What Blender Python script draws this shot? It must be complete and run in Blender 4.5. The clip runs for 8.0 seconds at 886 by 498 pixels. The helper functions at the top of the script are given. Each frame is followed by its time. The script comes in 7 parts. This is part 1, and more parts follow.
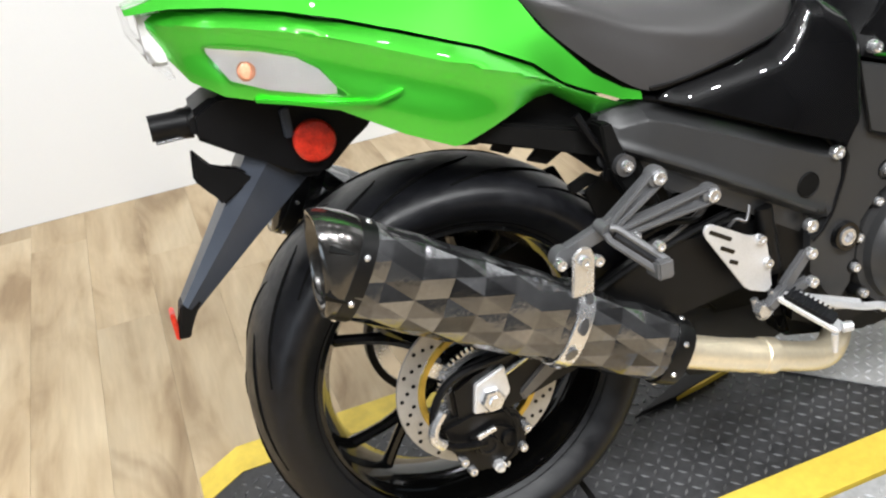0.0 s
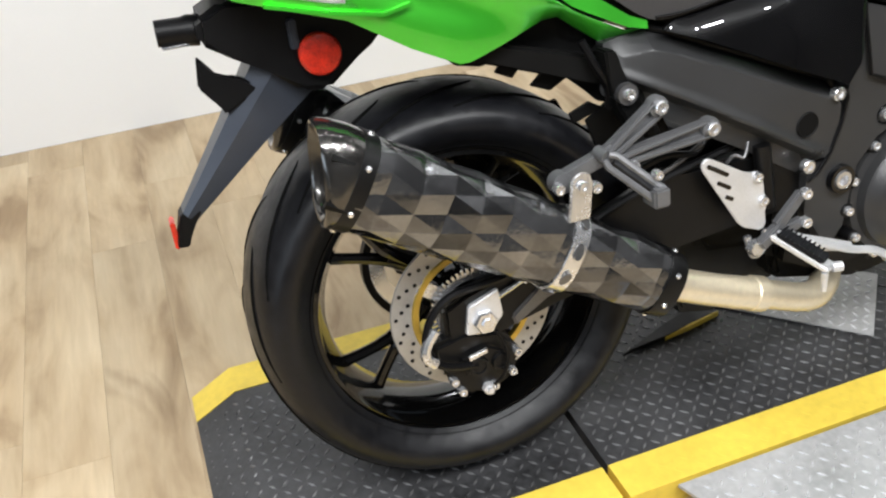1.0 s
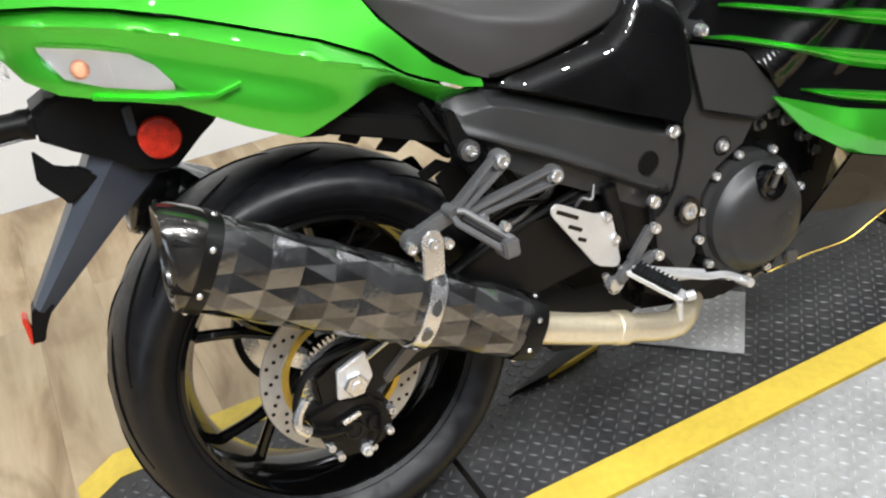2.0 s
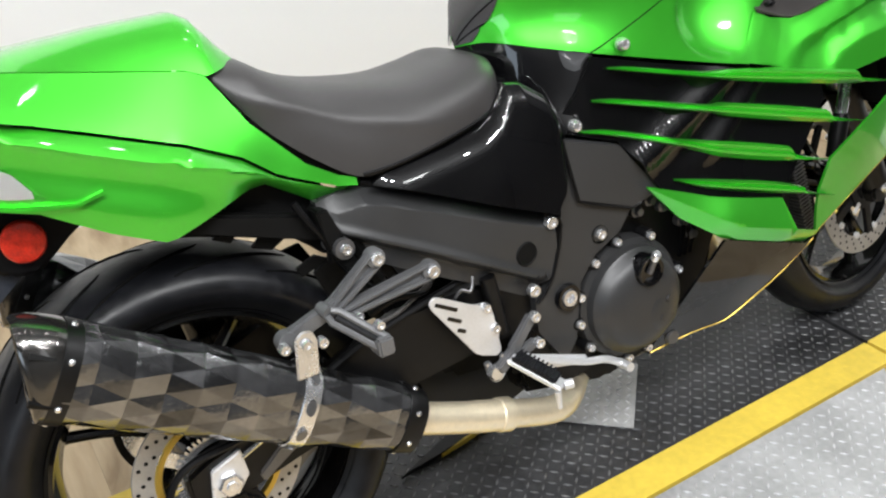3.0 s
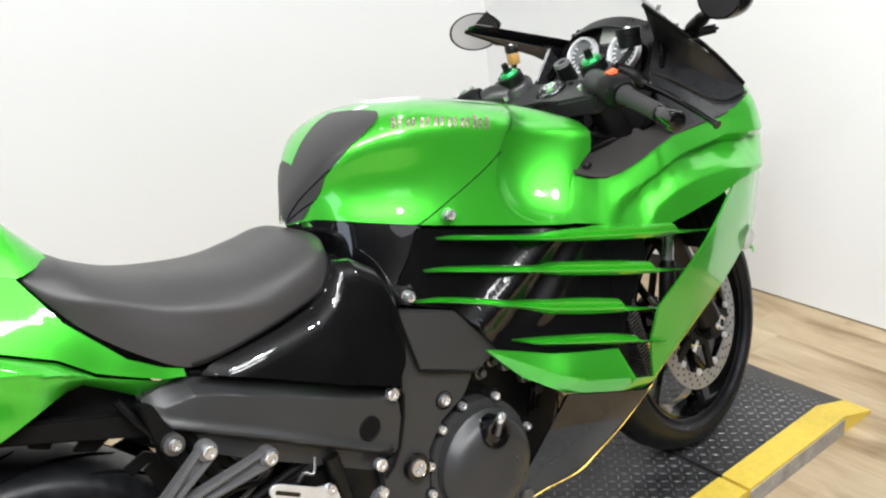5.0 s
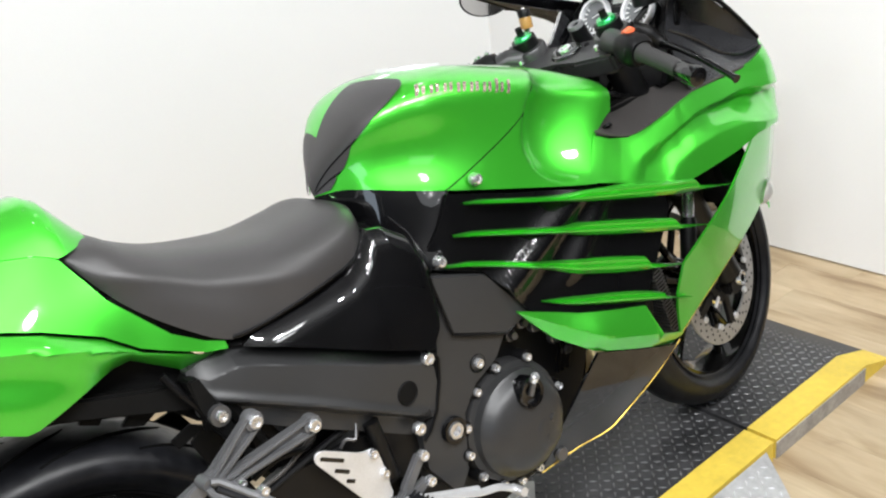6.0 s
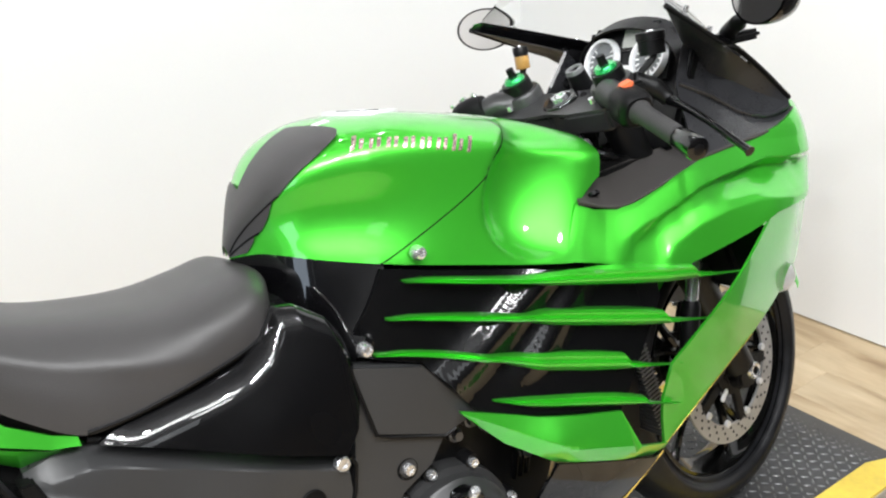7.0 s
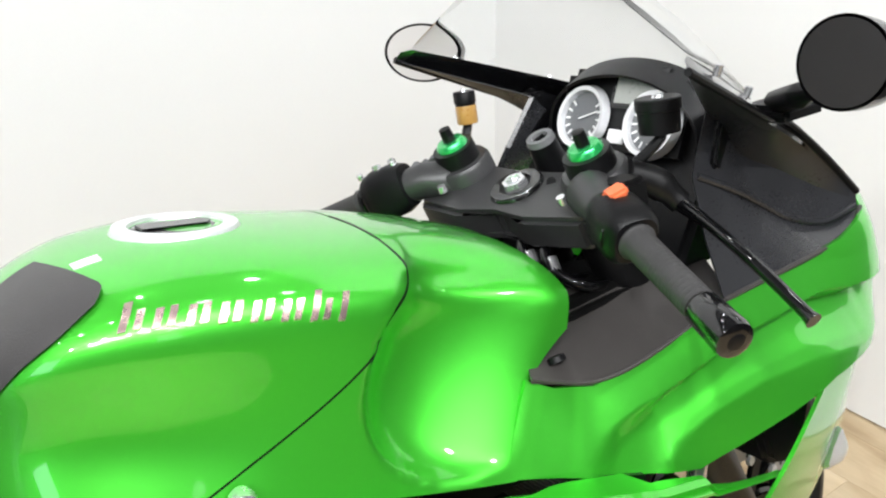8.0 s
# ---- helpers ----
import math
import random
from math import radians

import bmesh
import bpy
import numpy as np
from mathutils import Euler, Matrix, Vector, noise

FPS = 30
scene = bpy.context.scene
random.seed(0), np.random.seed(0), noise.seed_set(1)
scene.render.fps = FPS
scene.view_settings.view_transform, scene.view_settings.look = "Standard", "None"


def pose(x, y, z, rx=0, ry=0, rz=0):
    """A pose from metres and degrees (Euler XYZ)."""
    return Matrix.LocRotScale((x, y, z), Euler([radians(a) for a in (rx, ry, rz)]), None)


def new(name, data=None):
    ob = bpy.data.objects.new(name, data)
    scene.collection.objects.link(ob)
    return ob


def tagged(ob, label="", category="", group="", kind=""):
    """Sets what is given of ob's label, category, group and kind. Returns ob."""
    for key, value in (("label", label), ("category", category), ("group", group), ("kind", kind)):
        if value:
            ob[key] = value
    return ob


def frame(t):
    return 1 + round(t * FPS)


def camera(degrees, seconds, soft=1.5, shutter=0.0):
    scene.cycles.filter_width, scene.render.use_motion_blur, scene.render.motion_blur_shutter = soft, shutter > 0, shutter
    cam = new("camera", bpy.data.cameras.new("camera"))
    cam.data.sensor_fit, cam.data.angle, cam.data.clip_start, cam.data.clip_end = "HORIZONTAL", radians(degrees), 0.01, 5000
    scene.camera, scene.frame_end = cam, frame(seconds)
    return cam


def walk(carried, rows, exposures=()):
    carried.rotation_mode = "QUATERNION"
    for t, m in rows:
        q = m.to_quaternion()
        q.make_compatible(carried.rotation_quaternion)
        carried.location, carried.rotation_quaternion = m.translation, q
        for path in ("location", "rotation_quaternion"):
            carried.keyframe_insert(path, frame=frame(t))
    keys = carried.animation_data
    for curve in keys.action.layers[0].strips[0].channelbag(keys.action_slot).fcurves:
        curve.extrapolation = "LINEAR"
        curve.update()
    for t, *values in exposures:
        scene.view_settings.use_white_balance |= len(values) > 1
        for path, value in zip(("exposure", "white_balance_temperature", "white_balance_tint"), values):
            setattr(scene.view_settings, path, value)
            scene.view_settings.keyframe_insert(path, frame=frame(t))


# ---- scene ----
cam = camera(51.96, 8.0, soft=2.2)
PATH = [
    (0, -0.3373, -0.8647, 1.2198, 58.61, 5.88, -21.66),
    (0.5, -0.3714, -0.8912, 1.1790, 55.61, 3.77, -21.39),
    (1, -0.3615, -0.8983, 1.1803, 56.27, 3.55, -20.69),
    (1.5, -0.3060, -0.9077, 1.1889, 57.54, 3.67, -24.50),
    (1.7, -0.2982, -0.9164, 1.2007, 57.60, 4.79, -26.73),
    (2.8, -0.1955, -0.9654, 1.2380, 59.95, 5.24, -29.25),
    (3, -0.1816, -0.9461, 1.2825, 60.06, 3.72, -31.42),
    (3.5, -0.1390, -0.9521, 1.2968, 64.59, 4.54, -36.50),
    (4, -0.1232, -0.9647, 1.3139, 67.70, 4.07, -38.59),
    (4.2, -0.1146, -0.9662, 1.3306, 68.26, 4.03, -38.84),
    (5.3, -0.1036, -0.9706, 1.3316, 67.62, 4.05, -39.86),
    (5.5, -0.1130, -0.9674, 1.3234, 67.08, 3.69, -39.50),
    (6, -0.1518, -0.9521, 1.3262, 66.29, 6.38, -40.69),
    (6.5, -0.0663, -0.9175, 1.3060, 65.07, 8.92, -44.69),
    (7, 0.1441, -0.8565, 1.3127, 67.31, 3.74, -35.63),
    (7.5, 0.3440, -0.7005, 1.3089, 67.16, 2.73, -38.63),
    (8, 0.5623, -0.4457, 1.3176, 64.36, 1.26, -35.74),
]
EXPOSURES = [(0, 0.06), (1, -0.06), (1.7, -0.09), (2.8, -0.10), (3.5, -0.07), (4.2, -0.05), (5.3, -0.04), (6.5, 0.02), (7, 0.07), (7.5, 0.09), (8, 0.06)]
walk(cam, [(t, pose(x, y, z, rx, ry, rz)) for t, x, y, z, rx, ry, rz in PATH], EXPOSURES)

# ---- light: a showroom lit from the ceiling, unseen walls behind the camera darkened ----
world = bpy.data.worlds.new("world")
scene.world = world
world.use_nodes = True
world.node_tree.nodes["Background"].inputs[0].default_value = (0.9, 0.95, 1.0, 1)
world.node_tree.nodes["Background"].inputs[1].default_value = 0.05


def lamp(name, kind, energy, m, size=0.1, size_y=None, color=(1, 0.97, 0.93)):
    data = bpy.data.lights.new(name, kind)
    data.energy, data.color = energy, color
    if kind == "AREA":
        data.shape, data.size, data.size_y = "RECTANGLE", size, size_y or size
    else:
        data.shadow_soft_size = size
    ob = new(name, data)
    ob.matrix_world = m
    return ob


CEILING = 3.1
TUBES = ((-1.3, -1.78, 1.15), (0.3, -1.78, 1.15), (0.62, -2.46, 0.42))
SPOTS = [(-2.1 + 0.55 * k, -1.25 - 0.2 * (k % 2), 54) for k in range(8)] + [(-1.9 + 0.62 * k, -0.05 + 0.1 * (k % 2), 5) for k in range(7)] + [(-1.8 + 0.9 * k, 1.0, 9) for k in range(5)]
for tx, ty, long in TUBES:
    for off in (-0.11, 0.11):
        lamp("ceiling_light", "AREA", 14 * long, pose(tx, ty + off, CEILING - 0.12), long, 0.04, (0.97, 0.985, 1.0))
for sx, sy, watts in SPOTS:
    lamp("ceiling_spot", "POINT", watts, pose(sx, sy, CEILING - 0.3), 0.045, color=(0.98, 0.99, 1.0))
lamp("window_light", "AREA", 2.8, pose(0.27, -2.82, 2.08, 90, 0, 0), 0.5, 0.85, (0.92, 0.96, 1.0))
lamp("window_light", "AREA", 22, pose(-3.5, -1.6, 1.5, 0, -90, 0), 1.5, 1.0, (0.72, 0.85, 1.0))


# ---- materials ----
def mat(name, color, rough=0.5, metal=0.0, coat=0.0, spread=0.15, fine=180.0, broad=7.0, bump=0.0, rough_var=0.08, vary=0.0, coat_rough=0.04, spec=0.5):
    """A surface with colour and gloss that vary at two scales, and fine relief."""
    m = bpy.data.materials.new(name)
    m.use_nodes = True
    nt = m.node_tree
    bsdf = nt.nodes["Principled BSDF"]
    tc = nt.nodes.new("ShaderNodeTexCoord")
    a, b2 = nt.nodes.new("ShaderNodeTexNoise"), nt.nodes.new("ShaderNodeTexNoise")
    a.inputs["Scale"].default_value, b2.inputs["Scale"].default_value = fine, broad
    a.inputs["Detail"].default_value, b2.inputs["Detail"].default_value = 3, 4
    for n in (a, b2):
        nt.links.new(tc.outputs["Object"], n.inputs["Vector"])
    mean = nt.nodes.new("ShaderNodeMath")
    mean.operation = "MULTIPLY_ADD"
    nt.links.new(b2.outputs["Fac"], mean.inputs[0])
    mean.inputs[1].default_value = 0.6
    half = nt.nodes.new("ShaderNodeMath")
    half.operation = "MULTIPLY"
    half.inputs[1].default_value = 0.4
    nt.links.new(a.outputs["Fac"], half.inputs[0])
    nt.links.new(half.outputs[0], mean.inputs[2])
    fac = mean.outputs[0]
    if vary:
        info = nt.nodes.new("ShaderNodeObjectInfo")
        add = nt.nodes.new("ShaderNodeMath")
        add.operation = "MULTIPLY_ADD"
        nt.links.new(info.outputs["Random"], add.inputs[0])
        add.inputs[1].default_value = vary
        nt.links.new(fac, add.inputs[2])
        fac = add.outputs[0]
    ramp = nt.nodes.new("ShaderNodeMapRange")
    ramp.inputs["From Min"].default_value, ramp.inputs["From Max"].default_value = 0.3, 0.7
    ramp.inputs["To Min"].default_value, ramp.inputs["To Max"].default_value = 1 - spread, 1 + spread
    ramp.clamp = False
    nt.links.new(fac, ramp.inputs["Value"])
    mul = nt.nodes.new("ShaderNodeVectorMath")
    mul.operation = "SCALE"
    mul.inputs[0].default_value = color
    nt.links.new(ramp.outputs[0], mul.inputs["Scale"])
    nt.links.new(mul.outputs[0], bsdf.inputs["Base Color"])
    r = nt.nodes.new("ShaderNodeMapRange")
    r.inputs["From Min"].default_value, r.inputs["From Max"].default_value = 0.3, 0.7
    r.inputs["To Min"].default_value, r.inputs["To Max"].default_value = max(rough - rough_var, 0.02), rough + rough_var
    nt.links.new(mean.outputs[0], r.inputs["Value"])
    nt.links.new(r.outputs[0], bsdf.inputs["Roughness"])
    bsdf.inputs["Metallic"].default_value = metal
    bsdf.inputs["Specular IOR Level"].default_value = spec
    bsdf.inputs["Coat Weight"].default_value = coat
    bsdf.inputs["Coat Roughness"].default_value = coat_rough
    if bump:
        bp = nt.nodes.new("ShaderNodeBump")
        bp.inputs["Strength"].default_value, bp.inputs["Distance"].default_value = bump, 0.001
        nt.links.new(a.outputs["Fac"], bp.inputs["Height"])
        nt.links.new(bp.outputs[0], bsdf.inputs["Normal"])
    return m


def glass(name, color, rough=0.02, ior=1.45):
    m = bpy.data.materials.new(name)
    m.use_nodes = True
    bsdf = m.node_tree.nodes["Principled BSDF"]
    bsdf.inputs["Base Color"].default_value = (*color, 1)
    bsdf.inputs["Roughness"].default_value = rough
    bsdf.inputs["Transmission Weight"].default_value = 1.0
    bsdf.inputs["IOR"].default_value = ior
    return m


GREEN = mat("green_paint", (0.062, 0.58, 0.036), 0.35, 0.72, 1.0, 0.06, 1400, 5, 0.10, 0.03)
GLOSS = mat("black_gloss_paint", (0.0018, 0.0018, 0.0022), 0.34, 0, 1.0, 0.2, 900, 6, 0.0, 0.05, spec=0.10, coat_rough=0.015)
SATIN = mat("satin_black_frame", (0.026, 0.0263, 0.0272), 0.44, 0.0, 0, 0.12, 500, 9, 0.12, 0.05, spec=0.6)
PLASTIC = mat("black_plastic", (0.0032, 0.0032, 0.0037), 0.42, 0, 0, 0.2, 420, 11, 0.18, spec=0.2)
# Grey plastic with the window's blue sheen put into the base colour.
STAYPLASTIC = mat("blue_sheen_plastic", (0.036, 0.043, 0.058), 0.36, 0, 0, 0.15, 420, 11, 0.15, spec=0.5)
GREYPLASTIC = mat("grey_plastic", (0.046, 0.042, 0.040), 0.40, 0, 0, 0.15, 420, 11, 0.15, spec=0.4)
BLACKMETAL = mat("black_engine_metal", (0.0034, 0.0034, 0.0037), 0.4, 0.0, 0, 0.25, 250, 14, 0.15, spec=0.3)
VINYL = mat("seat_vinyl", (0.040, 0.038, 0.038), 0.40, 0, 0, 0.12, 700, 6, 0.35, 0.05)
RUBBER = mat("tyre_rubber", (0.0060, 0.0063, 0.0078), 0.40, 0, 0, 0.45, 60, 14, 0.5, 0.14, spec=0.32)
RIMGROOVE = mat("groove_rubber", (0.002, 0.002, 0.002), 0.8, 0, 0, 0.2, 160, 9, 0.1, spec=0.1)
RIMBLACK = mat("gloss_black_rim", (0.002, 0.002, 0.002), 0.16, 0, 0.8, 0.2, 300, 12, spec=0.1)
ALU = mat("brushed_aluminium", (0.78, 0.785, 0.80), 0.40, 0.62, 0, 0.12, 320, 22, 0.12)
STEEL = mat("bright_steel", (0.74, 0.745, 0.76), 0.24, 0.85, 0, 0.15, 300, 30, 0.08)
CAST = mat("cast_alloy", (0.17, 0.172, 0.178), 0.46, 0.55, 0, 0.15, 320, 18, 0.2)
DARKSTEEL = mat("dark_cast_metal", (0.16, 0.16, 0.165), 0.42, 0.8, 0, 0.2, 320, 18, 0.15)
COVER = mat("engine_cover_paint", (0.042, 0.042, 0.043), 0.38, 0.35, 0, 0.15, 500, 12, 0.1)
DISC = mat("ground_disc_steel", (0.42, 0.415, 0.41), 0.40, 0.65, 0, 0.15, 300, 30, 0.08)
PIPE = mat("heat_tinted_stainless", (0.84, 0.74, 0.55), 0.36, 0.65, 0, 0.12, 120, 9, 0.06)
GOLD = mat("gold_anodised", (0.62, 0.45, 0.10), 0.35, 0.9, 0, 0.15, 300, 16)
YELLOW = mat("yellow_floor_paint", (0.76, 0.56, 0.075), 0.5, 0, 0, 0.16, 60, 8, 0.2)
LUG = mat("worn_tread_steel", (0.19, 0.19, 0.192), 0.36, 0.5, 0, 0.7, 40, 5, 0.2, 0.14)
DECK = mat("worn_black_deck", (0.042, 0.042, 0.044), 0.45, 0.15, 0, 0.75, 90, 5, 0.5, 0.12)
PLATE = mat("grey_steel_plate", (0.44, 0.44, 0.44), 0.46, 0.25, 0, 0.28, 90, 7, 0.25, 0.1)
CONCRETE = mat("grey_side_skirt", (0.33, 0.31, 0.28), 0.75, 0, 0, 0.35, 90, 20, 0.4)
WALL = mat("white_wall_paint", (0.80, 0.805, 0.81), 0.6, 0, 0, 0.015, 160, 1.5, 0.06)
CEIL = mat("darkened_unseen_ceiling", (0.04, 0.04, 0.042), 0.8, 0, 0, 0.03, 60, 2, 0.1)
# For unseen walls: near black, so gloss paint reflects dark and bounce stays low.
DARKWALL = mat("darkened_unseen_wall", (0.016, 0.016, 0.017), 0.7, 0, 0, 0.15, 60, 2, 0.1)
SKIRT = mat("dark_wall_joint", (0.10, 0.085, 0.07), 0.7, 0, 0, 0.4, 40, 9)
RED = mat("red_reflector", (0.58, 0.026, 0.010), 0.34, 0, 0.35, 0.45, 260, 60, 0.6)
SMOKE = mat("smoked_cap_metal", (0.085, 0.082, 0.078), 0.20, 0.85, 0.5, 0.35, 200, 30, 0.15)
DASHPLASTIC = mat("dash_panel_plastic", (0.020, 0.0205, 0.023), 0.30, 0, 0, 0.2, 420, 9, 0.0, spec=0.5)
GRIP = mat("grip_rubber", (0.034, 0.033, 0.033), 0.55, 0, 0, 0.25, 300, 20, 0.3, spec=0.35)
FENDER = mat("matt_black_fender", (0.003, 0.003, 0.003), 0.6, 0, 0, 0.3, 300, 10, 0.2, spec=0.15)
ORANGE = mat("orange_switch", (0.75, 0.16, 0.06), 0.4, 0, 0, 0.08, 200, 20)
BULB = mat("pale_orange_glass", (0.80, 0.36, 0.22), 0.25, 0, 0.5, 0.15, 200, 30)
AMBER = mat("amber_fluid", (0.36, 0.20, 0.05), 0.3, 0, 0.5, 0.1, 200, 20)
LIME = mat("green_anodised", (0.02, 0.42, 0.10), 0.22, 0.6, 0.6, 0.1, 200, 20)
WHITEPRINT = mat("white_print", (0.75, 0.75, 0.75), 0.5, 0, 0, 0.05, 200, 20)
DIALFACE = mat("dial_face", (0.10, 0.105, 0.11), 0.4, 0, 0.3, 0.1, 200, 20)
LCD = mat("lcd_panel", (0.26, 0.27, 0.25), 0.3, 0, 0.5, 0.08, 200, 20)
BADGE = mat("badge_chrome", (0.62, 0.46, 0.43), 0.25, 0.9, 0.3, 0.2, 200, 30)
MIRROR = mat("mirror_glass", (0.9, 0.9, 0.9), 0.03, 1.0, 0, 0.01, 50, 5, 0, 0.01)
CLEAR = glass("clear_lens", (0.97, 0.97, 0.97), 0.06)
SCREEN = glass("clear_screen", (0.97, 0.98, 0.98), 0.015, 1.2)
SILVER = mat("reflector_bowl", (0.86, 0.85, 0.84), 0.35, 0.25, 0, 0.1, 200, 30)


def wood():
    """Pale vinyl oak planks: long grain, broad stains and knots, each plank in its own tone."""
    m = bpy.data.materials.new("oak_plank")
    m.use_nodes = True
    nt = m.node_tree
    bsdf = nt.nodes["Principled BSDF"]
    tc, info = nt.nodes.new("ShaderNodeTexCoord"), nt.nodes.new("ShaderNodeObjectInfo")
    shift = nt.nodes.new("ShaderNodeVectorMath")
    shift.operation = "MULTIPLY_ADD"
    nt.links.new(info.outputs["Random"], shift.inputs[0])
    shift.inputs[1].default_value = (31, 57, 13)
    nt.links.new(tc.outputs["Object"], shift.inputs[2])

    def noise_at(scale, stretch, detail):
        mp, n = nt.nodes.new("ShaderNodeMapping"), nt.nodes.new("ShaderNodeTexNoise")
        mp.inputs["Scale"].default_value = stretch
        nt.links.new(shift.outputs[0], mp.inputs["Vector"])
        nt.links.new(mp.outputs[0], n.inputs["Vector"])
        n.inputs["Scale"].default_value, n.inputs["Detail"].default_value = scale, detail
        n.inputs["Distortion"].default_value = 0.6
        return n.outputs["Fac"]

    grain, stain, knot = noise_at(70, (1, 0.10, 1), 6), noise_at(9, (1, 0.30, 1), 6), noise_at(4.2, (1, 0.45, 1), 4)

    def ramp(fac, stops):
        r = nt.nodes.new("ShaderNodeValToRGB")
        r.color_ramp.elements[0].position, r.color_ramp.elements[0].color = stops[0][0], (*stops[0][1], 1)
        r.color_ramp.elements[1].position, r.color_ramp.elements[1].color = stops[-1][0], (*stops[-1][1], 1)
        for pos, col in stops[1:-1]:
            e = r.color_ramp.elements.new(pos)
            e.color = (*col, 1)
        nt.links.new(fac, r.inputs["Fac"])
        return r.outputs[0]

    base = ramp(stain, [(0.30, (0.30, 0.205, 0.112)), (0.42, (0.46, 0.345, 0.210)), (0.56, (0.56, 0.440, 0.285)), (0.74, (0.64, 0.525, 0.360))])
    lines = ramp(grain, [(0.3, (0.90, 0.88, 0.85)), (0.5, (0.96, 0.95, 0.93)), (0.8, (1.06, 1.05, 1.02))])
    knots = ramp(knot, [(0.22, (0.42, 0.36, 0.30)), (0.33, (0.95, 0.95, 0.95)), (0.8, (1.04, 1.04, 1.04))])
    tone = nt.nodes.new("ShaderNodeMapRange")
    tone.inputs["To Min"].default_value, tone.inputs["To Max"].default_value = 0.92, 1.07
    nt.links.new(info.outputs["Random"], tone.inputs["Value"])
    out = base
    for other in (lines, knots):
        mx = nt.nodes.new("ShaderNodeVectorMath")
        mx.operation = "MULTIPLY"
        nt.links.new(out, mx.inputs[0])
        nt.links.new(other, mx.inputs[1])
        out = mx.outputs[0]
    sc = nt.nodes.new("ShaderNodeVectorMath")
    sc.operation = "SCALE"
    nt.links.new(out, sc.inputs[0])
    nt.links.new(tone.outputs[0], sc.inputs["Scale"])
    nt.links.new(sc.outputs[0], bsdf.inputs["Base Color"])
    bsdf.inputs["Roughness"].default_value = 0.42
    bp = nt.nodes.new("ShaderNodeBump")
    bp.inputs["Strength"].default_value, bp.inputs["Distance"].default_value = 0.25, 0.0006
    nt.links.new(grain, bp.inputs["Height"])
    nt.links.new(bp.outputs[0], bsdf.inputs["Normal"])
    return m


WOOD = wood()


def facets():
    """Smoked chrome: each pressed triangle has a tone of its own."""
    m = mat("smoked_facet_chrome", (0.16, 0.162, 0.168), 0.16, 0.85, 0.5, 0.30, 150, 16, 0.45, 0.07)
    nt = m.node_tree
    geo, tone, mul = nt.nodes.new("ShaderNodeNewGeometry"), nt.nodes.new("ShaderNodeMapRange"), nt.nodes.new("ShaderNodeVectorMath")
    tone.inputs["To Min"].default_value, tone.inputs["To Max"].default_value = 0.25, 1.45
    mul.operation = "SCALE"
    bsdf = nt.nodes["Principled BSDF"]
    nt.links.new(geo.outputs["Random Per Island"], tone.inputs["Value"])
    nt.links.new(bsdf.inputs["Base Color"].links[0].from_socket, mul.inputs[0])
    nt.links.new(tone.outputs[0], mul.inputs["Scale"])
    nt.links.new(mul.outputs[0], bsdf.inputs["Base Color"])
    return m


FACETS = facets()


# ---- mesh helpers ----
def finish(ob, mesh, material, angle=38):
    mesh.materials.append(material)
    mesh.polygons.foreach_set("use_smooth", [True] * len(mesh.polygons))
    mesh.set_sharp_from_angle(angle=radians(angle))
    return ob


def part(name, bm, material, parent=None, label="", angle=38):
    """Links a bmesh as one mesh object under a thing or a part."""
    bmesh.ops.remove_doubles(bm, verts=bm.verts, dist=1e-5)
    bmesh.ops.recalc_face_normals(bm, faces=bm.faces)
    mesh = bpy.data.meshes.new(name)
    bm.to_mesh(mesh)
    bm.free()
    ob = new(name, mesh)
    finish(ob, mesh, material, angle)
    if parent:
        ob.parent = parent
    if label:
        tagged(ob, label)
    return ob


def grid_into(bm, pts, loop_u=False, loop_v=False):
    """Quads over a grid of points, pts[i][j]."""
    vs = [[bm.verts.new(p) for p in row] for row in pts]
    nu, nv = len(vs), len(vs[0])
    for i in range(nu if loop_u else nu - 1):
        for j in range(nv if loop_v else nv - 1):
            quad = []
            for v in (vs[i][j], vs[(i + 1) % nu][j], vs[(i + 1) % nu][(j + 1) % nv], vs[i][(j + 1) % nv]):
                if all((v.co - w.co).length > 1e-6 for w in quad):
                    quad.append(v)
            if len(quad) > 2:
                bm.faces.new(quad)
    return vs


def shell_into(bm, pts, thick):
    """A grid with depth: thick(i, j, point) gives the inner point."""
    nu, nv = len(pts), len(pts[0])
    inner = [[thick(p) for p in row] for row in pts]
    grid_into(bm, pts)
    grid_into(bm, inner)
    rim = [(i, 0) for i in range(nu)] + [(nu - 1, j) for j in range(1, nv)] + [(i, nv - 1) for i in range(nu - 2, -1, -1)] + [(0, j) for j in range(nv - 2, 0, -1)]
    grid_into(bm, [[pts[i][j] for i, j in rim + rim[:1]], [inner[i][j] for i, j in rim + rim[:1]]])


def chain(points, x):
    return float(np.interp(x, [p[0] for p in points], [p[1] for p in points]))


def smooth_chain(points, x):
    """A smooth curve through points, by x."""
    xs = [p[0] for p in points]
    k = int(np.clip(np.searchsorted(xs, x) - 1, 0, len(xs) - 2))
    x0, x1 = xs[k], xs[k + 1]
    def slope(i):
        if i == 0 or i == len(xs) - 1:
            a, b = (0, 1) if i == 0 else (len(xs) - 2, len(xs) - 1)
        else:
            a, b = i - 1, i + 1
        return (points[b][1] - points[a][1]) / (xs[b] - xs[a])
    t = float(np.clip((x - x0) / (x1 - x0), 0, 1))
    h = x1 - x0
    return (2 * t**3 - 3 * t**2 + 1) * points[k][1] + (t**3 - 2 * t**2 + t) * h * slope(k) + (3 * t**2 - 2 * t**3) * points[k + 1][1] + (t**3 - t**2) * h * slope(k + 1)


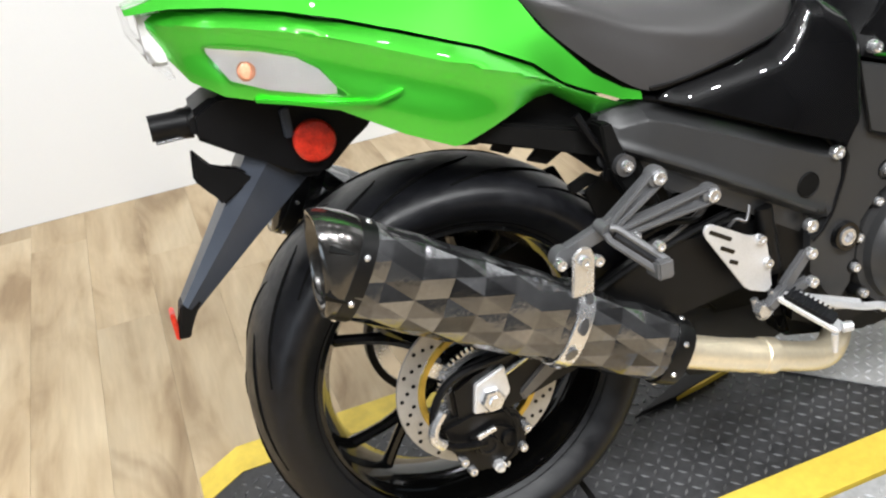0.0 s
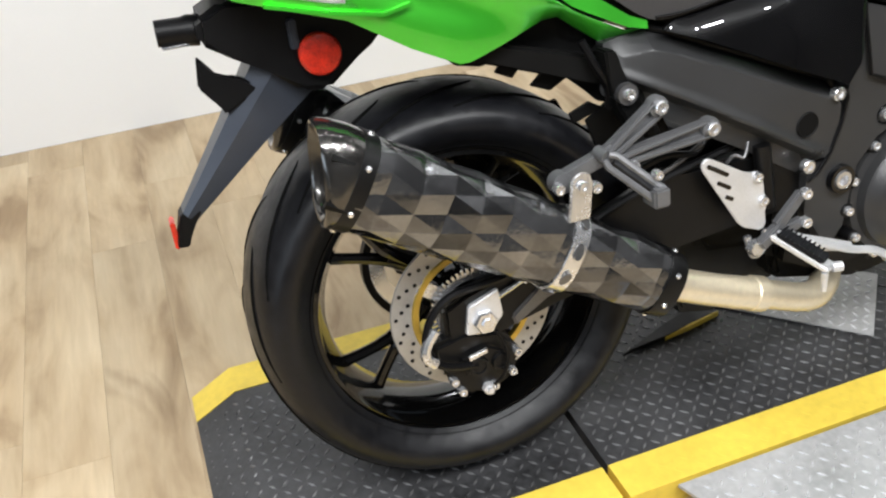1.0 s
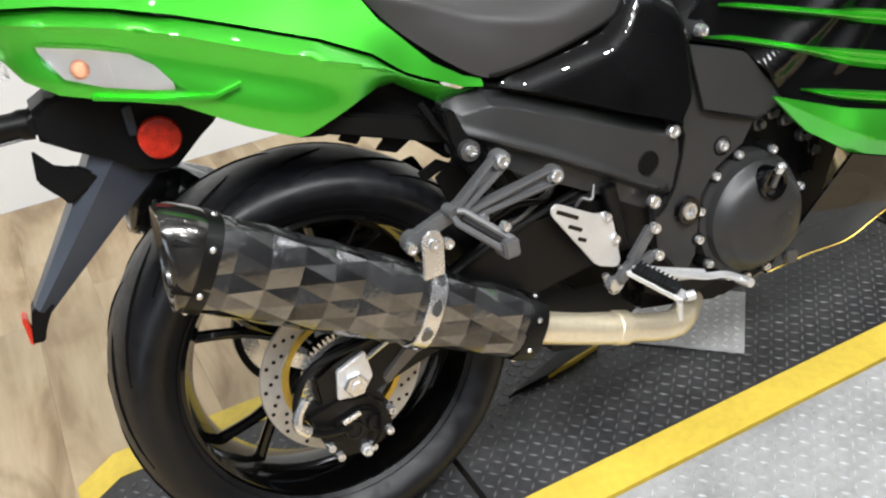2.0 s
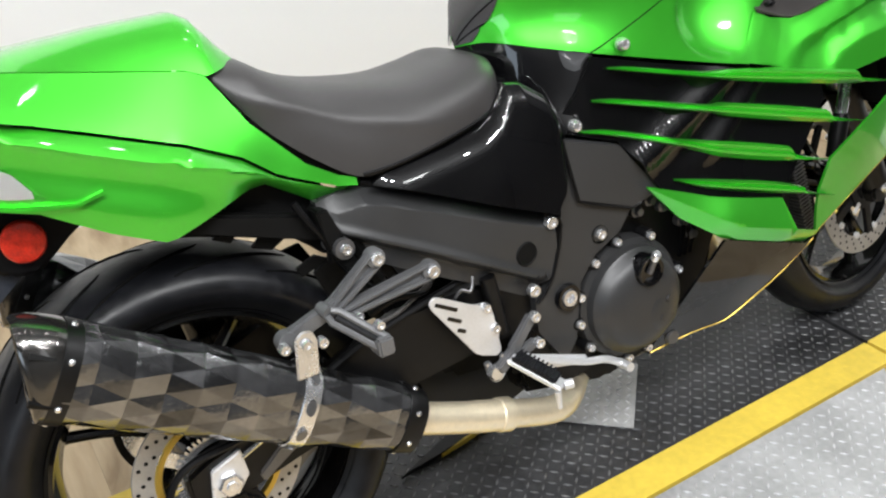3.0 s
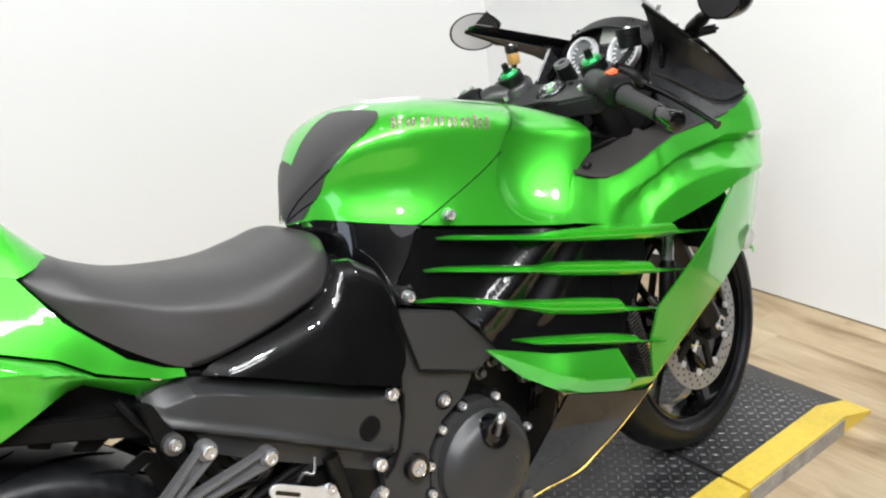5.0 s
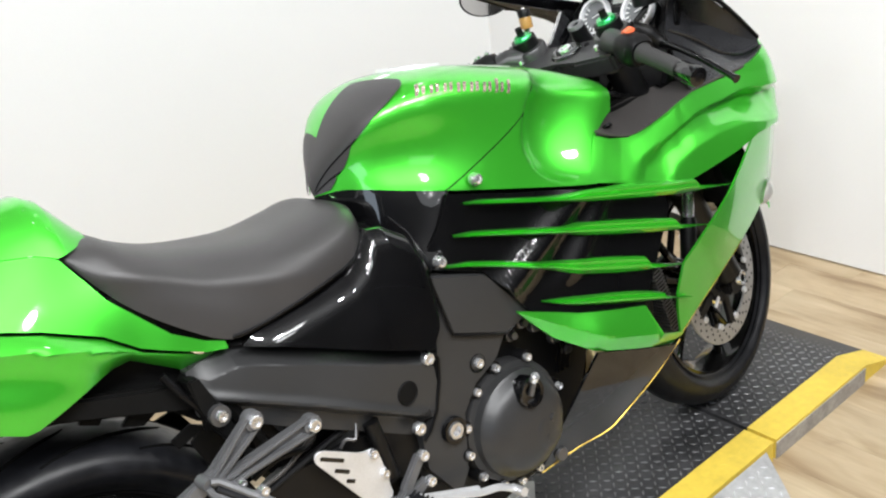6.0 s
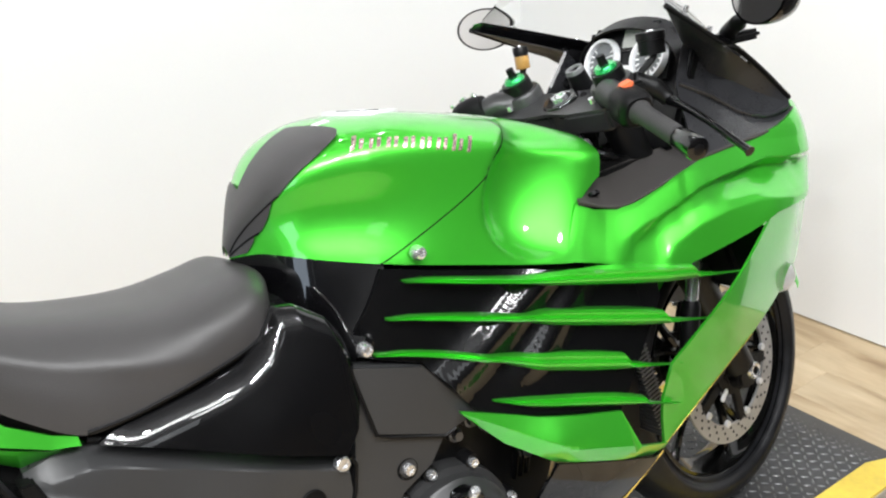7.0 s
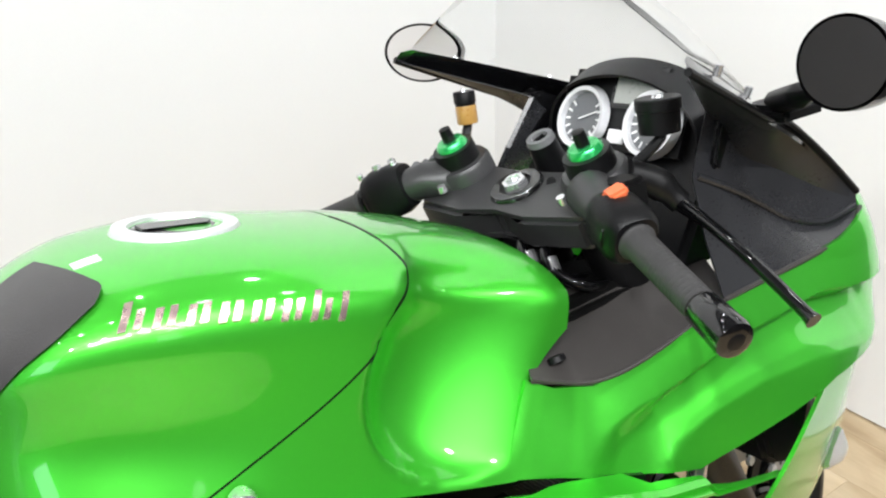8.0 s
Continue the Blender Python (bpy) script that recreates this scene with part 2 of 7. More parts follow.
def bulge(controls):
    """A smooth half width over (x, z) that passes through the controls (x, z, width)."""
    c = np.array(controls, float)
    xy, w = c[:, :2], c[:, 2]
    def phi(r):
        return np.where(r > 1e-9, r * r * np.log(r + 1e-12), 0.0)
    d = np.linalg.norm(xy[:, None] - xy[None], axis=2)
    n = len(c)
    a = np.zeros((n + 3, n + 3))
    a[:n, :n] = phi(d) + 1e-4 * np.eye(n)
    a[:n, n], a[:n, n + 1 :] = 1, xy
    a[n, :n], a[n + 1 :, :n] = 1, xy.T
    k = np.linalg.solve(a, np.r_[w, 0, 0, 0])
    return lambda x, z: float(phi(np.hypot(xy[:, 0] - x, xy[:, 1] - z)) @ k[:n] + k[n] + k[n + 1] * x + k[n + 2] * z)


def panel(name, upper, lower, depth, material, parent, label="", step=0.015, rows=10, thick=0.004, side=-1, curve=chain, angle=38):
    """A body panel between an upper and a lower edge, curved by the half width depth(x, z)."""
    x0, x1 = max(upper[0][0], lower[0][0]), min(upper[-1][0], lower[-1][0])
    xs = sorted({round(v, 4) for v in np.linspace(x0, x1, max(3, int((x1 - x0) / step) + 1))} | {round(p[0], 4) for p in upper + lower if x0 < p[0] < x1})
    pts = []
    for x in xs:
        a, b = curve(upper, x), curve(lower, x)
        pts.append([Vector((x, side * depth(x, a + (b - a) * j / rows), a + (b - a) * j / rows)) for j in range(rows + 1)])
    bm = bmesh.new()
    shell_into(bm, pts, lambda p: p - Vector((0, side * thick, 0)))
    return part(name, bm, material, parent, label, angle)


def tube_into(bm, path, radius, seg=12, caps=True):
    """A round tube along points, radius a number or one for each point."""
    path = [Vector(p) for p in path]
    rad = radius if isinstance(radius, (list, tuple)) else [radius] * len(path)
    rings, up = [], None
    for i, p in enumerate(path):
        t = (path[min(i + 1, len(path) - 1)] - path[max(i - 1, 0)]).normalized()
        if up is None:
            up = t.orthogonal().normalized()
        up = (up - t * up.dot(t)).normalized()
        side = t.cross(up)
        rings.append([p + rad[i] * (math.cos(a) * up + math.sin(a) * side) for a in (2 * math.pi * k / seg for k in range(seg))])
    vs = grid_into(bm, rings, loop_v=True)
    if caps:
        bm.faces.new(vs[0][::-1])
        bm.faces.new(vs[-1])


def bend(points, n=6):
    """A smooth line through points."""
    pts = [Vector(p) for p in points]
    out = []
    for i in range(len(pts) - 1):
        p0, p1, p2, p3 = pts[max(i - 1, 0)], pts[i], pts[i + 1], pts[min(i + 2, len(pts) - 1)]
        for k in range(n):
            t = k / n
            out.append(0.5 * (2 * p1 + (p2 - p0) * t + (2 * p0 - 5 * p1 + 4 * p2 - p3) * t * t + (3 * p1 - p0 - 3 * p2 + p3) * t**3))
    return out + [pts[-1]]


def turn_into(bm, profile, m=Matrix(), seg=48, closed=False):
    """A body of revolution about local y: profile of (radius, y)."""
    rings = [[m @ Vector((r * math.cos(a), y, r * math.sin(a))) for r, y in profile] for a in (2 * math.pi * k / seg for k in range(seg))]
    grid_into(bm, rings, loop_u=True, loop_v=closed)


def prism_into(bm, outline, y0, y1, bevel=0.0, m=Matrix()):
    """A plate with an outline in (x, z) from y0 to y1."""
    b2 = bmesh.new()
    lo = [b2.verts.new((x, y0, z)) for x, z in outline]
    hi = [b2.verts.new((x, y1, z)) for x, z in outline]
    b2.faces.new(lo)
    b2.faces.new(hi[::-1])
    for i in range(len(lo)):
        b2.faces.new((lo[i], lo[i - 1], hi[i - 1], hi[i]))
    if bevel:
        bmesh.ops.bevel(b2, geom=list(b2.edges), offset=bevel, segments=2, affect="EDGES", clamp_overlap=True)
    b2.transform(m)
    temp = bpy.data.meshes.new("temp")
    b2.to_mesh(temp)
    b2.free()
    bm.from_mesh(temp)
    bpy.data.meshes.remove(temp)


def box_into(bm, lo, hi, bevel=0.0, m=Matrix()):
    prism_into(bm, [(lo[0], lo[2]), (hi[0], lo[2]), (hi[0], hi[2]), (lo[0], hi[2])], lo[1], hi[1], bevel, m)


def made(fill, *args, **kw):
    bm = bmesh.new()
    fill(bm, *args, **kw)
    return bm


def bolt(x, y, z, r, parent, label="", out=0.006, material=None, m=Matrix()):
    """A socket-head bolt that faces the bike's right side."""
    bm = bmesh.new()
    turn_into(bm, [(0, -out * 0.5), (r * 0.45, -out * 0.5), (r * 0.5, -out), (r * 0.85, -out), (r, -out * 0.7), (r, out)], m @ pose(x, y, z), 16)
    return part("bolt", bm, material or STEEL, parent, label)


# ---- the room ----
ROOM_X0, ROOM_X1, ROOM_Y0, ROOM_Y1 = -3.6, 2.38, -2.75, 1.82


def slab(name, lo, hi, material, label, category, bevel=0.0):
    ob = part(name, made(box_into, lo, hi, bevel), material)
    return tagged(ob, label, category, kind="structure")


floor = slab("floor", (ROOM_X0 - 0.2, ROOM_Y0 - 0.2, -0.12), (ROOM_X1 + 0.2, ROOM_Y1 + 0.2, -0.004), SKIRT, "showroom floor laid with pale oak-look planks", "floor")
slab("wall_north", (ROOM_X0 - 0.2, ROOM_Y1, 0.0005), (ROOM_X1 + 0.2, ROOM_Y1 + 0.15, CEILING), WALL, "plain white painted showroom wall", "wall")
slab("wall_east", (ROOM_X1, -0.25, 0.006), (ROOM_X1 + 0.15, ROOM_Y1, CEILING), WALL, "plain white painted showroom wall", "wall")
# Added out of view: dark walls that hold down bounce and reflections.
slab("wall_south_east", (ROOM_X1, ROOM_Y0 - 0.2, 0.006), (ROOM_X1 + 0.15, -0.25, CEILING), DARKWALL, "unseen side wall, darkened to keep reflections black", "wall")
bm = bmesh.new()
for lo, hi in (((ROOM_Y0 - 0.2, 0), (-2.6, CEILING)), ((-0.6, 0), (ROOM_Y1, CEILING)), ((-2.6, 0), (-0.6, 0.7)), ((-2.6, 2.3), (-0.6, CEILING))):
    box_into(bm, (ROOM_X0 - 0.15, lo[0], lo[1]), (ROOM_X0, hi[0], hi[1]))
tagged(part("wall_west", bm, DARKWALL), "unseen wall with a window opening, darkened to keep reflections black", "wall", kind="structure")
bm = bmesh.new()
for lo, hi in (((ROOM_X0, 0), (0.02, CEILING)), ((0.52, 0), (ROOM_X1, CEILING)), ((0.02, 0), (0.52, 1.65)), ((0.02, 2.51), (0.52, CEILING))):
    box_into(bm, (lo[0], ROOM_Y0 - 0.15, lo[1]), (hi[0], ROOM_Y0, hi[1]))
tagged(part("wall_south", bm, DARKWALL), "unseen wall with a small high window, darkened to keep reflections black", "wall", kind="structure")
high_window = tagged(new("window_2"), "small high shop window", "window", kind="structure")
part("pane", made(box_into, (0.021, ROOM_Y0 - 0.10, 1.651), (0.519, ROOM_Y0 - 0.094, 2.509)), CLEAR, high_window, "clear glass pane").visible_shadow = False
# Unseen ceiling, added near black to cut bounce and leave only lamps in reflections.
slab("ceiling", (ROOM_X0 - 0.2, ROOM_Y0 - 0.2, CEILING), (ROOM_X1 + 0.2, ROOM_Y1 + 0.2, CEILING + 0.12), CEIL, "unseen ceiling, darkened so that only the lamps reflect", "ceiling")

window = tagged(new("window_1"), "plain shop window with a grey frame", "window", kind="structure")
for lo, hi in (((-3.6, -2.62, 0.68), (-3.54, -2.58, 2.32)), ((-3.6, -0.62, 0.68), (-3.54, -0.58, 2.32)), ((-3.6, -2.58, 0.68), (-3.54, -0.62, 0.72)), ((-3.6, -2.58, 2.28), (-3.54, -0.62, 2.32))):
    part("window_frame", made(box_into, lo, hi, 0.004), PLATE, window)

pane = part("pane", made(box_into, (-3.66, -2.59, 0.71), (-3.654, -0.61, 2.29)), CLEAR, window, "clear glass pane")
pane.visible_shadow = False

for tx, ty, long in TUBES:
    fixture = tagged(new("tube_light"), "long slim ceiling tube light, switched on", "ceiling light", group="ceiling tube lights")
    part("housing", made(box_into, (tx - long / 2 - 0.045, ty - 0.19, CEILING - 0.1), (tx + long / 2 + 0.045, ty + 0.19, CEILING - 0.002), 0.005), WALL, fixture)
for sx, sy, watts in SPOTS:
    fixture = tagged(new("spotlight"), "small ceiling spotlight, switched on", "spotlight", group="ceiling spotlights")
    part("stem", made(tube_into, [(sx, sy, CEILING - 0.22), (sx, sy, CEILING - 0.001)], 0.012, 8), PLASTIC, fixture)
    part("shade", made(turn_into, [(0.0, 0.05), (0.03, 0.05), (0.045, 0.0)], pose(sx, sy, CEILING - 0.27, 90), 16), PLASTIC, fixture)

# ---- the display platform: a deck in three lengths with yellow edges and sloping ends ----
DECK_Z, REAR_SEAM, FRONT_SEAM = 0.05, 0.185, 1.394
NEAR_IN, NEAR_OUT, FAR_IN, FAR_OUT = 0.0, -0.072, 0.437, 0.508


def lugs_into(bm, x0, x1, y0, y1, z_at, pitch=0.0205, size=0.0098, skip=None):
    """Raised diamond tread: bars that lie alternately along and across."""
    k = 0
    for i in range(int((x1 - x0) / pitch)):
        for j in range(int((y1 - y0) / pitch)):
            cx, cy = x0 + (i + 0.5) * pitch, y0 + (j + 0.5) * pitch
            if skip and skip(cx, cy):
                continue
            a = radians(45 if (i + j) % 2 else -45)
            c, s = math.cos(a), math.sin(a)
            ring = [(size, 0), (0, size * 0.30), (-size, 0), (0, -size * 0.30)]
            lo = [bm.verts.new((cx + c * u - s * v, cy + s * u + c * v, z_at(cx + c * u - s * v) - 0.0004)) for u, v in ring]
            hi = [bm.verts.new((cx + c * u * 0.6 - s * v * 0.45, cy + s * u * 0.6 + c * v * 0.45, z_at(cx) + 0.0019)) for u, v in ring]
            for n in range(4):
                bm.faces.new((lo[n - 1], lo[n], hi[n], hi[n - 1]))
            bm.faces.new(hi)


def profile(points, y0, y1):
    """A solid with a side outline in (x, z), from y0 to y1."""
    return made(prism_into, points, y0, y1)


platform = tagged(new("display_platform"), "low black diamond-plate platform with yellow edges on the plank floor", "platform")
REAR_TIP, REAR_BEND, FRONT_BEND, FRONT_TIP = -0.425, -0.345, 1.80, 1.94


def deck_z(x):
    if x > FRONT_BEND:
        return DECK_Z * max(0.06, (FRONT_TIP - x) / (FRONT_TIP - FRONT_BEND))
    if x < REAR_BEND:
        return DECK_Z * max(0.06, (x - REAR_TIP) / (REAR_BEND - REAR_TIP))
    return DECK_Z


def tread(parent, x0, x1, y0, y1, material, label=""):
    bm = bmesh.new()
    lugs_into(bm, x0, x1, y0, y1, deck_z)
    mesh = bpy.data.meshes.new("tread")
    bm.to_mesh(mesh)
    bm.free()
    ob = new("tread", mesh)
    ob.parent = parent
    mesh.materials.append(material)
    return tagged(ob, label, kind="stuff")


GAP = 0.0055
for x0, x1, outline in (
    (REAR_TIP, REAR_SEAM - GAP, [(REAR_TIP, 0.0), (REAR_SEAM - GAP, 0.0), (REAR_SEAM - GAP, DECK_Z), (REAR_BEND, DECK_Z), (REAR_TIP, 0.004)]),
    (REAR_SEAM + GAP, FRONT_SEAM - GAP, [(REAR_SEAM + GAP, 0.0), (FRONT_SEAM - GAP, 0.0), (FRONT_SEAM - GAP, DECK_Z), (REAR_SEAM + GAP, DECK_Z)]),
    (FRONT_SEAM + GAP, FRONT_TIP, [(FRONT_SEAM + GAP, 0.0), (FRONT_TIP, 0.0), (FRONT_TIP, 0.004), (FRONT_BEND, DECK_Z), (FRONT_SEAM + GAP, DECK_Z)]),
):
    deck = part("deck", profile(outline, NEAR_IN, FAR_IN), DECK, platform, "worn black diamond-plate deck")
    for ya, yb in ((NEAR_OUT, NEAR_IN), (FAR_IN, FAR_OUT)):
        stripe = [(x, z + 0.0015 if z > 0.003 else z) for x, z in outline]
        part("edge_stripe", profile(stripe, ya, yb), YELLOW, platform, "yellow painted edge")
    tread(deck, x0 + 0.005, x1 - 0.003, NEAR_IN + 0.004, FAR_IN - 0.004, LUG, "worn bright tread lugs")
    tread(deck, x0 + 0.005, x1 - 0.003, NEAR_OUT + 0.006, NEAR_IN - 0.006, YELLOW)
for x0, x1 in ((REAR_BEND, REAR_SEAM - GAP), (FRONT_SEAM + GAP, FRONT_BEND)):
    part("side_skirt", made(box_into, (x0, NEAR_OUT - 0.003, 0), (x1, NEAR_OUT, DECK_Z - 0.006)), CONCRETE, platform, "grey worn side skirt")

# A bright tread plate leans from the floor against the platform's near edge.
ramp = tagged(new("ramp_plate"), "light grey diamond tread plate beside the platform", "ramp plate")


def ramp_z(y):
    return 0.008 + (DECK_Z - 0.0095) * max(0.0, (y + 0.5) / 0.425)


def ramp_side(y):
    return 0.95 * (NEAR_OUT - y)


bm = bmesh.new()
grid_into(bm, [[Vector((0.27 + ramp_side(y) * 0.5 + f * (1.355 - 0.27 - ramp_side(y) * 1.35), y, ramp_z(y))) for y in (-0.078, -0.2, -0.35, -0.5)] for f in np.linspace(0, 1, 12)])
geo = bmesh.ops.extrude_face_region(bm, geom=list(bm.faces))
bmesh.ops.translate(bm, vec=(0, 0, -0.006), verts=[v for v in geo["geom"] if isinstance(v, bmesh.types.BMVert)])
sheet = part("sheet", bm, PLATE, ramp)
bm = bmesh.new()
lugs_into(bm, 0.28, 1.36, -0.495, -0.082, lambda x: 0.0, pitch=0.0225, size=0.0095, skip=lambda x, y: x < 0.285 + ramp_side(y) * 0.5 or x > 1.34 - ramp_side(y) * 0.85)
for v in bm.verts:
    v.co.z += ramp_z(v.co.y)
mesh = bpy.data.meshes.new("tread")
bm.to_mesh(mesh)
bm.free()
mesh.materials.append(ALU)
tread_ob = tagged(new("tread", mesh), kind="stuff")
tread_ob.parent = ramp

# A loose square of tread plate lies askew on the deck under the engine.
pad = tagged(new("stand_plate"), "small loose square of bare steel tread plate on the deck", "steel plate")
pad.matrix_world = pose(0.795, 0.079, DECK_Z + 0.0018, 0, 0, 46)
sheet = part("sheet", made(box_into, (0, 0, 0), (0.21, 0.30, 0.003), 0.001), PLATE, pad)
bm = bmesh.new()
lugs_into(bm, 0.005, 0.205, 0.005, 0.295, lambda x: 0.003)
mesh = bpy.data.meshes.new("tread")
bm.to_mesh(mesh)
bm.free()
mesh.materials.append(ALU)
tread_ob = tagged(new("tread", mesh), kind="stuff")
tread_ob.parent = pad


# ---- the motorcycle: x forward from the rear axle, y to its left, z up from the deck; it leans on its stand ----
bike = tagged(new("motorcycle"), "lime green and black sport motorcycle on its side stand", "motorcycle")
bike.matrix_world = pose(0.004, 0.146, DECK_Z + 0.001, -9.45)


# rear wheel
def tyre_into(bm, radius, width, rim, m):
    """A tyre with a round tread, sidewalls and a bead."""
    w = width / 2
    prof = [(rim - 0.006, -w * 0.72), (rim + 0.004, -w * 0.80)]
    for k in range(9):
        a = k / 8
        prof.append((rim + 0.008 + (radius - 0.045 - rim - 0.008) * a, -w * (0.84 + 0.16 * math.sin(a * math.pi / 2))))
    for k in range(1, 20):
        a = math.pi * (k / 20)
        prof.append((radius - 0.045 + 0.045 * math.sin(a) ** 0.9, -w * math.cos(a)))
    prof += [(r, -y) for r, y in reversed(prof[: 11])]
    turn_into(bm, prof, m, 96)


def wheel(centre, radius, width, rim, spokes, discs, m, label):
    hub = part("rim", made(rim_into, rim, width * 0.74, m @ pose(*centre)), RIMBLACK, bike, label)
    part("tyre", made(tyre_into, radius, width, rim, m @ pose(*centre)), RUBBER, hub, "black road tyre with sweeping tread grooves")
    for s in range(spokes):
        for d in (-11, 11):
            bm = bmesh.new()
            a0, a1 = 2 * math.pi * s / spokes, 2 * math.pi * s / spokes + radians(d)
            p0 = Vector((0.045 * math.cos(a0), 0, 0.045 * math.sin(a0)))
            pm = Vector((rim * 0.55 * math.cos(a0 + radians(d * 0.35)), -0.012, rim * 0.55 * math.sin(a0 + radians(d * 0.35))))
            p1 = Vector(((rim - 0.022) * math.cos(a1), -0.01, (rim - 0.022) * math.sin(a1)))
            tube_into(bm, [m @ pose(*centre) @ q for q in bend([p0, pm, p1], 4)], [0.016, 0.014, 0.012, 0.0105, 0.010, 0.009, 0.009, 0.0095, 0.012], 8)
            part("spoke", bm, RIMBLACK, hub)
    part("hub", made(turn_into, [(0.0, -0.07), (0.035, -0.07), (0.045, -0.04), (0.045, 0.04), (0.035, 0.07), (0.0, 0.07)], m @ pose(*centre), 32), RIMBLACK, hub)
    return hub


def rim_into(bm, rim, width, m):
    w = width / 2
    prof = [(rim, -w - 0.006), (rim + 0.001, -w - 0.002), (rim - 0.006, -w + 0.004), (rim - 0.013, -w + 0.002), (rim - 0.017, -w + 0.012), (rim - 0.030, -w + 0.035), (rim - 0.034, 0)]
    prof += [(r, -y) for r, y in reversed(prof[:-1])]
    turn_into(bm, prof, m, 96)


def disc_into(bm, outer, inner, m, thick=0.005):
    """A flat brake disc with eased outer edges."""
    turn_into(bm, [(inner, -thick / 2), (outer - 0.001, -thick / 2), (outer, 0), (outer - 0.001, thick / 2), (inner, thick / 2)], m, 96, closed=True)


def dimples(parent, m, rows, y, count, r=0.0032):
    bm = bmesh.new()
    for k in range(count):
        for n, rad in enumerate(rows):
            a = 2 * math.pi * (k + 0.33 * n) / count
            turn_into(bm, [(0, y), (r, y)], m @ pose(rad * math.cos(a), 0, rad * math.sin(a)), 8)
    tagged(part("drilled_hole", bm, PLASTIC, parent), kind="stuff")


REAR, FRONT = (0.0, 0.0, 0.31), (1.472, 0.0, 0.30)
rear_wheel = wheel(REAR, 0.312, 0.196, 0.2323, 5, 1, Matrix(), "gloss black rear wheel rim")
disc_m = pose(0, -0.108, 0.31)
part("brake_disc", made(disc_into, 0.125, 0.092, disc_m), DISC, rear_wheel, "drilled steel brake disc")
dimples(rear_wheel, disc_m, (0.101, 0.109, 0.117), -0.0032, 20)
part("disc_carrier", made(turn_into, [(0.094, -0.002), (0.092, -0.005), (0.084, -0.005), (0.082, -0.001), (0.082, 0.004), (0.094, 0.004)], disc_m, 64, closed=True), GOLD, rear_wheel, "gold disc carrier")
bm = bmesh.new()
turn_into(bm, [(0.058, -0.008), (0.048, -0.008), (0.048, -0.004), (0.058, -0.004)], disc_m, 64, closed=True)
for k in range(50):
    a = 2 * math.pi * k / 50
    box_into(bm, (0.055, -0.009, -0.0018), (0.066, -0.005, 0.0018), 0, disc_m @ pose(0, 0, 0, 0, math.degrees(a), 0))
for k in range(5):
    box_into(bm, (0.05, -0.004, -0.011), (0.094, 0.003, 0.011), 0.001, disc_m @ pose(0, 0, 0, 0, 72 * k, 0))
part("sensor_ring", bm, STEEL, rear_wheel, "slotted sensor ring")
for side in (-1, 1):
    for k in range(14):
        bm = bmesh.new()
        a0 = 2 * math.pi * (k + 0.5 * (side > 0)) / 14
        pts = []
        for n in range(9):
            f = n / 8
            ang, y = a0 + 0.62 * f**1.5, side * (0.012 + 0.070 * f)
            r = 0.312 - 0.0470 + 0.045 * max(0.0, math.sqrt(max(0.0, 1 - (y / 0.0985) ** 2))) ** 0.9
            pts.append((r * math.cos(ang), y, 0.31 + r * math.sin(ang)))
        tube_into(bm, pts, [0.0024, 0.0034, 0.0042, 0.0046, 0.0046, 0.0046, 0.0042, 0.0034, 0.0024], 8)
        part("tread_groove", bm, RIMGROOVE, rear_wheel)
# sprocket and chain on the far side
bm = bmesh.new()
turn_into(bm, [(0.10, 0.094), (0.075, 0.094), (0.075, 0.1), (0.10, 0.1)], pose(0, 0, 0.31), 64, closed=True)
for k in range(41):
    box_into(bm, (0.098, 0.093, -0.004), (0.108, 0.101, 0.004), 0, pose(0, 0, 0.31, 0, 360 / 41 * k, 0))
part("sprocket", bm, STEEL, rear_wheel)
bm = bmesh.new()
for k in range(60):
    a = radians(90 + 180 * k / 59)
    box_into(bm, (-0.007, 0.088, -0.006), (0.007, 0.106, 0.006), 0.001, pose(0.107 * math.cos(a), 0, 0.31 + 0.107 * math.sin(a), 0, -math.degrees(a) + 90, 0))
for k in range(38):
    for z0, z1 in ((0.417, 0.44), (0.203, 0.33)):
        f = k / 37
        box_into(bm, (-0.007, 0.088, -0.006), (0.007, 0.106, 0.006), 0.001, pose(0.6 * f, 0, z0 + (z1 - z0) * f))
part("chain", bm, BLACKMETAL, bike, "black drive chain")

# swingarm, axle and rear caliper
for side in (-1, 1):
    arm = [(-0.055, 0.285), (-0.055, 0.335), (-0.02, 0.352), (0.10, 0.372), (0.30, 0.455), (0.50, 0.45), (0.63, 0.42), (0.63, 0.345), (0.45, 0.345), (0.28, 0.33), (0.12, 0.30), (0.02, 0.272), (-0.03, 0.27)]
    swing = part("swingarm", made(prism_into, arm, side * 0.112, side * 0.145, 0.006), BLACKMETAL, bike, "black box-section swingarm")
adj = part("axle_block", made(prism_into, [(-0.028, 0.292), (-0.02, 0.336), (0.026, 0.352), (0.03, 0.31), (0.01, 0.287)], -0.154, -0.144, 0.002), ALU, bike, "bright chain adjuster block")
bm = bmesh.new()
turn_into(bm, [(0.0, -0.170), (0.008, -0.170), (0.009, -0.166), (0.016, -0.166), (0.018, -0.163), (0.018, -0.154), (0.024, -0.153), (0.024, -0.15)], pose(0, 0, 0.31), 6)
part("axle_nut", bm, STEEL, adj, "bright steel axle nut")
part("adjuster_bolt", made(tube_into, [(0.026, -0.149, 0.338), (0.075, -0.149, 0.357)], [0.004, 0.004], 8), STEEL, adj)
part("adjuster_bolt", made(tube_into, [(0.065, -0.149, 0.353), (0.075, -0.149, 0.357)], [0.007, 0.007], 6), STEEL, adj)
bm = bmesh.new()
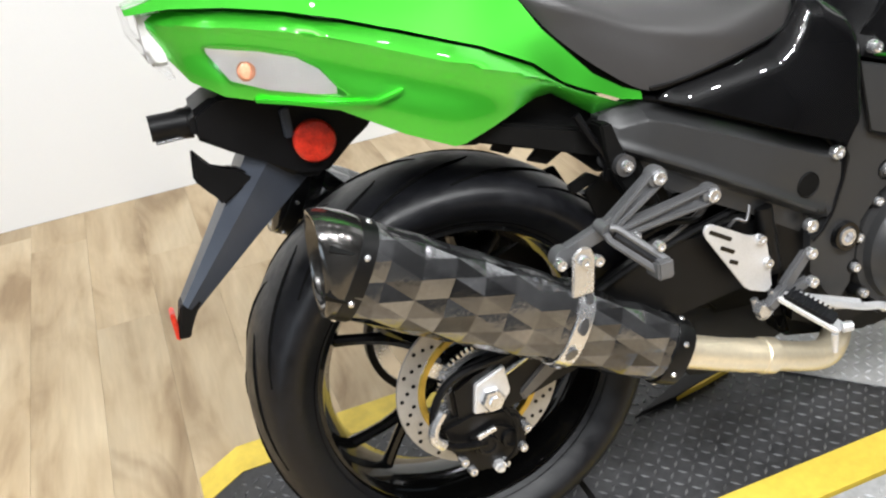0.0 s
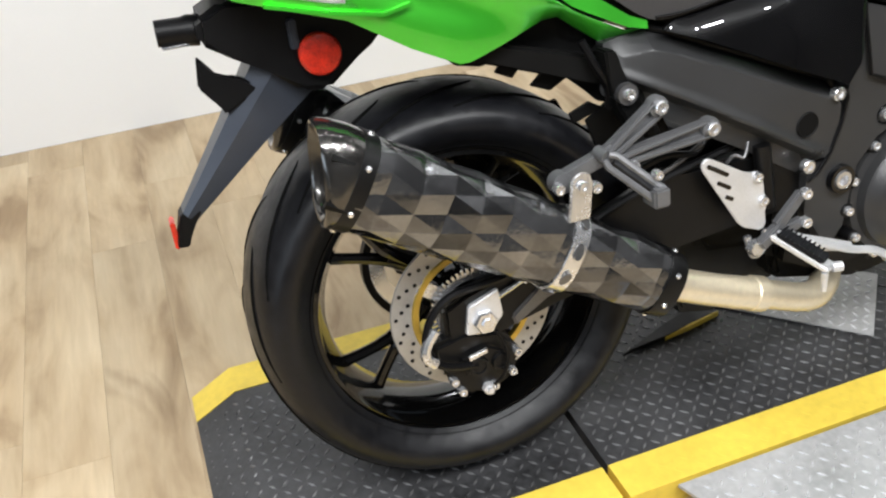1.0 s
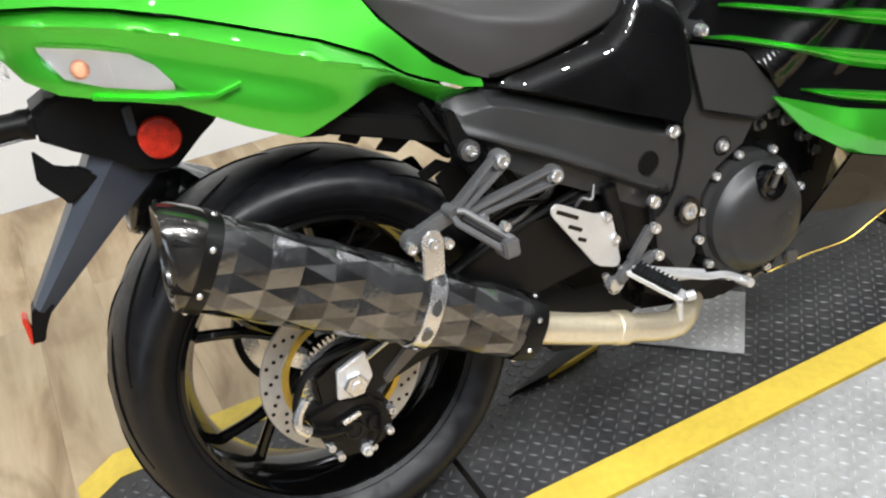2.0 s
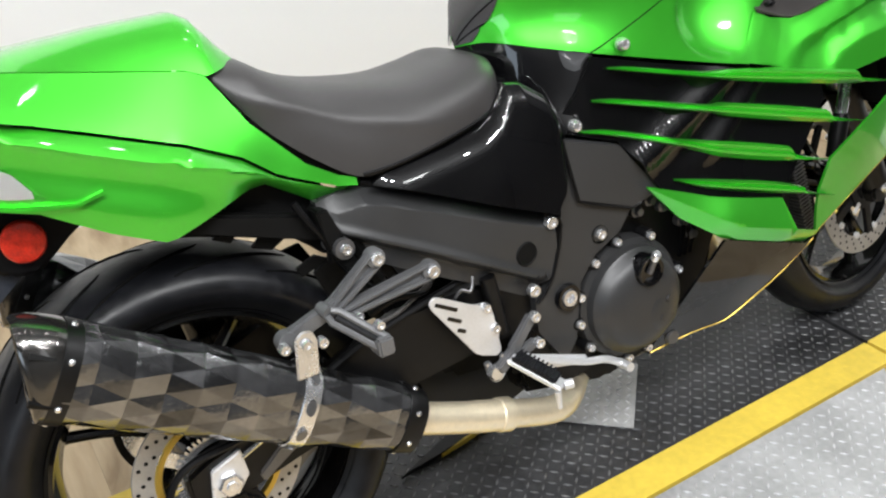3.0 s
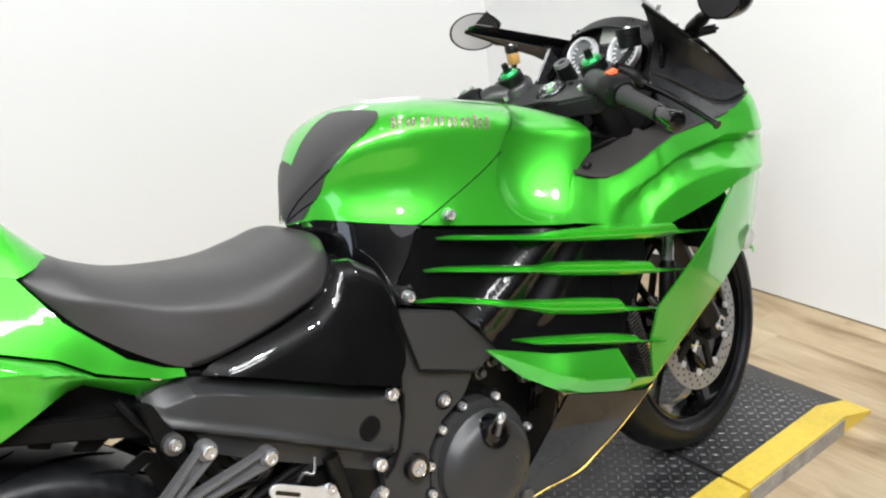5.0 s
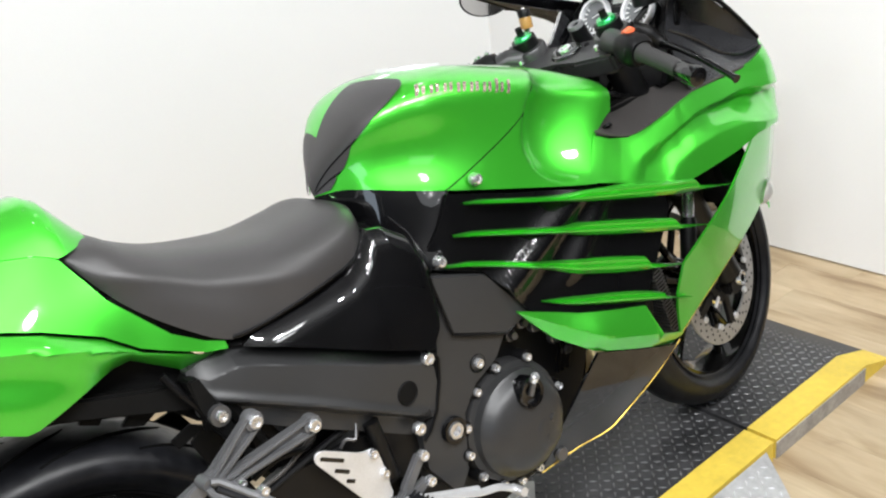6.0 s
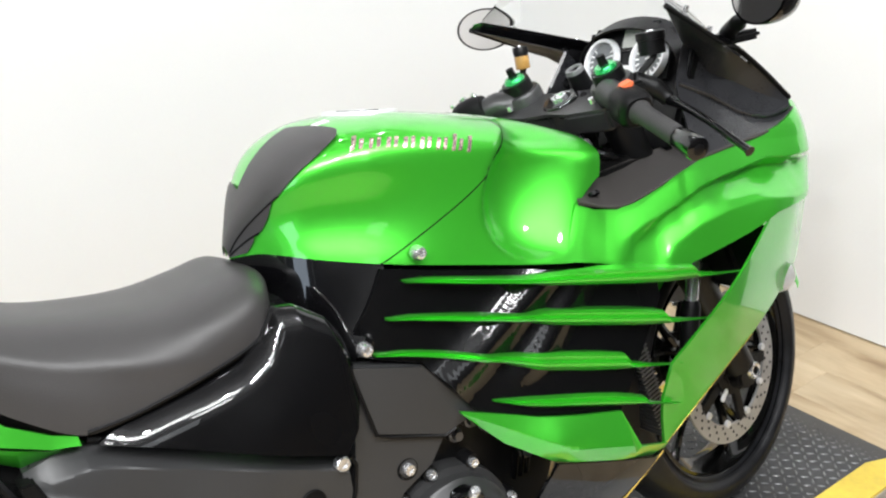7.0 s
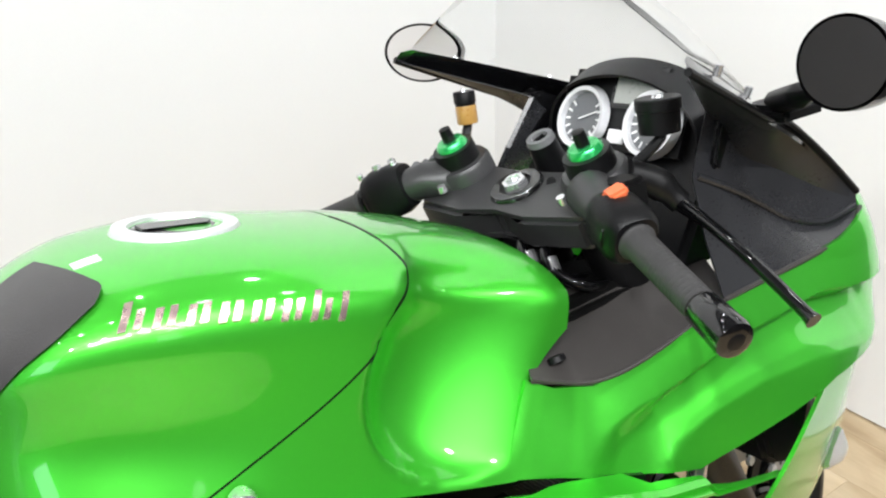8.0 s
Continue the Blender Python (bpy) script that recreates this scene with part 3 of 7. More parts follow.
prism_into(bm, [(-0.085, 0.285), (-0.06, 0.25), (-0.055, 0.205), (-0.02, 0.188), (0.03, 0.195), (0.05, 0.225), (0.045, 0.262), (0.02, 0.285), (-0.03, 0.296)], -0.150, -0.118, 0.007)
prism_into(bm, [(-0.045, 0.262), (-0.04, 0.225), (0.02, 0.22), (0.03, 0.255), (0.0, 0.272)], -0.158, -0.148, 0.005)
caliper = part("rear_caliper", bm, BLACKMETAL, bike, "black rear brake caliper")
for x, z in ((-0.055, 0.225), (0.045, 0.245), (0.035, 0.215), (-0.045, 0.205), (0.005, 0.2)):
    bolt(x, -0.152, z, 0.0065, caliper, out=0.008)
for x, z, r in ((-0.018, 0.242, 0.016), (0.016, 0.240, 0.014)):
    bm = bmesh.new()
    turn_into(bm, [(0.0, -0.004), (r * 0.6, -0.004), (r * 0.66, -0.0065), (r * 0.9, -0.006), (r, 0.0), (r, 0.01)], pose(x, -0.158, z), 20)
    part("piston_cap", bm, BLACKMETAL, caliper)
bm = bmesh.new()
prism_into(bm, [(-0.032, 0.262), (-0.004, 0.268), (-0.002, 0.262), (-0.030, 0.255)], -0.163, -0.157, 0.001)
part("pad_pin", bm, STEEL, caliper)
bm = bmesh.new()
tube_into(bm, bend([(0.012, -0.168, 0.296), (0.024, -0.170, 0.262), (0.018, -0.168, 0.225), (0.004, -0.160, 0.205)]), 0.0028, 6)
part("bleed_wire", bm, PLASTIC, caliper)
bm = bmesh.new()
turn_into(bm, [(0.0, -0.010), (0.005, -0.010), (0.006, -0.004), (0.009, -0.003), (0.009, 0.006)], pose(-0.005, -0.156, 0.198), 6)
part("bleed_screw", bm, ALU, caliper)
part("brake_hose", made(tube_into, bend([(-0.02, -0.158, 0.245), (-0.075, -0.165, 0.265), (-0.09, -0.16, 0.31), (-0.05, -0.155, 0.36), (0.06, -0.15, 0.372), (0.25, -0.15, 0.44), (0.42, -0.14, 0.47)]), 0.006, 8), PLASTIC, caliper, "black rubber brake hose")
part("hose_clip", made(tube_into, bend([(-0.082, -0.166, 0.27), (-0.094, -0.166, 0.285), (-0.09, -0.164, 0.302), (-0.075, -0.162, 0.32)]), 0.008, 8), STEEL, caliper)
bm = bmesh.new()
prism_into(bm, [(0.05, 0.282), (0.10, 0.318), (0.20, 0.335), (0.205, 0.352), (0.16, 0.352), (0.09, 0.335), (0.045, 0.30)], -0.150, -0.142, 0.003)
part("torque_arm", bm, DARKSTEEL, bike, "grey caliper stay")
bolt(0.195, -0.15, 0.342, 0.010, bike)
bm = bmesh.new()
prism_into(bm, [(0.30, 0.46), (0.34, 0.50), (0.42, 0.49), (0.56, 0.40), (0.56, 0.26), (0.40, 0.28), (0.35, 0.36), (0.32, 0.40)], -0.10, 0.10, 0.015)
part("swingarm_bridge", bm, FENDER, bike)

# silencers with cone end caps, straps and link pipes
AXIS0, AXIS1 = Vector((-0.171, -0.178, 0.575)), Vector((0.275, -0.178, 0.302))


def silencer(side):
    way = (AXIS1 - AXIS0).normalized()
    flip = Matrix.Diagonal((1, -side, 1, 1))
    up = Vector((0, 0, 1)) - way * way.z
    up.normalize()
    out = way.cross(up)
    length = (AXIS1 - AXIS0).length
    def ring(d, r, tall=1.12, n=28, slash=0.0):
        pts = []
        for k in range(n):
            a = 2 * math.pi * k / n
            ca, sa = math.cos(a), math.sin(a)
            q = 2.6
            rr = r / (abs(ca) ** q + abs(sa) ** q) ** (1 / q)
            pts.append(flip @ (AXIS0 + way * (d + slash * ca) + up * (rr * ca * tall) + out * (rr * sa * 0.92)))
        return pts
    # pressed pattern of triangles: a lattice whose rows are shifted by half a step, each knot pushed in or out
    around, along = 15, 12
    dice = random.Random(7)
    def skin(i, j):
        d, a = length * i / along, 2 * math.pi * (j + 0.5 * (i % 2)) / around
        ca, sa = math.cos(a), math.sin(a)
        r = chain([(0.0, 0.056), (length * 0.5, 0.052), (length, 0.043)], d)
        rr = r / (abs(ca) ** 2.6 + abs(sa) ** 2.6) ** (1 / 2.6)
        push = 0.0 if i in (0, along) else (0.0028, 0.0, -0.0028)[(j - i // 2 - i) % 3] * min(1.0, max(0.15, 0.9 + ca)) + dice.uniform(-0.0008, 0.0008)
        return flip @ (AXIS0 + way * d + up * ((rr + push) * ca * 1.12) + out * ((rr + push) * sa * 0.92))
    knots = [[skin(i, j) for j in range(around)] for i in range(along + 1)]
    corners = []
    for i in range(along):
        for j in range(around):
            a, b2, c, e = knots[i][j], knots[i][(j + 1) % around], knots[i + 1][j], knots[i + 1][(j + 1) % around]
            for tri in ((a, b2, c), (b2, e, c)) if i % 2 == 0 else ((a, e, c), (a, b2, e)):
                p, q, r = tri if side < 0 else tri[::-1]
                crown = (p + q + r) / 3 + (r - q).cross(p - q).normalized() * 0.0016
                corners += (p, q, r, crown)
    mesh = bpy.data.meshes.new("silencer")
    mesh.from_pydata(corners, [], [(4 * n + b2, 4 * n + a, 4 * n + 3) for n in range(len(corners) // 4) for a, b2 in ((0, 1), (1, 2), (2, 0))])
    mesh.polygons.foreach_set("use_smooth", [True] * len(mesh.polygons))
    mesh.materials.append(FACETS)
    can = tagged(new("silencer", mesh), "smoked chrome silencer with a pressed triangle pattern")
    can.parent = bike
    bm = bmesh.new()
    cap = [ring(0.004, 0.0565), ring(-0.003, 0.0575), ring(-0.010, 0.0572, slash=-0.008), ring(-0.021, 0.0552, slash=-0.018), ring(-0.029, 0.0515, slash=-0.025), ring(-0.032, 0.0470, slash=-0.028), ring(-0.030, 0.0440, slash=-0.028), ring(-0.020, 0.0410, slash=-0.022), ring(0.03, 0.036, slash=-0.006)]
    vs = grid_into(bm, cap, loop_v=True)
    bm.faces.new(vs[-1])
    part("end_cap", bm, SMOKE, can, "smoked dark metal end cap, cut at a slant")
    for k, d in ((5, -0.014), (9, -0.010)):
        p = ring(d, 0.0560, slash=-0.010)[k]
        n = (p - flip @ (AXIS0 + way * d)).normalized()
        across = n.cross(way).normalized()
        m = Matrix.Translation(p - n * 0.0015) @ Matrix((way, n, across)).transposed().to_4x4()
        part("vent_slot", made(prism_into, [(-0.016, -0.004), (0.012, -0.0015), (0.014, 0.0015), (-0.016, 0.004)], -0.002, 0.0035, 0, m), FENDER, can)
    bm = bmesh.new()
    grid_into(bm, [ring(length - 0.028, 0.0462), ring(length - 0.026, 0.047), ring(length + 0.004, 0.0445), ring(length + 0.008, 0.040), ring(length + 0.008, 0.02)], loop_v=True)
    part("inlet_band", bm, BLACKMETAL, can, "black riveted inlet band")
    bm = bmesh.new()
    grid_into(bm, [ring(0.022, 0.0562), ring(0.023, 0.0572), ring(0.003, 0.0578), ring(0.002, 0.0565)], loop_v=True)
    part("outlet_band", bm, BLACKMETAL, can, "black riveted outlet band")
    for d, r in ((0.012, 0.0575), (length - 0.014, 0.0462)):
        for k in range(1, 28, 4):
            p = ring(d, r)[k]
            n = (p - flip @ (AXIS0 + way * d)).normalized()
            bm = bmesh.new()
            turn_into(bm, [(0.0, 0.0035), (0.0032, 0.0028), (0.0045, 0.0)], Matrix.Translation(p) @ n.to_track_quat("Y", "Z").to_matrix().to_4x4(), 10)
            part("rivet", bm, STEEL, can)
    if side < 0:
        d = length * 0.60 + 0.0168
        bm = bmesh.new()
        r = 0.0515
        grid_into(bm, [ring(d - 0.013, r), ring(d - 0.012, r + 0.0022), ring(d + 0.012, r + 0.0018), ring(d + 0.013, r - 0.001)], loop_v=True)
        strap = part("strap", bm, STEEL, can, "polished steel hanger strap with oval slots")
        for k in (3, 6, 9, 12):
            p, n = ring(d, r + 0.0022)[k], (ring(d, r + 0.0022)[k] - (AXIS0 + way * d)).normalized()
            along = n.cross(way).normalized()
            m = Matrix.Translation(p + n * 0.0006) @ Matrix((along, n, way)).transposed().to_4x4()
            bm = bmesh.new()
            prism_into(bm, [(0.010 * math.cos(t) * 1.2, 0.0065 * math.sin(t)) for t in (2 * math.pi * j / 14 for j in range(14))], -0.001, 0.0012, 0, m)
            part("slot", bm, DARKSTEEL, strap)
        bm = bmesh.new()
        prism_into(bm, [(0.112, 0.452), (0.144, 0.452), (0.151, 0.50), (0.146, 0.516), (0.132, 0.520), (0.12, 0.512)], -0.216, -0.210, 0.002)
        part("hanger", bm, STEEL, can, "bright hanger plate")
        bolt(0.134, -0.217, 0.5, 0.008, can)
    pts = [AXIS1 + way * 0.0, Vector((0.365, -0.178, 0.263)), Vector((0.448, -0.178, 0.232)), Vector((0.54, -0.174, 0.199)), Vector((0.60, -0.14, 0.19)), Vector((0.68, -0.06, 0.18))]
    path = bend([flip @ q for q in pts], 6)
    part("link_pipe", made(tube_into, path, [0.0255] * 8 + [0.0262] * 4 + [0.0235] * (len(path) - 12), 24), PIPE, can, "heat-tinted stainless link pipe")
    q0, q1 = flip @ Vector((0.425, -0.178, 0.2405)), flip @ Vector((0.45, -0.178, 0.2315))
    part("pipe_collar", made(tube_into, [q0, q0 * 0.9 + q1 * 0.1, q0 * 0.1 + q1 * 0.9, q1], [0.026, 0.0285, 0.0285, 0.025], 24), PIPE, can)


silencer(-1)
silencer(1)

# frame cover, pivot plate, side covers
frame_w = bulge([(0.2, 0.66, 0.135), (0.28, 0.62, 0.16), (0.35, 0.60, 0.165), (0.58, 0.53, 0.172), (0.54, 0.41, 0.165), (0.44, 0.50, 0.176), (0.62, 0.38, 0.168), (0.62, 0.65, 0.172), (0.79, 0.52, 0.185), (0.72, 0.61, 0.18), (0.59, 0.27, 0.165)])
COVER_TOP = [(0.215, 0.660), (0.281, 0.666), (0.316, 0.654), (0.562, 0.546), (0.580, 0.538), (0.592, 0.521)]
COVER_LOW = [(0.215, 0.656), (0.228, 0.612), (0.241, 0.576), (0.350, 0.510), (0.430, 0.466), (0.537, 0.400), (0.552, 0.410), (0.570, 0.436), (0.585, 0.480), (0.592, 0.515)]
COVER_CREASE = [(0.215, 0.622), (0.276, 0.591), (0.356, 0.548), (0.442, 0.498), (0.546, 0.437), (0.592, 0.410)]


def cover_w(x, z):
    """The frame cover: a chamfer that faces up along the top, a raised lower ridge and a tucked-in lower edge."""
    top, crease = chain(COVER_TOP, x), chain(COVER_CREASE, x)
    chamfer = 0.032 * max(0.0, 1 - (top - z) / 0.024) * ease_in(x, 0.215, 0.28)
    below = min(1.0, max(0.0, (crease - z) / 0.010))
    return frame_w(x, z) - chamfer + 0.005 * math.exp(-(((z - crease - 0.004) / 0.008) ** 2)) - 0.020 * below


def ease_in(x, x0, x1):
    return min(1.0, max(0.0, (x - x0) / (x1 - x0)))


cover = panel("frame_cover", COVER_TOP, COVER_LOW, cover_w, SATIN, bike, "satin black frame side cover", rows=44, step=0.008, thick=0.02, angle=14)
bm = bmesh.new()
tube_into(bm, [(x, -cover_w(x, chain(COVER_TOP, x)) - 0.004, chain(COVER_TOP, x) + 0.004) for x in np.linspace(0.29, 0.590, 26)], 0.0055, 8)
part("gap_seal", bm, PLASTIC, cover)
bm = bmesh.new()
tube_into(bm, [(x, -frame_w(x, z) - 0.0005, z) for x, z in ((0.590, 0.530), (0.596, 0.515), (0.588, 0.478), (0.573, 0.433), (0.555, 0.406), (0.538, 0.394))], 0.0030, 8)
part("gap_seal", bm, PLASTIC, cover)
bm = bmesh.new()
turn_into(bm, [(0.0, -0.001), (0.0165, -0.001), (0.018, -0.0025), (0.0195, -0.001), (0.0195, 0.004)], pose(0.525, -frame_w(0.525, 0.488) - 0.001, 0.488, 0, 0, 0), 28)
part("inspection_hole", bm, FENDER, cover, "round black opening in the cover")
for x, z, r in ((0.576, 0.525, 0.0105), (0.533, 0.420, 0.0105)):
    bolt(x, -frame_w(x, z) - 0.002, z, r, cover)
panel("frame_plate", [(0.538, 0.400), (0.556, 0.404), (0.575, 0.432), (0.590, 0.478), (0.598, 0.515), (0.606, 0.56), (0.615, 0.65), (0.70, 0.622), (0.72, 0.614), (0.795, 0.520)], [(0.538, 0.340), (0.585, 0.268), (0.61, 0.30), (0.628, 0.40), (0.66, 0.44), (0.71, 0.466), (0.735, 0.50), (0.795, 0.516)], lambda x, z: frame_w(x, z) - 0.004, SATIN, bike, "satin black frame side plate", rows=12, thick=0.03)
pent = panel("side_cover", [(0.617, 0.646), (0.717, 0.614), (0.785, 0.523)], [(0.617, 0.636), (0.634, 0.545), (0.733, 0.506), (0.785, 0.519)], lambda x, z: frame_w(x, z) + 0.004, SATIN, bike, "flat satin black side cover", rows=8, thick=0.01)
bm = bmesh.new()
tube_into(bm, [(x, -frame_w(x, z) - 0.003, z) for x, z in ((0.614, 0.650), (0.615, 0.636), (0.632, 0.543), (0.652, 0.533), (0.733, 0.503), (0.752, 0.508))], 0.0026, 8)
part("gap_seal", bm, PLASTIC, pent)
bm = bmesh.new()
turn_into(bm, [(0.0, 0.002), (0.007, 0.001), (0.0085, -0.006), (0.0135, -0.006), (0.015, -0.001)], pose(0.598, -0.168, 0.384), 32)
part("pivot_bolt", bm, STEEL, bike, "hollow steel swingarm pivot bolt")
bm = bmesh.new()
turn_into(bm, [(0.0148, -0.002), (0.017, -0.004), (0.022, -0.004), (0.0235, 0.0), (0.0235, 0.01)], pose(0.598, -0.168, 0.384), 32)
part("pivot_washer", bm, GLOSS, bike)
for x, z, r in ((0.672, 0.473, 0.009),):
    bolt(x, -0.172, z, r, bike)
shade = bmesh.new()
turn_into(shade, [(0.0, -0.0), (0.013, -0.0), (0.015, -0.003), (0.017, 0.0), (0.017, 0.01)], pose(0.672, -0.1695, 0.473), 24)
part("bolt_recess", shade, GLOSS, bike)

# glossy black side panel between seat and tank
side_w = bulge([(0.31, 0.665, 0.15), (0.40, 0.69, 0.155), (0.52, 0.71, 0.15), (0.60, 0.75, 0.155), (0.63, 0.66, 0.168), (0.60, 0.58, 0.172), (0.50, 0.62, 0.178), (0.42, 0.62, 0.17), (0.54, 0.80, 0.135), (0.68, 0.76, 0.165)])
SIDE_TOP = [(0.298, 0.668), (0.317, 0.674), (0.364, 0.679), (0.421, 0.687), (0.481, 0.700), (0.512, 0.716), (0.529, 0.735), (0.540, 0.752), (0.566, 0.748), (0.600, 0.722), (0.620, 0.690), (0.628, 0.662)]
SIDE_LOW = [(0.298, 0.665), (0.357, 0.642), (0.485, 0.583), (0.580, 0.541), (0.604, 0.567), (0.618, 0.602), (0.628, 0.652)]

def side_shape(x, z):
    """The side panel swells out and rolls in at its upper and front edges."""
    up = chain(SIDE_TOP, x) - z
    roll = 0.016 * max(0.0, 1 - up / 0.036) ** 2 + 0.020 * max(0.0, 1 - (0.628 - x) / 0.026) ** 2
    return side_w(x, z) + 0.012 - roll * min(1.0, (x - 0.28) / 0.06)


panel("side_panel", SIDE_TOP, SIDE_LOW, side_shape, GLOSS, bike, "gloss black side panel below the seat", rows=40, thick=0.006, step=0.006, angle=60)
under = bulge([(0.555, 0.809, 0.01), (0.574, 0.80, 0.042), (0.594, 0.794, 0.074), (0.623, 0.786, 0.106), (0.66, 0.775, 0.130), (0.703, 0.762, 0.150), (0.55, 0.765, 0.02), (0.572, 0.74, 0.060), (0.60, 0.725, 0.098), (0.60, 0.67, 0.105), (0.55, 0.69, 0.05), (0.632, 0.66, 0.148), (0.66, 0.70, 0.150)])
panel("tank_skirt", [(0.548, 0.812), (0.594, 0.796), (0.66, 0.777), (0.703, 0.764)], [(0.548, 0.70), (0.565, 0.68), (0.60, 0.66), (0.632, 0.645), (0.65, 0.67), (0.703, 0.757)], under, GLOSS, bike, "gloss black lower tank panel", rows=12, thick=0.006)

# seat
bm = bmesh.new()
prism_into(bm, [(0.10, 0.80), (0.16, 0.76), (0.24, 0.69), (0.285, 0.655), (0.34, 0.655), (0.50, 0.66), (0.60, 0.70), (0.56, 0.76), (0.35, 0.74), (0.2, 0.80)], -0.118, 0.118, 0.012)
part("seat_base", bm, PLASTIC, bike, "black plastic seat base")
SEAT_TOP = [(0.12, 0.868), (0.168, 0.866), (0.215, 0.836), (0.27, 0.810), (0.343, 0.792), (0.42, 0.782), (0.49, 0.788), (0.535, 0.795), (0.56, 0.785)]
SEAT_LOW = [(0.12, 0.86), (0.144, 0.815), (0.177, 0.768), (0.237, 0.712), (0.286, 0.680), (0.33, 0.679), (0.403, 0.690), (0.513, 0.712), (0.545, 0.730), (0.56, 0.76)]
SEAT_CREASE = [(0.13, 0.835), (0.16, 0.815), (0.226, 0.795), (0.285, 0.765), (0.37, 0.738), (0.45, 0.72)]
SEAT_W = [(0.12, 0.085), (0.145, 0.108), (0.18, 0.128), (0.24, 0.142), (0.29, 0.148), (0.34, 0.150), (0.42, 0.152), (0.51, 0.140), (0.545, 0.120), (0.56, 0.085)]
bm = bmesh.new()
rings = []
for x in np.linspace(0.12, 0.56, 45):
    t, l, w = smooth_chain(SEAT_TOP, x), smooth_chain(SEAT_LOW, x), smooth_chain(SEAT_W, x)
    ring = []
    for k in range(61):
        a = math.pi * k / 60
        c, s = math.cos(a), math.sin(a)
        y = -w * math.copysign(abs(c) ** 0.62, c)
        z = l + (t - l) * (s ** 0.60 if s > 0 else 0)
        zc = chain(SEAT_CREASE, x)
        y += math.copysign(0.005, y) * math.exp(-(((z - zc) / 0.014) ** 2)) * min(1.0, max(0.0, (0.46 - x) / 0.1)) * abs(c)
        ring.append((x, y, z))
    rings.append(ring)
grid_into(bm, rings)
grid_into(bm, [rings[0], [(x + 0.0, y * 0.5, rings[0][0][2]) for x, y, z in rings[0]]])
seat = part("seat", bm, VINYL, bike, "matt dark grey vinyl rider seat", angle=60)
bm = bmesh.new()
tube_into(bm, bend([(x, -smooth_chain(SEAT_W, x) - 0.001, smooth_chain(SEAT_LOW, x) + 0.003) for x in (0.29, 0.34, 0.42, 0.49, 0.53)]), 0.003, 6)
part("piping", bm, PLASTIC, seat)

# tail: upper cowl, lower side panels, lamps
CREST = [(-0.33, 0.905), (-0.27, 0.920), (-0.10, 0.931), (0.014, 0.936), (0.112, 0.936), (0.130, 0.926), (0.170, 0.872)]
CHAR = [(-0.33, 0.903), (-0.27, 0.915), (-0.113, 0.914), (-0.022, 0.894), (0.097, 0.868), (0.118, 0.856), (0.170, 0.862)]
CHAR_W = [(-0.33, 0.055), (-0.27, 0.085), (-0.113, 0.105), (0.0, 0.105), (0.10, 0.103), (0.135, 0.100), (0.170, 0.06)]
bm = bmesh.new()
rows = []
for x in sorted(set(np.linspace(-0.33, 0.17, 40)) | {0.112, 0.13}):
    c, h, w = chain(CREST, x), chain(CHAR, x), smooth_chain(CHAR_W, x)
    rows.append([(x, -w + 2 * w * k / 20, h + (c - h) * (1 - abs(-1 + 2 * k / 20) ** 3.2)) for k in range(21)])
grid_into(bm, rows)
cowl = part("tail_cowl", bm, GREEN, bike, "lime green single-seat tail cowl")
tail_up = bulge([(-0.33, 0.902, 0.057), (-0.27, 0.912, 0.087), (-0.113, 0.912, 0.107), (0.0, 0.889, 0.107), (0.097, 0.866, 0.105), (0.12, 0.85, 0.106), (0.152, 0.789, 0.130), (0.212, 0.719, 0.142), (0.278, 0.677, 0.144), (-0.316, 0.897, 0.075), (-0.224, 0.888, 0.125), (-0.132, 0.869, 0.148), (-0.054, 0.838, 0.152), (0.042, 0.794, 0.154), (0.128, 0.75, 0.150), (0.166, 0.716, 0.148), (0.257, 0.672, 0.145)])
GROOVE = [(-0.33, 0.896), (-0.282, 0.897), (-0.224, 0.889), (-0.166, 0.875), (-0.105, 0.855), (-0.041, 0.830), (0.061, 0.788), (0.128, 0.752), (0.168, 0.718), (0.19, 0.706), (0.250, 0.676), (0.28, 0.669)]
panel("tail_side", [(-0.33, 0.902), (-0.27, 0.914), (-0.113, 0.913), (-0.022, 0.893), (0.097, 0.867), (0.118, 0.855), (0.152, 0.789), (0.212, 0.719), (0.255, 0.690), (0.28, 0.680)], GROOVE, tail_up, GREEN, cowl, "lime green upper tail panel", rows=8)
panel("tail_side", [(-0.33, 0.902), (-0.27, 0.914), (-0.113, 0.913), (-0.022, 0.893), (0.097, 0.867), (0.118, 0.855), (0.152, 0.789), (0.212, 0.719), (0.255, 0.690), (0.28, 0.680)], GROOVE, tail_up, GREEN, cowl, "lime green upper tail panel", rows=8, side=1)
CREASE = [(-0.31, 0.880), (-0.25, 0.872), (-0.141, 0.845), (-0.03, 0.797), (0.118, 0.737), (0.155, 0.722), (0.20, 0.70), (0.286, 0.669)]
LOW = [(-0.31, 0.872), (-0.300, 0.845), (-0.278, 0.810), (-0.246, 0.789), (-0.124, 0.751), (-0.053, 0.706), (0.006, 0.676), (0.020, 0.676), (0.129, 0.706), (0.152, 0.706), (0.217, 0.660), (0.250, 0.657), (0.286, 0.666)]
GROOVE2 = [(x, z - 0.005) for x, z in GROOVE[1:-1]]
GROOVE2 = [(-0.31, 0.893)] + GROOVE2 + [(0.286, 0.6675)]


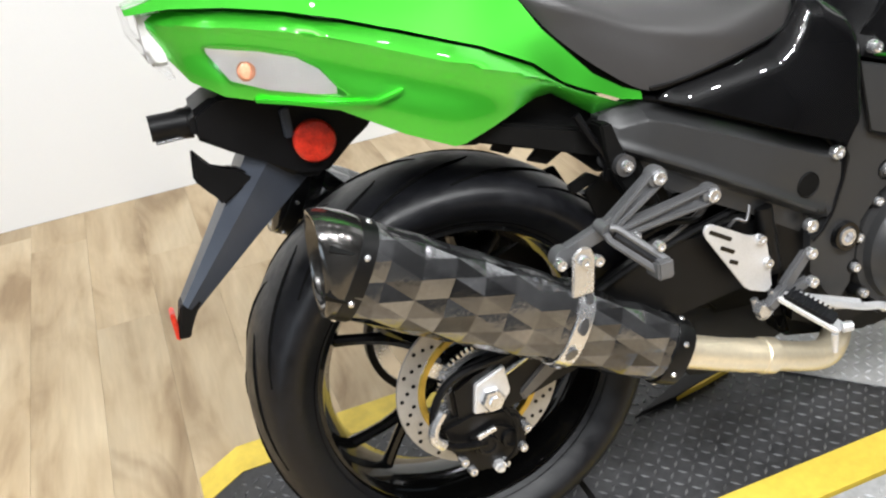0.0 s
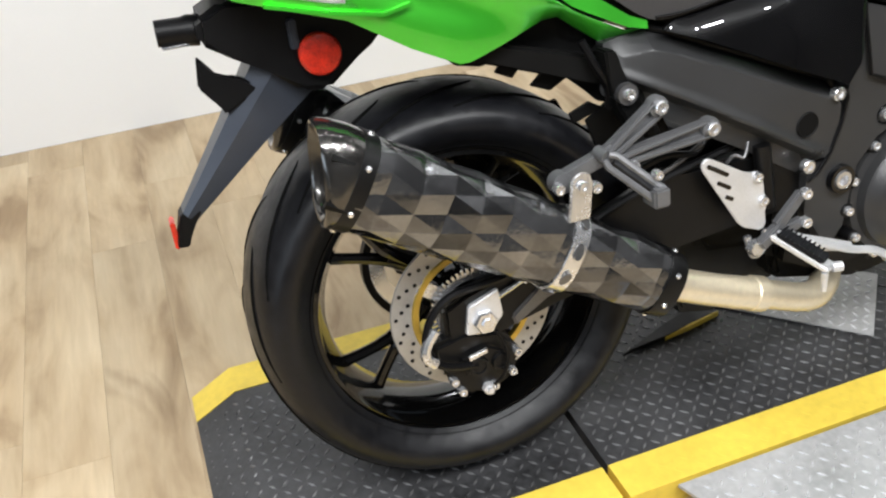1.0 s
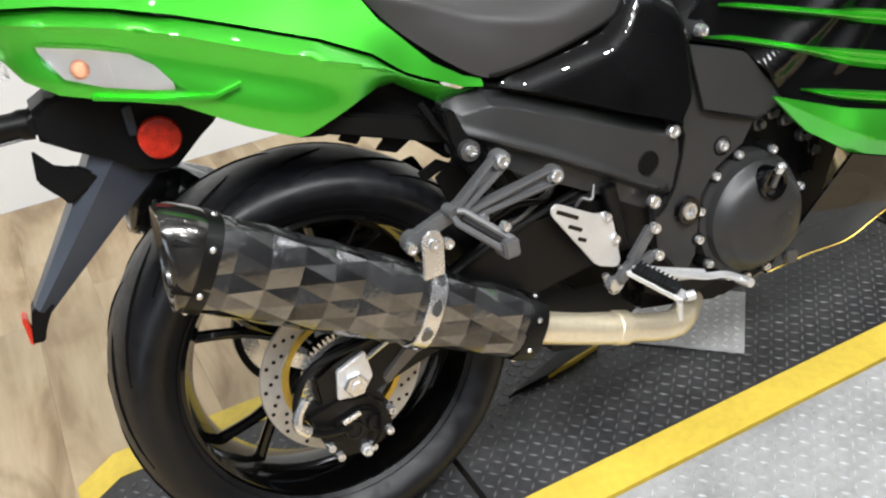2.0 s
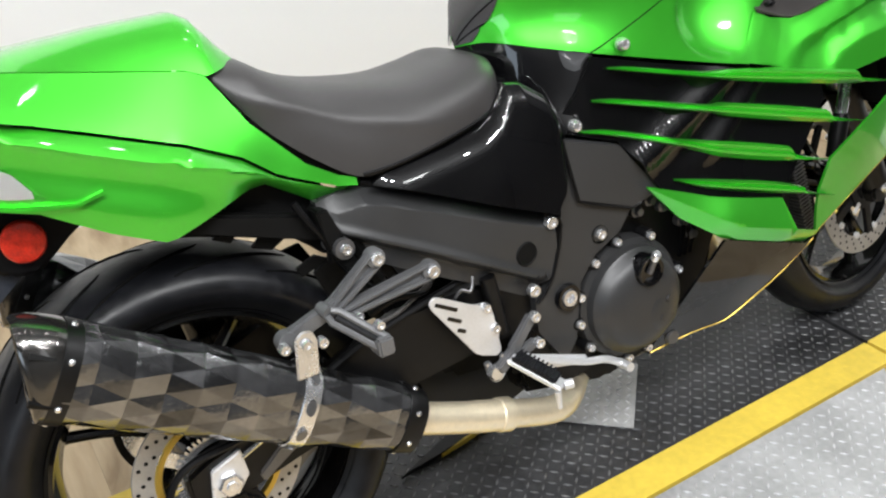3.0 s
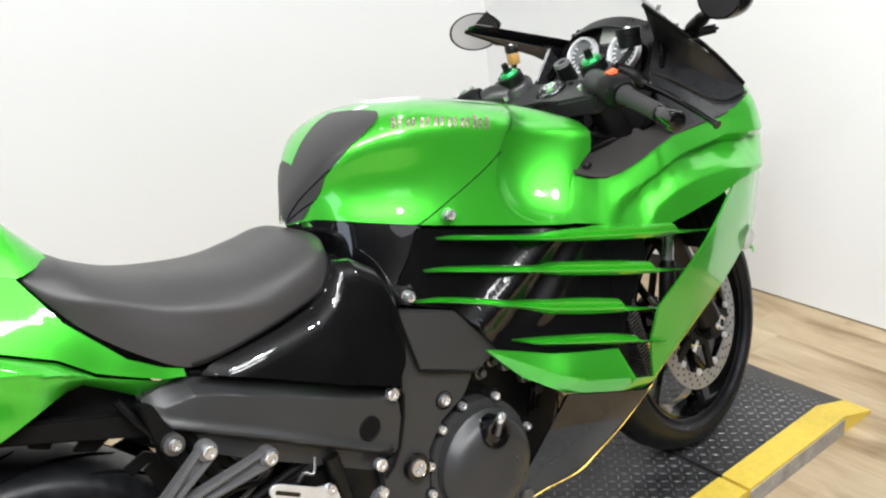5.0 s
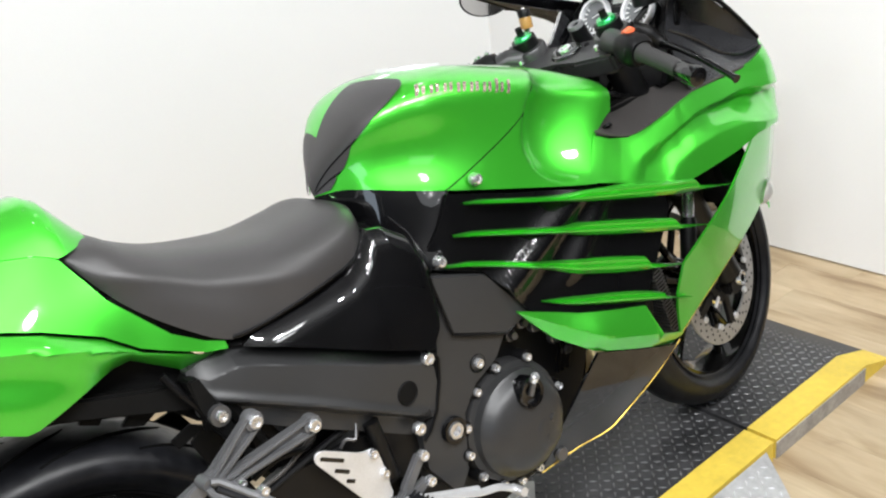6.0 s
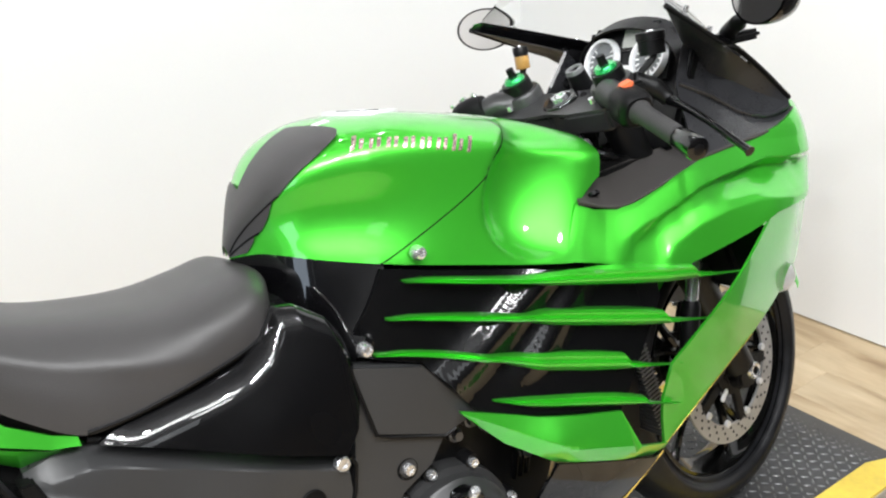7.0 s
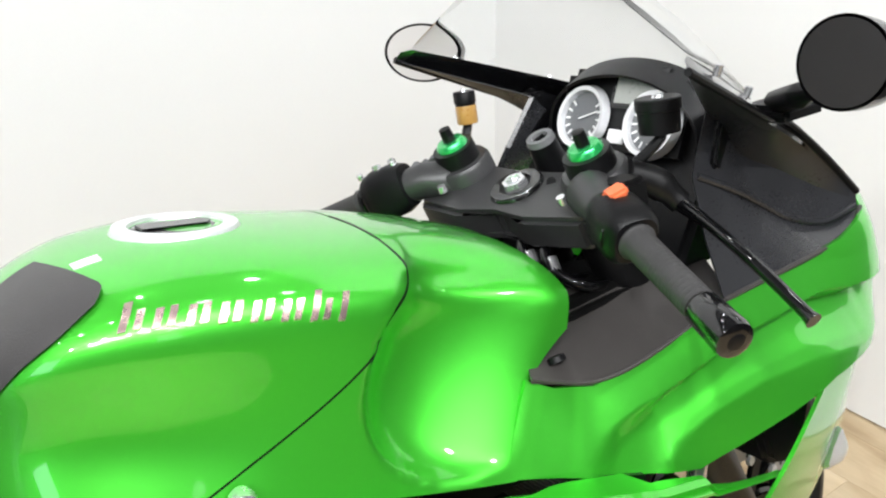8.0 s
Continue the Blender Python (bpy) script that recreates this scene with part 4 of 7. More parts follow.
def tail_low(x, z):
    """Half width: out to a crease, then slightly in towards the lower edge."""
    edge = smooth_chain([(-0.31, 0.062), (-0.28, 0.092), (-0.24, 0.122), (-0.14, 0.158), (-0.03, 0.174), (0.12, 0.168), (0.2, 0.150), (0.286, 0.142)], x)
    top, mid, low = chain(GROOVE2, x), chain(CREASE, x), chain(LOW, x)
    if z > mid:
        return edge - 0.020 * min(1, (z - mid) / max(top - mid, 1e-3)) ** 1.3 * min(1, (0.286 - x) / 0.1)
    return edge - 0.016 * min(1, (mid - z) / max(mid - low, 1e-3)) ** 2 - 0.010 * math.exp(-((mid - z) / 0.03 - 1) ** 2)


for side in (-1, 1):
    lower = panel("tail_lower", GROOVE2, LOW, tail_low, GREEN, cowl, "lime green lower tail panel with a pointed edge", rows=18, side=side, step=0.01)
    blade = bmesh.new()
    shell_into(blade, [[Vector((x, side * (tail_low(x, z) + d), z)) for x, z in ((-0.215, 0.778), (-0.14, 0.760), (-0.084, 0.752), (-0.050, 0.760))] for d in (0.0, 0.010)], lambda p: p + Vector((0, 0, 0.004)))
    part("tail_blade", blade, GREEN, cowl)
    lens_w = lambda x, z: tail_low(x, z) + 0.0045
    lens = panel("turn_signal", [(-0.258, 0.850), (-0.247, 0.850), (-0.202, 0.839), (-0.162, 0.825), (-0.139, 0.807), (-0.122, 0.779), (-0.112, 0.768)], [(-0.258, 0.846), (-0.252, 0.826), (-0.238, 0.804), (-0.197, 0.788), (-0.147, 0.774), (-0.112, 0.766)], lens_w, CLEAR, cowl, "clear turn signal lens with an orange bulb", rows=8, thick=0.003, side=side)
    panel("reflector", [(-0.254, 0.848), (-0.202, 0.836), (-0.162, 0.822), (-0.139, 0.804), (-0.124, 0.780)], [(-0.254, 0.842), (-0.236, 0.807), (-0.197, 0.790), (-0.147, 0.776), (-0.124, 0.772)], lambda x, z: tail_low(x, z) + 0.0008, SILVER, lens, rows=6, thick=0.002, side=side)
    for xx in (-0.186, -0.160):
        part("bowl_rib", made(box_into, (xx - 0.001, -0.0015, -0.016), (xx + 0.001, 0.0025, 0.016), 0, pose(0, side * tail_low(xx, 0.805), 0.805)), SILVER, lens)
    bulb = bmesh.new()
    turn_into(bulb, [(0, -0.008), (0.009, -0.006), (0.013, 0.0), (0.0, 0.004)], pose(-0.215, side * (tail_low(-0.215, 0.815) - 0.002), 0.815), 16)
    part("bulb", bulb, BULB, lens, "pale orange bulb")
bm = bmesh.new()
shell_into(bm, [[Vector((x, y, z)) for x, z in ((-0.335, 0.90), (-0.335, 0.875), (-0.318, 0.84), (-0.300, 0.815))] for y in (-0.06, -0.03, 0, 0.03, 0.06)], lambda p: p + Vector((0.008, 0, 0)))
part("tail_lamp", bm, CLEAR, cowl, "clear tail lamp lens")
part("lamp_bowl", made(box_into, (-0.318, -0.055, 0.83), (-0.29, 0.055, 0.897), 0.006), SILVER, cowl)
bm = bmesh.new()
prism_into(bm, [(-0.27, 0.80), (-0.12, 0.768), (-0.10, 0.84), (-0.27, 0.87)], -0.06, 0.06, 0.01)
prism_into(bm, [(-0.12, 0.775), (-0.05, 0.72), (0.02, 0.69), (0.14, 0.715), (0.26, 0.675), (0.29, 0.672), (0.16, 0.76), (0.10, 0.79), (-0.10, 0.84)], -0.118, 0.118, 0.01)
part("undertray", bm, PLASTIC, cowl, "black plastic undertray")

# mudguard stay, reflector, number plate lamp
bm = bmesh.new()
prism_into(bm, [(-0.255, 0.785), (-0.10, 0.765), (-0.02, 0.74), (-0.075, 0.70), (-0.14, 0.65), (-0.175, 0.655), (-0.215, 0.69), (-0.25, 0.72), (-0.292, 0.735), (-0.29, 0.768)], -0.052, 0.052, 0.008)
guard = part("mudguard", bm, PLASTIC, bike, "black plastic rear mudguard and plate stay")
bm = bmesh.new()
rings = []
for f in np.linspace(0, 1, 10):
    c = Vector((-0.150, 0, 0.715)).lerp(Vector((-0.352, 0, 0.508)), f)
    w, h = 0.048 - 0.026 * f, 0.100 - 0.080 * f**0.8
    n = Vector((0.187, 0, -0.217)).normalized()
    back = -n
    rings.append([c + n * h * 0.5 + Vector((0, -w * 0.55, 0)), c + Vector((0, -w, 0)) + back * h * 0.28, c + back * h * 0.66 + Vector((0, -w * 0.75, 0)), c + back * h * 0.66 + Vector((0, w * 0.75, 0)), c + Vector((0, w, 0)) + back * h * 0.28, c + n * h * 0.5 + Vector((0, w * 0.55, 0))])
vs = grid_into(bm, rings, loop_v=True)
bm.faces.new(vs[0])
bm.faces.new(vs[-1])
part("stay", bm, STAYPLASTIC, guard, "long tapered grey plastic stay, the window's blue sheen in its colour", angle=25)
part("stay_bracket", made(prism_into, [(-0.345, 0.525), (-0.365, 0.515), (-0.378, 0.47), (-0.362, 0.468), (-0.352, 0.495), (-0.335, 0.515)], -0.018, 0.018, 0.002), PLASTIC, guard)
part("rear_reflector", made(box_into, (-0.381, -0.012, 0.466), (-0.374, 0.018, 0.506), 0.002, pose(0, 0, 0)), RED, guard, "small red reflector")
bm = bmesh.new()
turn_into(bm, [(0.0, -0.0045), (0.018, -0.004), (0.025, -0.0028), (0.0275, 0.0), (0.0275, 0.010), (0.0, 0.010)], pose(-0.147, -0.066, 0.702), 32)
part("side_reflector", bm, RED, guard, "round red side reflector")
part("bolt_strip", made(box_into, (-0.182, -0.06, 0.712), (-0.170, -0.05, 0.75), 0.002, Matrix()), STAYPLASTIC, guard)
bm = bmesh.new()
tube_into(bm, [(-0.285, 0.0, 0.748), (-0.300, 0.0, 0.750), (-0.306, 0.0, 0.751), (-0.338, 0.0, 0.752)], [0.020, 0.020, 0.017, 0.017], 16)
part("plate_lamp", bm, PLASTIC, guard, "black number plate lamp housing")
part("lamp_lens", made(box_into, (-0.335, -0.012, 0.732), (-0.30, 0.012, 0.7355), 0.001), STEEL, guard)
bm = bmesh.new()
prism_into(bm, [(-0.298, 0.722), (-0.280, 0.692), (-0.254, 0.688), (-0.246, 0.684), (-0.226, 0.668), (-0.276, 0.641), (-0.289, 0.667), (-0.304, 0.681)], -0.036, -0.020, 0.003)
part("bracket", bm, PLASTIC, guard)
part("subframe_rail", made(prism_into, [(0.02, 0.70), (0.28, 0.62), (0.30, 0.56), (0.33, 0.50), (0.31, 0.50), (0.27, 0.56), (0.245, 0.595), (0.02, 0.672)], -0.128, -0.105, 0.004), FENDER, bike, "black rear subframe rail")
part("subframe_rail", made(prism_into, [(0.02, 0.70), (0.28, 0.62), (0.28, 0.58), (0.02, 0.672)], 0.105, 0.128, 0.004), FENDER, bike)
part("frame_strut", made(tube_into, [(0.215, -0.125, 0.655), (0.255, -0.135, 0.60), (0.285, -0.14, 0.52)], 0.012, 8), FENDER, bike)
part("rail_end", made(tube_into, [(0.232, -0.12, 0.594), (0.232, -0.172, 0.594)], 0.015, 16), DARKSTEEL, bike)
bolt(0.232, -0.174, 0.594, 0.008, bike)
part("chain_guard", made(prism_into, [(-0.06, 0.42), (0.02, 0.47), (0.12, 0.50), (0.26, 0.52), (0.30, 0.44), (0.12, 0.40), (0.0, 0.395)], 0.112, 0.118, 0.002), FENDER, bike, "matt black chain guard")
fender = part("rear_fender", made(prism_into, [(-0.02, 0.70), (0.02, 0.66), (0.056, 0.652), (0.10, 0.664), (0.13, 0.650), (0.152, 0.632), (0.180, 0.612), (0.205, 0.590), (0.225, 0.570), (0.26, 0.56), (0.27, 0.64), (0.22, 0.70), (0.1, 0.74)], -0.10, -0.092, 0.002), FENDER, bike, "matt black inner rear fender with cut-outs")
for strut in ([(0.074, 0.640), (0.098, 0.666), (0.124, 0.655), (0.098, 0.628)], [(0.124, 0.612), (0.148, 0.632), (0.182, 0.615), (0.152, 0.600)], [(0.180, 0.560), (0.212, 0.572), (0.232, 0.560), (0.186, 0.545)], [(0.205, 0.545), (0.262, 0.58), (0.27, 0.50), (0.22, 0.50)]):
    part("fender_strut", made(prism_into, strut, -0.10, -0.092, 0.001), FENDER, fender)
part("tail_bracket", made(prism_into, [(0.205, 0.655), (0.222, 0.654), (0.236, 0.612), (0.246, 0.572), (0.262, 0.54), (0.245, 0.535), (0.222, 0.575), (0.212, 0.61)], -0.162, -0.130, 0.003), FENDER, bike, "black bracket behind the frame cover")
part("tail_hose", made(tube_into, bend([(0.185, -0.135, 0.668), (0.20, -0.142, 0.635), (0.218, -0.145, 0.602), (0.222, -0.135, 0.57)]), 0.006, 8), PLASTIC, bike)

# passenger footrest bracket with two arms, folded peg
def arm_into(bm, p, q, w0, w1, y0, y1):
    a, b2 = Vector((p[0], 0, p[1])), Vector((q[0], 0, q[1]))
    n = (b2 - a).normalized().cross(Vector((0, 1, 0)))
    prism_into(bm, [((a + n * w0).x, (a + n * w0).z), ((b2 + n * w1).x, (b2 + n * w1).z), ((b2 - n * w1).x, (b2 - n * w1).z), ((a - n * w0).x, (a - n * w0).z)], y0, y1, 0.003)


bm = bmesh.new()
arm_into(bm, (0.200, 0.527), (0.110, 0.500), 0.012, 0.011, -0.192, -0.176)
turn_into(bm, [(0, -0.012), (0.0145, -0.012), (0.0155, -0.008), (0.0155, 0.006), (0, 0.006)], pose(0.118, -0.181, 0.50), 24)
bracket = part("footrest_bracket", bm, CAST, bike, "grey cast passenger footrest bracket")
for top, foot in (((0.267, 0.573), (0.190, 0.521)), ((0.349, 0.526), (0.196, 0.509))):
    bm = bmesh.new()
    arm_into(bm, top, foot, 0.012, 0.0105, -0.183, -0.172)
    dx, dz = top[0] - foot[0], top[1] - foot[1]
    n = math.hypot(dx, dz)
    ux, uz = -dz / n, dx / n
    for k in (-1, 1):
        arm_into(bm, (top[0] + k * ux * 0.0105, top[1] + k * uz * 0.0105), (foot[0] + k * ux * 0.0045, foot[1] + k * uz * 0.0045), 0.0036, 0.0048, -0.194, -0.180)
    turn_into(bm, [(0, -0.010), (0.0140, -0.010), (0.0150, -0.006), (0.0150, 0.006), (0, 0.006)], pose(top[0], -0.181, top[1]), 24)
    part("bracket_arm", bm, CAST, bracket)
for x, z in ((0.267, 0.573), (0.349, 0.526)):
    bolt(x, -0.193, z, 0.010, bracket)
for x, z in ((0.108, 0.497), (0.162, 0.487)):
    bolt(x, -0.200, z, 0.008, bracket)
bm = bmesh.new()
d0, d1 = Vector((0.178, -0.205, 0.527)), Vector((0.236, -0.238, 0.470))
for off in (-0.009, 0.009):
    n = Vector((0.7, 0, 0.7)) * off
    tube_into(bm, [d0 + n * 0.5, d0.lerp(d1, 0.1) + n, d1 + n], [0.005, 0.0055, 0.006], 8)
box_into(bm, (0.222, -0.25, 0.455), (0.246, -0.215, 0.482), 0.003, Matrix())
tube_into(bm, [d0, d0 + Vector((-0.004, 0.02, 0.004))], 0.009, 12)
peg = part("passenger_peg", bm, CAST, bracket, "folded grey alloy passenger footpeg")
part("peg_rubber", made(tube_into, [d0.lerp(d1, 0.12), d1], 0.006, 8), RUBBER, bracket)

# rider heel plate, peg, brake lever
bm = bmesh.new()
HEEL = [(0.341, 0.468), (0.345, 0.475), (0.352, 0.477), (0.361, 0.473), (0.412, 0.441), (0.420, 0.438), (0.428, 0.439), (0.438, 0.437), (0.445, 0.430), (0.447, 0.415), (0.447, 0.400), (0.455, 0.392), (0.455, 0.383), (0.449, 0.372), (0.454, 0.352), (0.450, 0.345), (0.443, 0.342), (0.416, 0.353), (0.405, 0.362), (0.344, 0.458)]
prism_into(bm, HEEL, -0.178, -0.173, 0.0015)
heel = part("heel_plate", bm, ALU, bike, "bright alloy heel guard with three slots")
for x0, z0, x1, z1 in ((0.350, 0.466, 0.386, 0.444), (0.367, 0.437, 0.390, 0.423), (0.381, 0.412, 0.395, 0.404)):
    bm = bmesh.new()
    arm_into(bm, (x0, z0), (x1, z1), 0.0032, 0.0032, -0.1795, -0.1775)
    part("slot", bm, GLOSS, heel)
for x, z in ((0.435, 0.430), (0.446, 0.390)):
    bolt(x, -0.179, z, 0.0075, heel)
bm = bmesh.new()
arm_into(bm, (0.514, 0.388), (0.470, 0.342), 0.009, 0.010, -0.188, -0.174)
arm_into(bm, (0.516, 0.341), (0.475, 0.330), 0.008, 0.010, -0.188, -0.174)
arm_into(bm, (0.478, 0.345), (0.440, 0.318), 0.010, 0.009, -0.190, -0.174)
rest = part("rider_bracket", bm, CAST, bike, "grey cast rider footrest bracket")
bolt(0.514, -0.190, 0.388, 0.009, rest)
bolt(0.516, -0.190, 0.341, 0.009, rest)
bm = bmesh.new()
p0, p1 = Vector((0.462, -0.185, 0.335)), Vector((0.505, -0.262, 0.296))
arm = (p1 - p0).normalized()
box_into(bm, (0, -0.014, -0.006), ((p1 - p0).length, 0.014, 0.004), 0.003, Matrix.Translation(p0) @ arm.to_track_quat("X", "Z").to_matrix().to_4x4())
tube_into(bm, [p1 + Vector((0.0, 0, 0.002)), p1 + Vector((0.014, -0.004, 0.002))], 0.008, 10)
tube_into(bm, [p1 - Vector((0.012, 0, 0.004)), p1 - Vector((0.012, 0, 0.034))], [0.0055, 0.004], 10)
peg = part("rider_peg", bm, ALU, rest, "alloy rider footpeg with feeler bolt")
bm = bmesh.new()
mt = Matrix.Translation(p0) @ arm.to_track_quat("X", "Z").to_matrix().to_4x4()
box_into(bm, (0.006, -0.015, 0.004), ((p1 - p0).length - 0.012, 0.015, 0.012), 0.003, mt)
pad_ob = part("peg_pad", bm, RUBBER, rest, "ribbed black rubber peg pad")
for k in range(9):
    part("rib", made(box_into, (0.01 + 0.0075 * k, -0.0155, 0.0115), (0.013 + 0.0075 * k, 0.0155, 0.0145), 0.0, mt), RUBBER, pad_ob)
bm = bmesh.new()
tube_into(bm, bend([(0.475, -0.195, 0.335), (0.53, -0.2, 0.308), (0.59, -0.205, 0.282), (0.63, -0.21, 0.272), (0.662, -0.215, 0.252)]), 0.0065, 8)
prism_into(bm, [(0.46, 0.345), (0.60, 0.288), (0.60, 0.273), (0.53, 0.292), (0.46, 0.328)], -0.2, -0.193, 0.002)
tube_into(bm, [(0.66, -0.235, 0.254), (0.66, -0.205, 0.252)], 0.008, 10)
part("brake_lever", bm, ALU, rest, "polished brake pedal")
bm = bmesh.new()
tube_into(bm, bend([(0.43, -0.165, 0.33), (0.437, -0.17, 0.30), (0.45, -0.175, 0.31), (0.455, -0.175, 0.34)]), 0.006, 8)
turn_into(bm, [(0, -0.012), (0.012, -0.012), (0.014, 0.0), (0, 0.01)], pose(0.436, -0.172, 0.315), 6)
part("brake_linkage", bm, STEEL, rest, "bright brake switch linkage")
bm = bmesh.new()
tube_into(bm, bend([(0.395, -0.16, 0.455), (0.405, -0.165, 0.466), (0.418, -0.17, 0.462), (0.428, -0.165, 0.482)]), 0.0028, 8)
part("return_spring", bm, DARKSTEEL, rest, "bright bent spring")
part("brake_cylinder", made(tube_into, [(0.455, -0.160, 0.47), (0.468, -0.160, 0.37)], [0.013, 0.013], 14), BLACKMETAL, rest)
part("reservoir_hose", made(tube_into, bend([(0.38, -0.14, 0.505), (0.35, -0.15, 0.48), (0.30, -0.15, 0.485), (0.26, -0.14, 0.47)]), 0.005, 8), PLASTIC, rest)
bm = bmesh.new()
tube_into(bm, bend([(0.24, -0.15, 0.455), (0.30, -0.15, 0.462), (0.36, -0.15, 0.49)]), 0.0035, 6)
part("sensor_wire", bm, GREYPLASTIC, rest)
bolt(0.235, -0.235, 0.498, 0.007, bracket)
bolt(0.222, -0.2, 0.505, 0.006, bracket)

# engine block with clutch cover
bm = bmesh.new()
prism_into(bm, [(0.50, 0.24), (0.56, 0.60), (0.80, 0.63), (1.00, 0.58), (1.02, 0.45), (0.93, 0.27), (0.86, 0.22), (0.60, 0.19)], -0.135, 0.135, 0.02)
engine = part("engine_block", bm, BLACKMETAL, bike, "black engine block")
bm = bmesh.new()
prism_into(bm, [(0.62, 0.60), (0.80, 0.62), (1.10, 0.60), (1.10, 0.72), (0.75, 0.76), (0.60, 0.70)], -0.12, 0.12, 0.02)
part("air_box", bm, PLASTIC, bike, "black air box")
CX, CZ = 0.729, 0.335
bm = bmesh.new()
turn_into(bm, [(0.0, -0.064), (0.045, -0.062), (0.072, -0.056), (0.084, -0.046), (0.091, -0.034), (0.095, -0.031), (0.097, -0.016), (0.107, -0.013), (0.109, 0.0), (0.109, 0.03)], pose(CX, -0.150, CZ), 72)
clutch = part("clutch_cover", bm, COVER, bike, "round dark grey engine clutch cover")
bm = bmesh.new()
turn_into(bm, [(0.0, -0.004), (0.026, -0.0035), (0.036, -0.001), (0.046, 0.006)], pose(CX + 0.040, -0.207, CZ - 0.02, 0, 0, 12), 32)
for dx, dz in ((0.0, 0.018), (-0.018, -0.012)):
    turn_into(bm, [(0.0, -0.007), (0.006, -0.007), (0.007, -0.003)], pose(CX + 0.043 + dx, -0.208, CZ - 0.02 + dz, 0, 0, 12), 12)
part("cover_boss", bm, COVER, clutch)
bm = bmesh.new()
turn_into(bm, [(0.0, 0.002), (0.017, 0.001), (0.019, -0.006), (0.025, -0.007), (0.028, -0.002), (0.028, 0.02)], pose(0.735, -0.212, 0.398, 0, 0, 0), 32)
cap = part("oil_filler", bm, GLOSS, clutch, "black oil filler cap")
part("filler_grip", made(tube_into, [(0.735, -0.212, 0.394), (0.739, -0.226, 0.426)], [0.0055, 0.0042], 10), DARKSTEEL, clutch)
part("filler_bolt", made(tube_into, [(0.738, -0.222, 0.421), (0.7395, -0.229, 0.431), (0.7398, -0.231, 0.433)], [0.0075, 0.0075, 0.005], 12), STEEL, clutch)
for a in (8, 62, 100, 128, 160, 185, 212, 240, 262, 285):
    x, z = CX + 0.112 * math.cos(radians(a)), CZ + 0.112 * math.sin(radians(a))
    bm = bmesh.new()
    turn_into(bm, [(0.0, -0.004), (0.0115, -0.004), (0.0125, 0.0), (0.0125, 0.02)], pose(x, -0.160, z), 16)
    part("boss", bm, BLACKMETAL, clutch)
    bolt(x, -0.166, z, 0.0075, clutch)
bm = bmesh.new()
turn_into(bm, [(0.0, -0.016), (0.012, -0.016), (0.014, -0.010), (0.014, 0.01)], pose(0.806, -0.165, 0.232), 24)
part("drain_boss", bm, DARKSTEEL, clutch)
for k, (x, z) in enumerate(((0.83, 0.47), (0.80, 0.49), (0.77, 0.478), (0.87, 0.43), (0.89, 0.40))):
    bm = bmesh.new()
    turn_into(bm, [(0.0, -0.010), (0.007, -0.010), (0.008, -0.002), (0.012, 0.0), (0.012, 0.012)], pose(x, -0.150, z), 12)
    part("engine_stud", bm, DARKSTEEL, engine)
for k in range(3):
    bm = bmesh.new()
    tube_into(bm, bend([(0.84 + 0.014 * k, -0.14, 0.49), (0.862 + 0.012 * k, -0.155, 0.455), (0.872 + 0.012 * k, -0.15, 0.41), (0.868 + 0.012 * k, -0.14, 0.36)]), 0.005, 8)
    part("coolant_hose", bm, GLOSS, engine, "black coolant hose")
for k in range(4):
    bm = bmesh.new()
    tube_into(bm, bend([(0.95, -0.09 + 0.06 * k, 0.42), (1.02, -0.09 + 0.06 * k, 0.32), (0.95, -0.08 + 0.05 * k, 0.2), (0.75, -0.07 + 0.045 * k, 0.17)]), 0.019, 12)
    part("exhaust_header", bm, PIPE, engine, "stainless exhaust header")
bm = bmesh.new()
prism_into(bm, [(0.5, 0.29), (0.62, 0.25), (0.80, 0.21), (0.86, 0.19), (0.70, 0.165), (0.52, 0.21)], -0.12, 0.1, 0.012)
part("sump", bm, PLASTIC, engine)
bm = bmesh.new()
prism_into(bm, [(0.33, 0.30), (0.36, 0.36), (0.55, 0.34), (0.60, 0.20), (0.45, 0.15), (0.36, 0.17)], -0.08, 0.08, 0.015)
part("exhaust_collector", bm, BLACKMETAL, engine, "black exhaust collector box")
part("side_stand", made(tube_into, [(0.60, 0.12, 0.26), (0.58, 0.2, 0.13), (0.56, 0.265, 0.045)], [0.014, 0.012, 0.011], 12), BLACKMETAL, bike, "black side stand")
flat = bike.matrix_world.inverted() @ pose(0, 0, DECK_Z, 90)
part("stand_foot", made(prism_into, [(0.345, -0.222), (0.44, -0.234), (0.566, -0.256), (0.585, -0.285), (0.53, -0.290), (0.45, -0.262)], 0.002, 0.011, 0.002, flat), BLACKMETAL, bike, "black tapering stand foot")
# The yellow stripe's reflection along the foot, modelled as a painted strip.
part("foot_reflection", made(prism_into, [(0.44, -0.229), (0.50, -0.238), (0.575, -0.252), (0.575, -0.257), (0.50, -0.243)], 0.002, 0.013, 0.001, flat), YELLOW, bike, "thin yellow strip, the deck stripe's reflection on the foot")

# tank: one surface, parted by a slanted seam into the tank and its front cover
TOP = [(0.545, 0.808), (0.557, 0.835), (0.575, 0.868), (0.592, 0.894), (0.614, 0.918), (0.645, 0.939), (0.68, 0.951), (0.72, 0.956), (0.80, 0.951), (0.90, 0.930), (1.0, 0.904), (1.10, 0.866), (1.15, 0.838)]
BOTTOM = [(0.545, 0.795), (0.574, 0.799), (0.594, 0.795), (0.623, 0.786), (0.70, 0.763), (0.822, 0.729), (0.97, 0.690), (1.15, 0.655)]
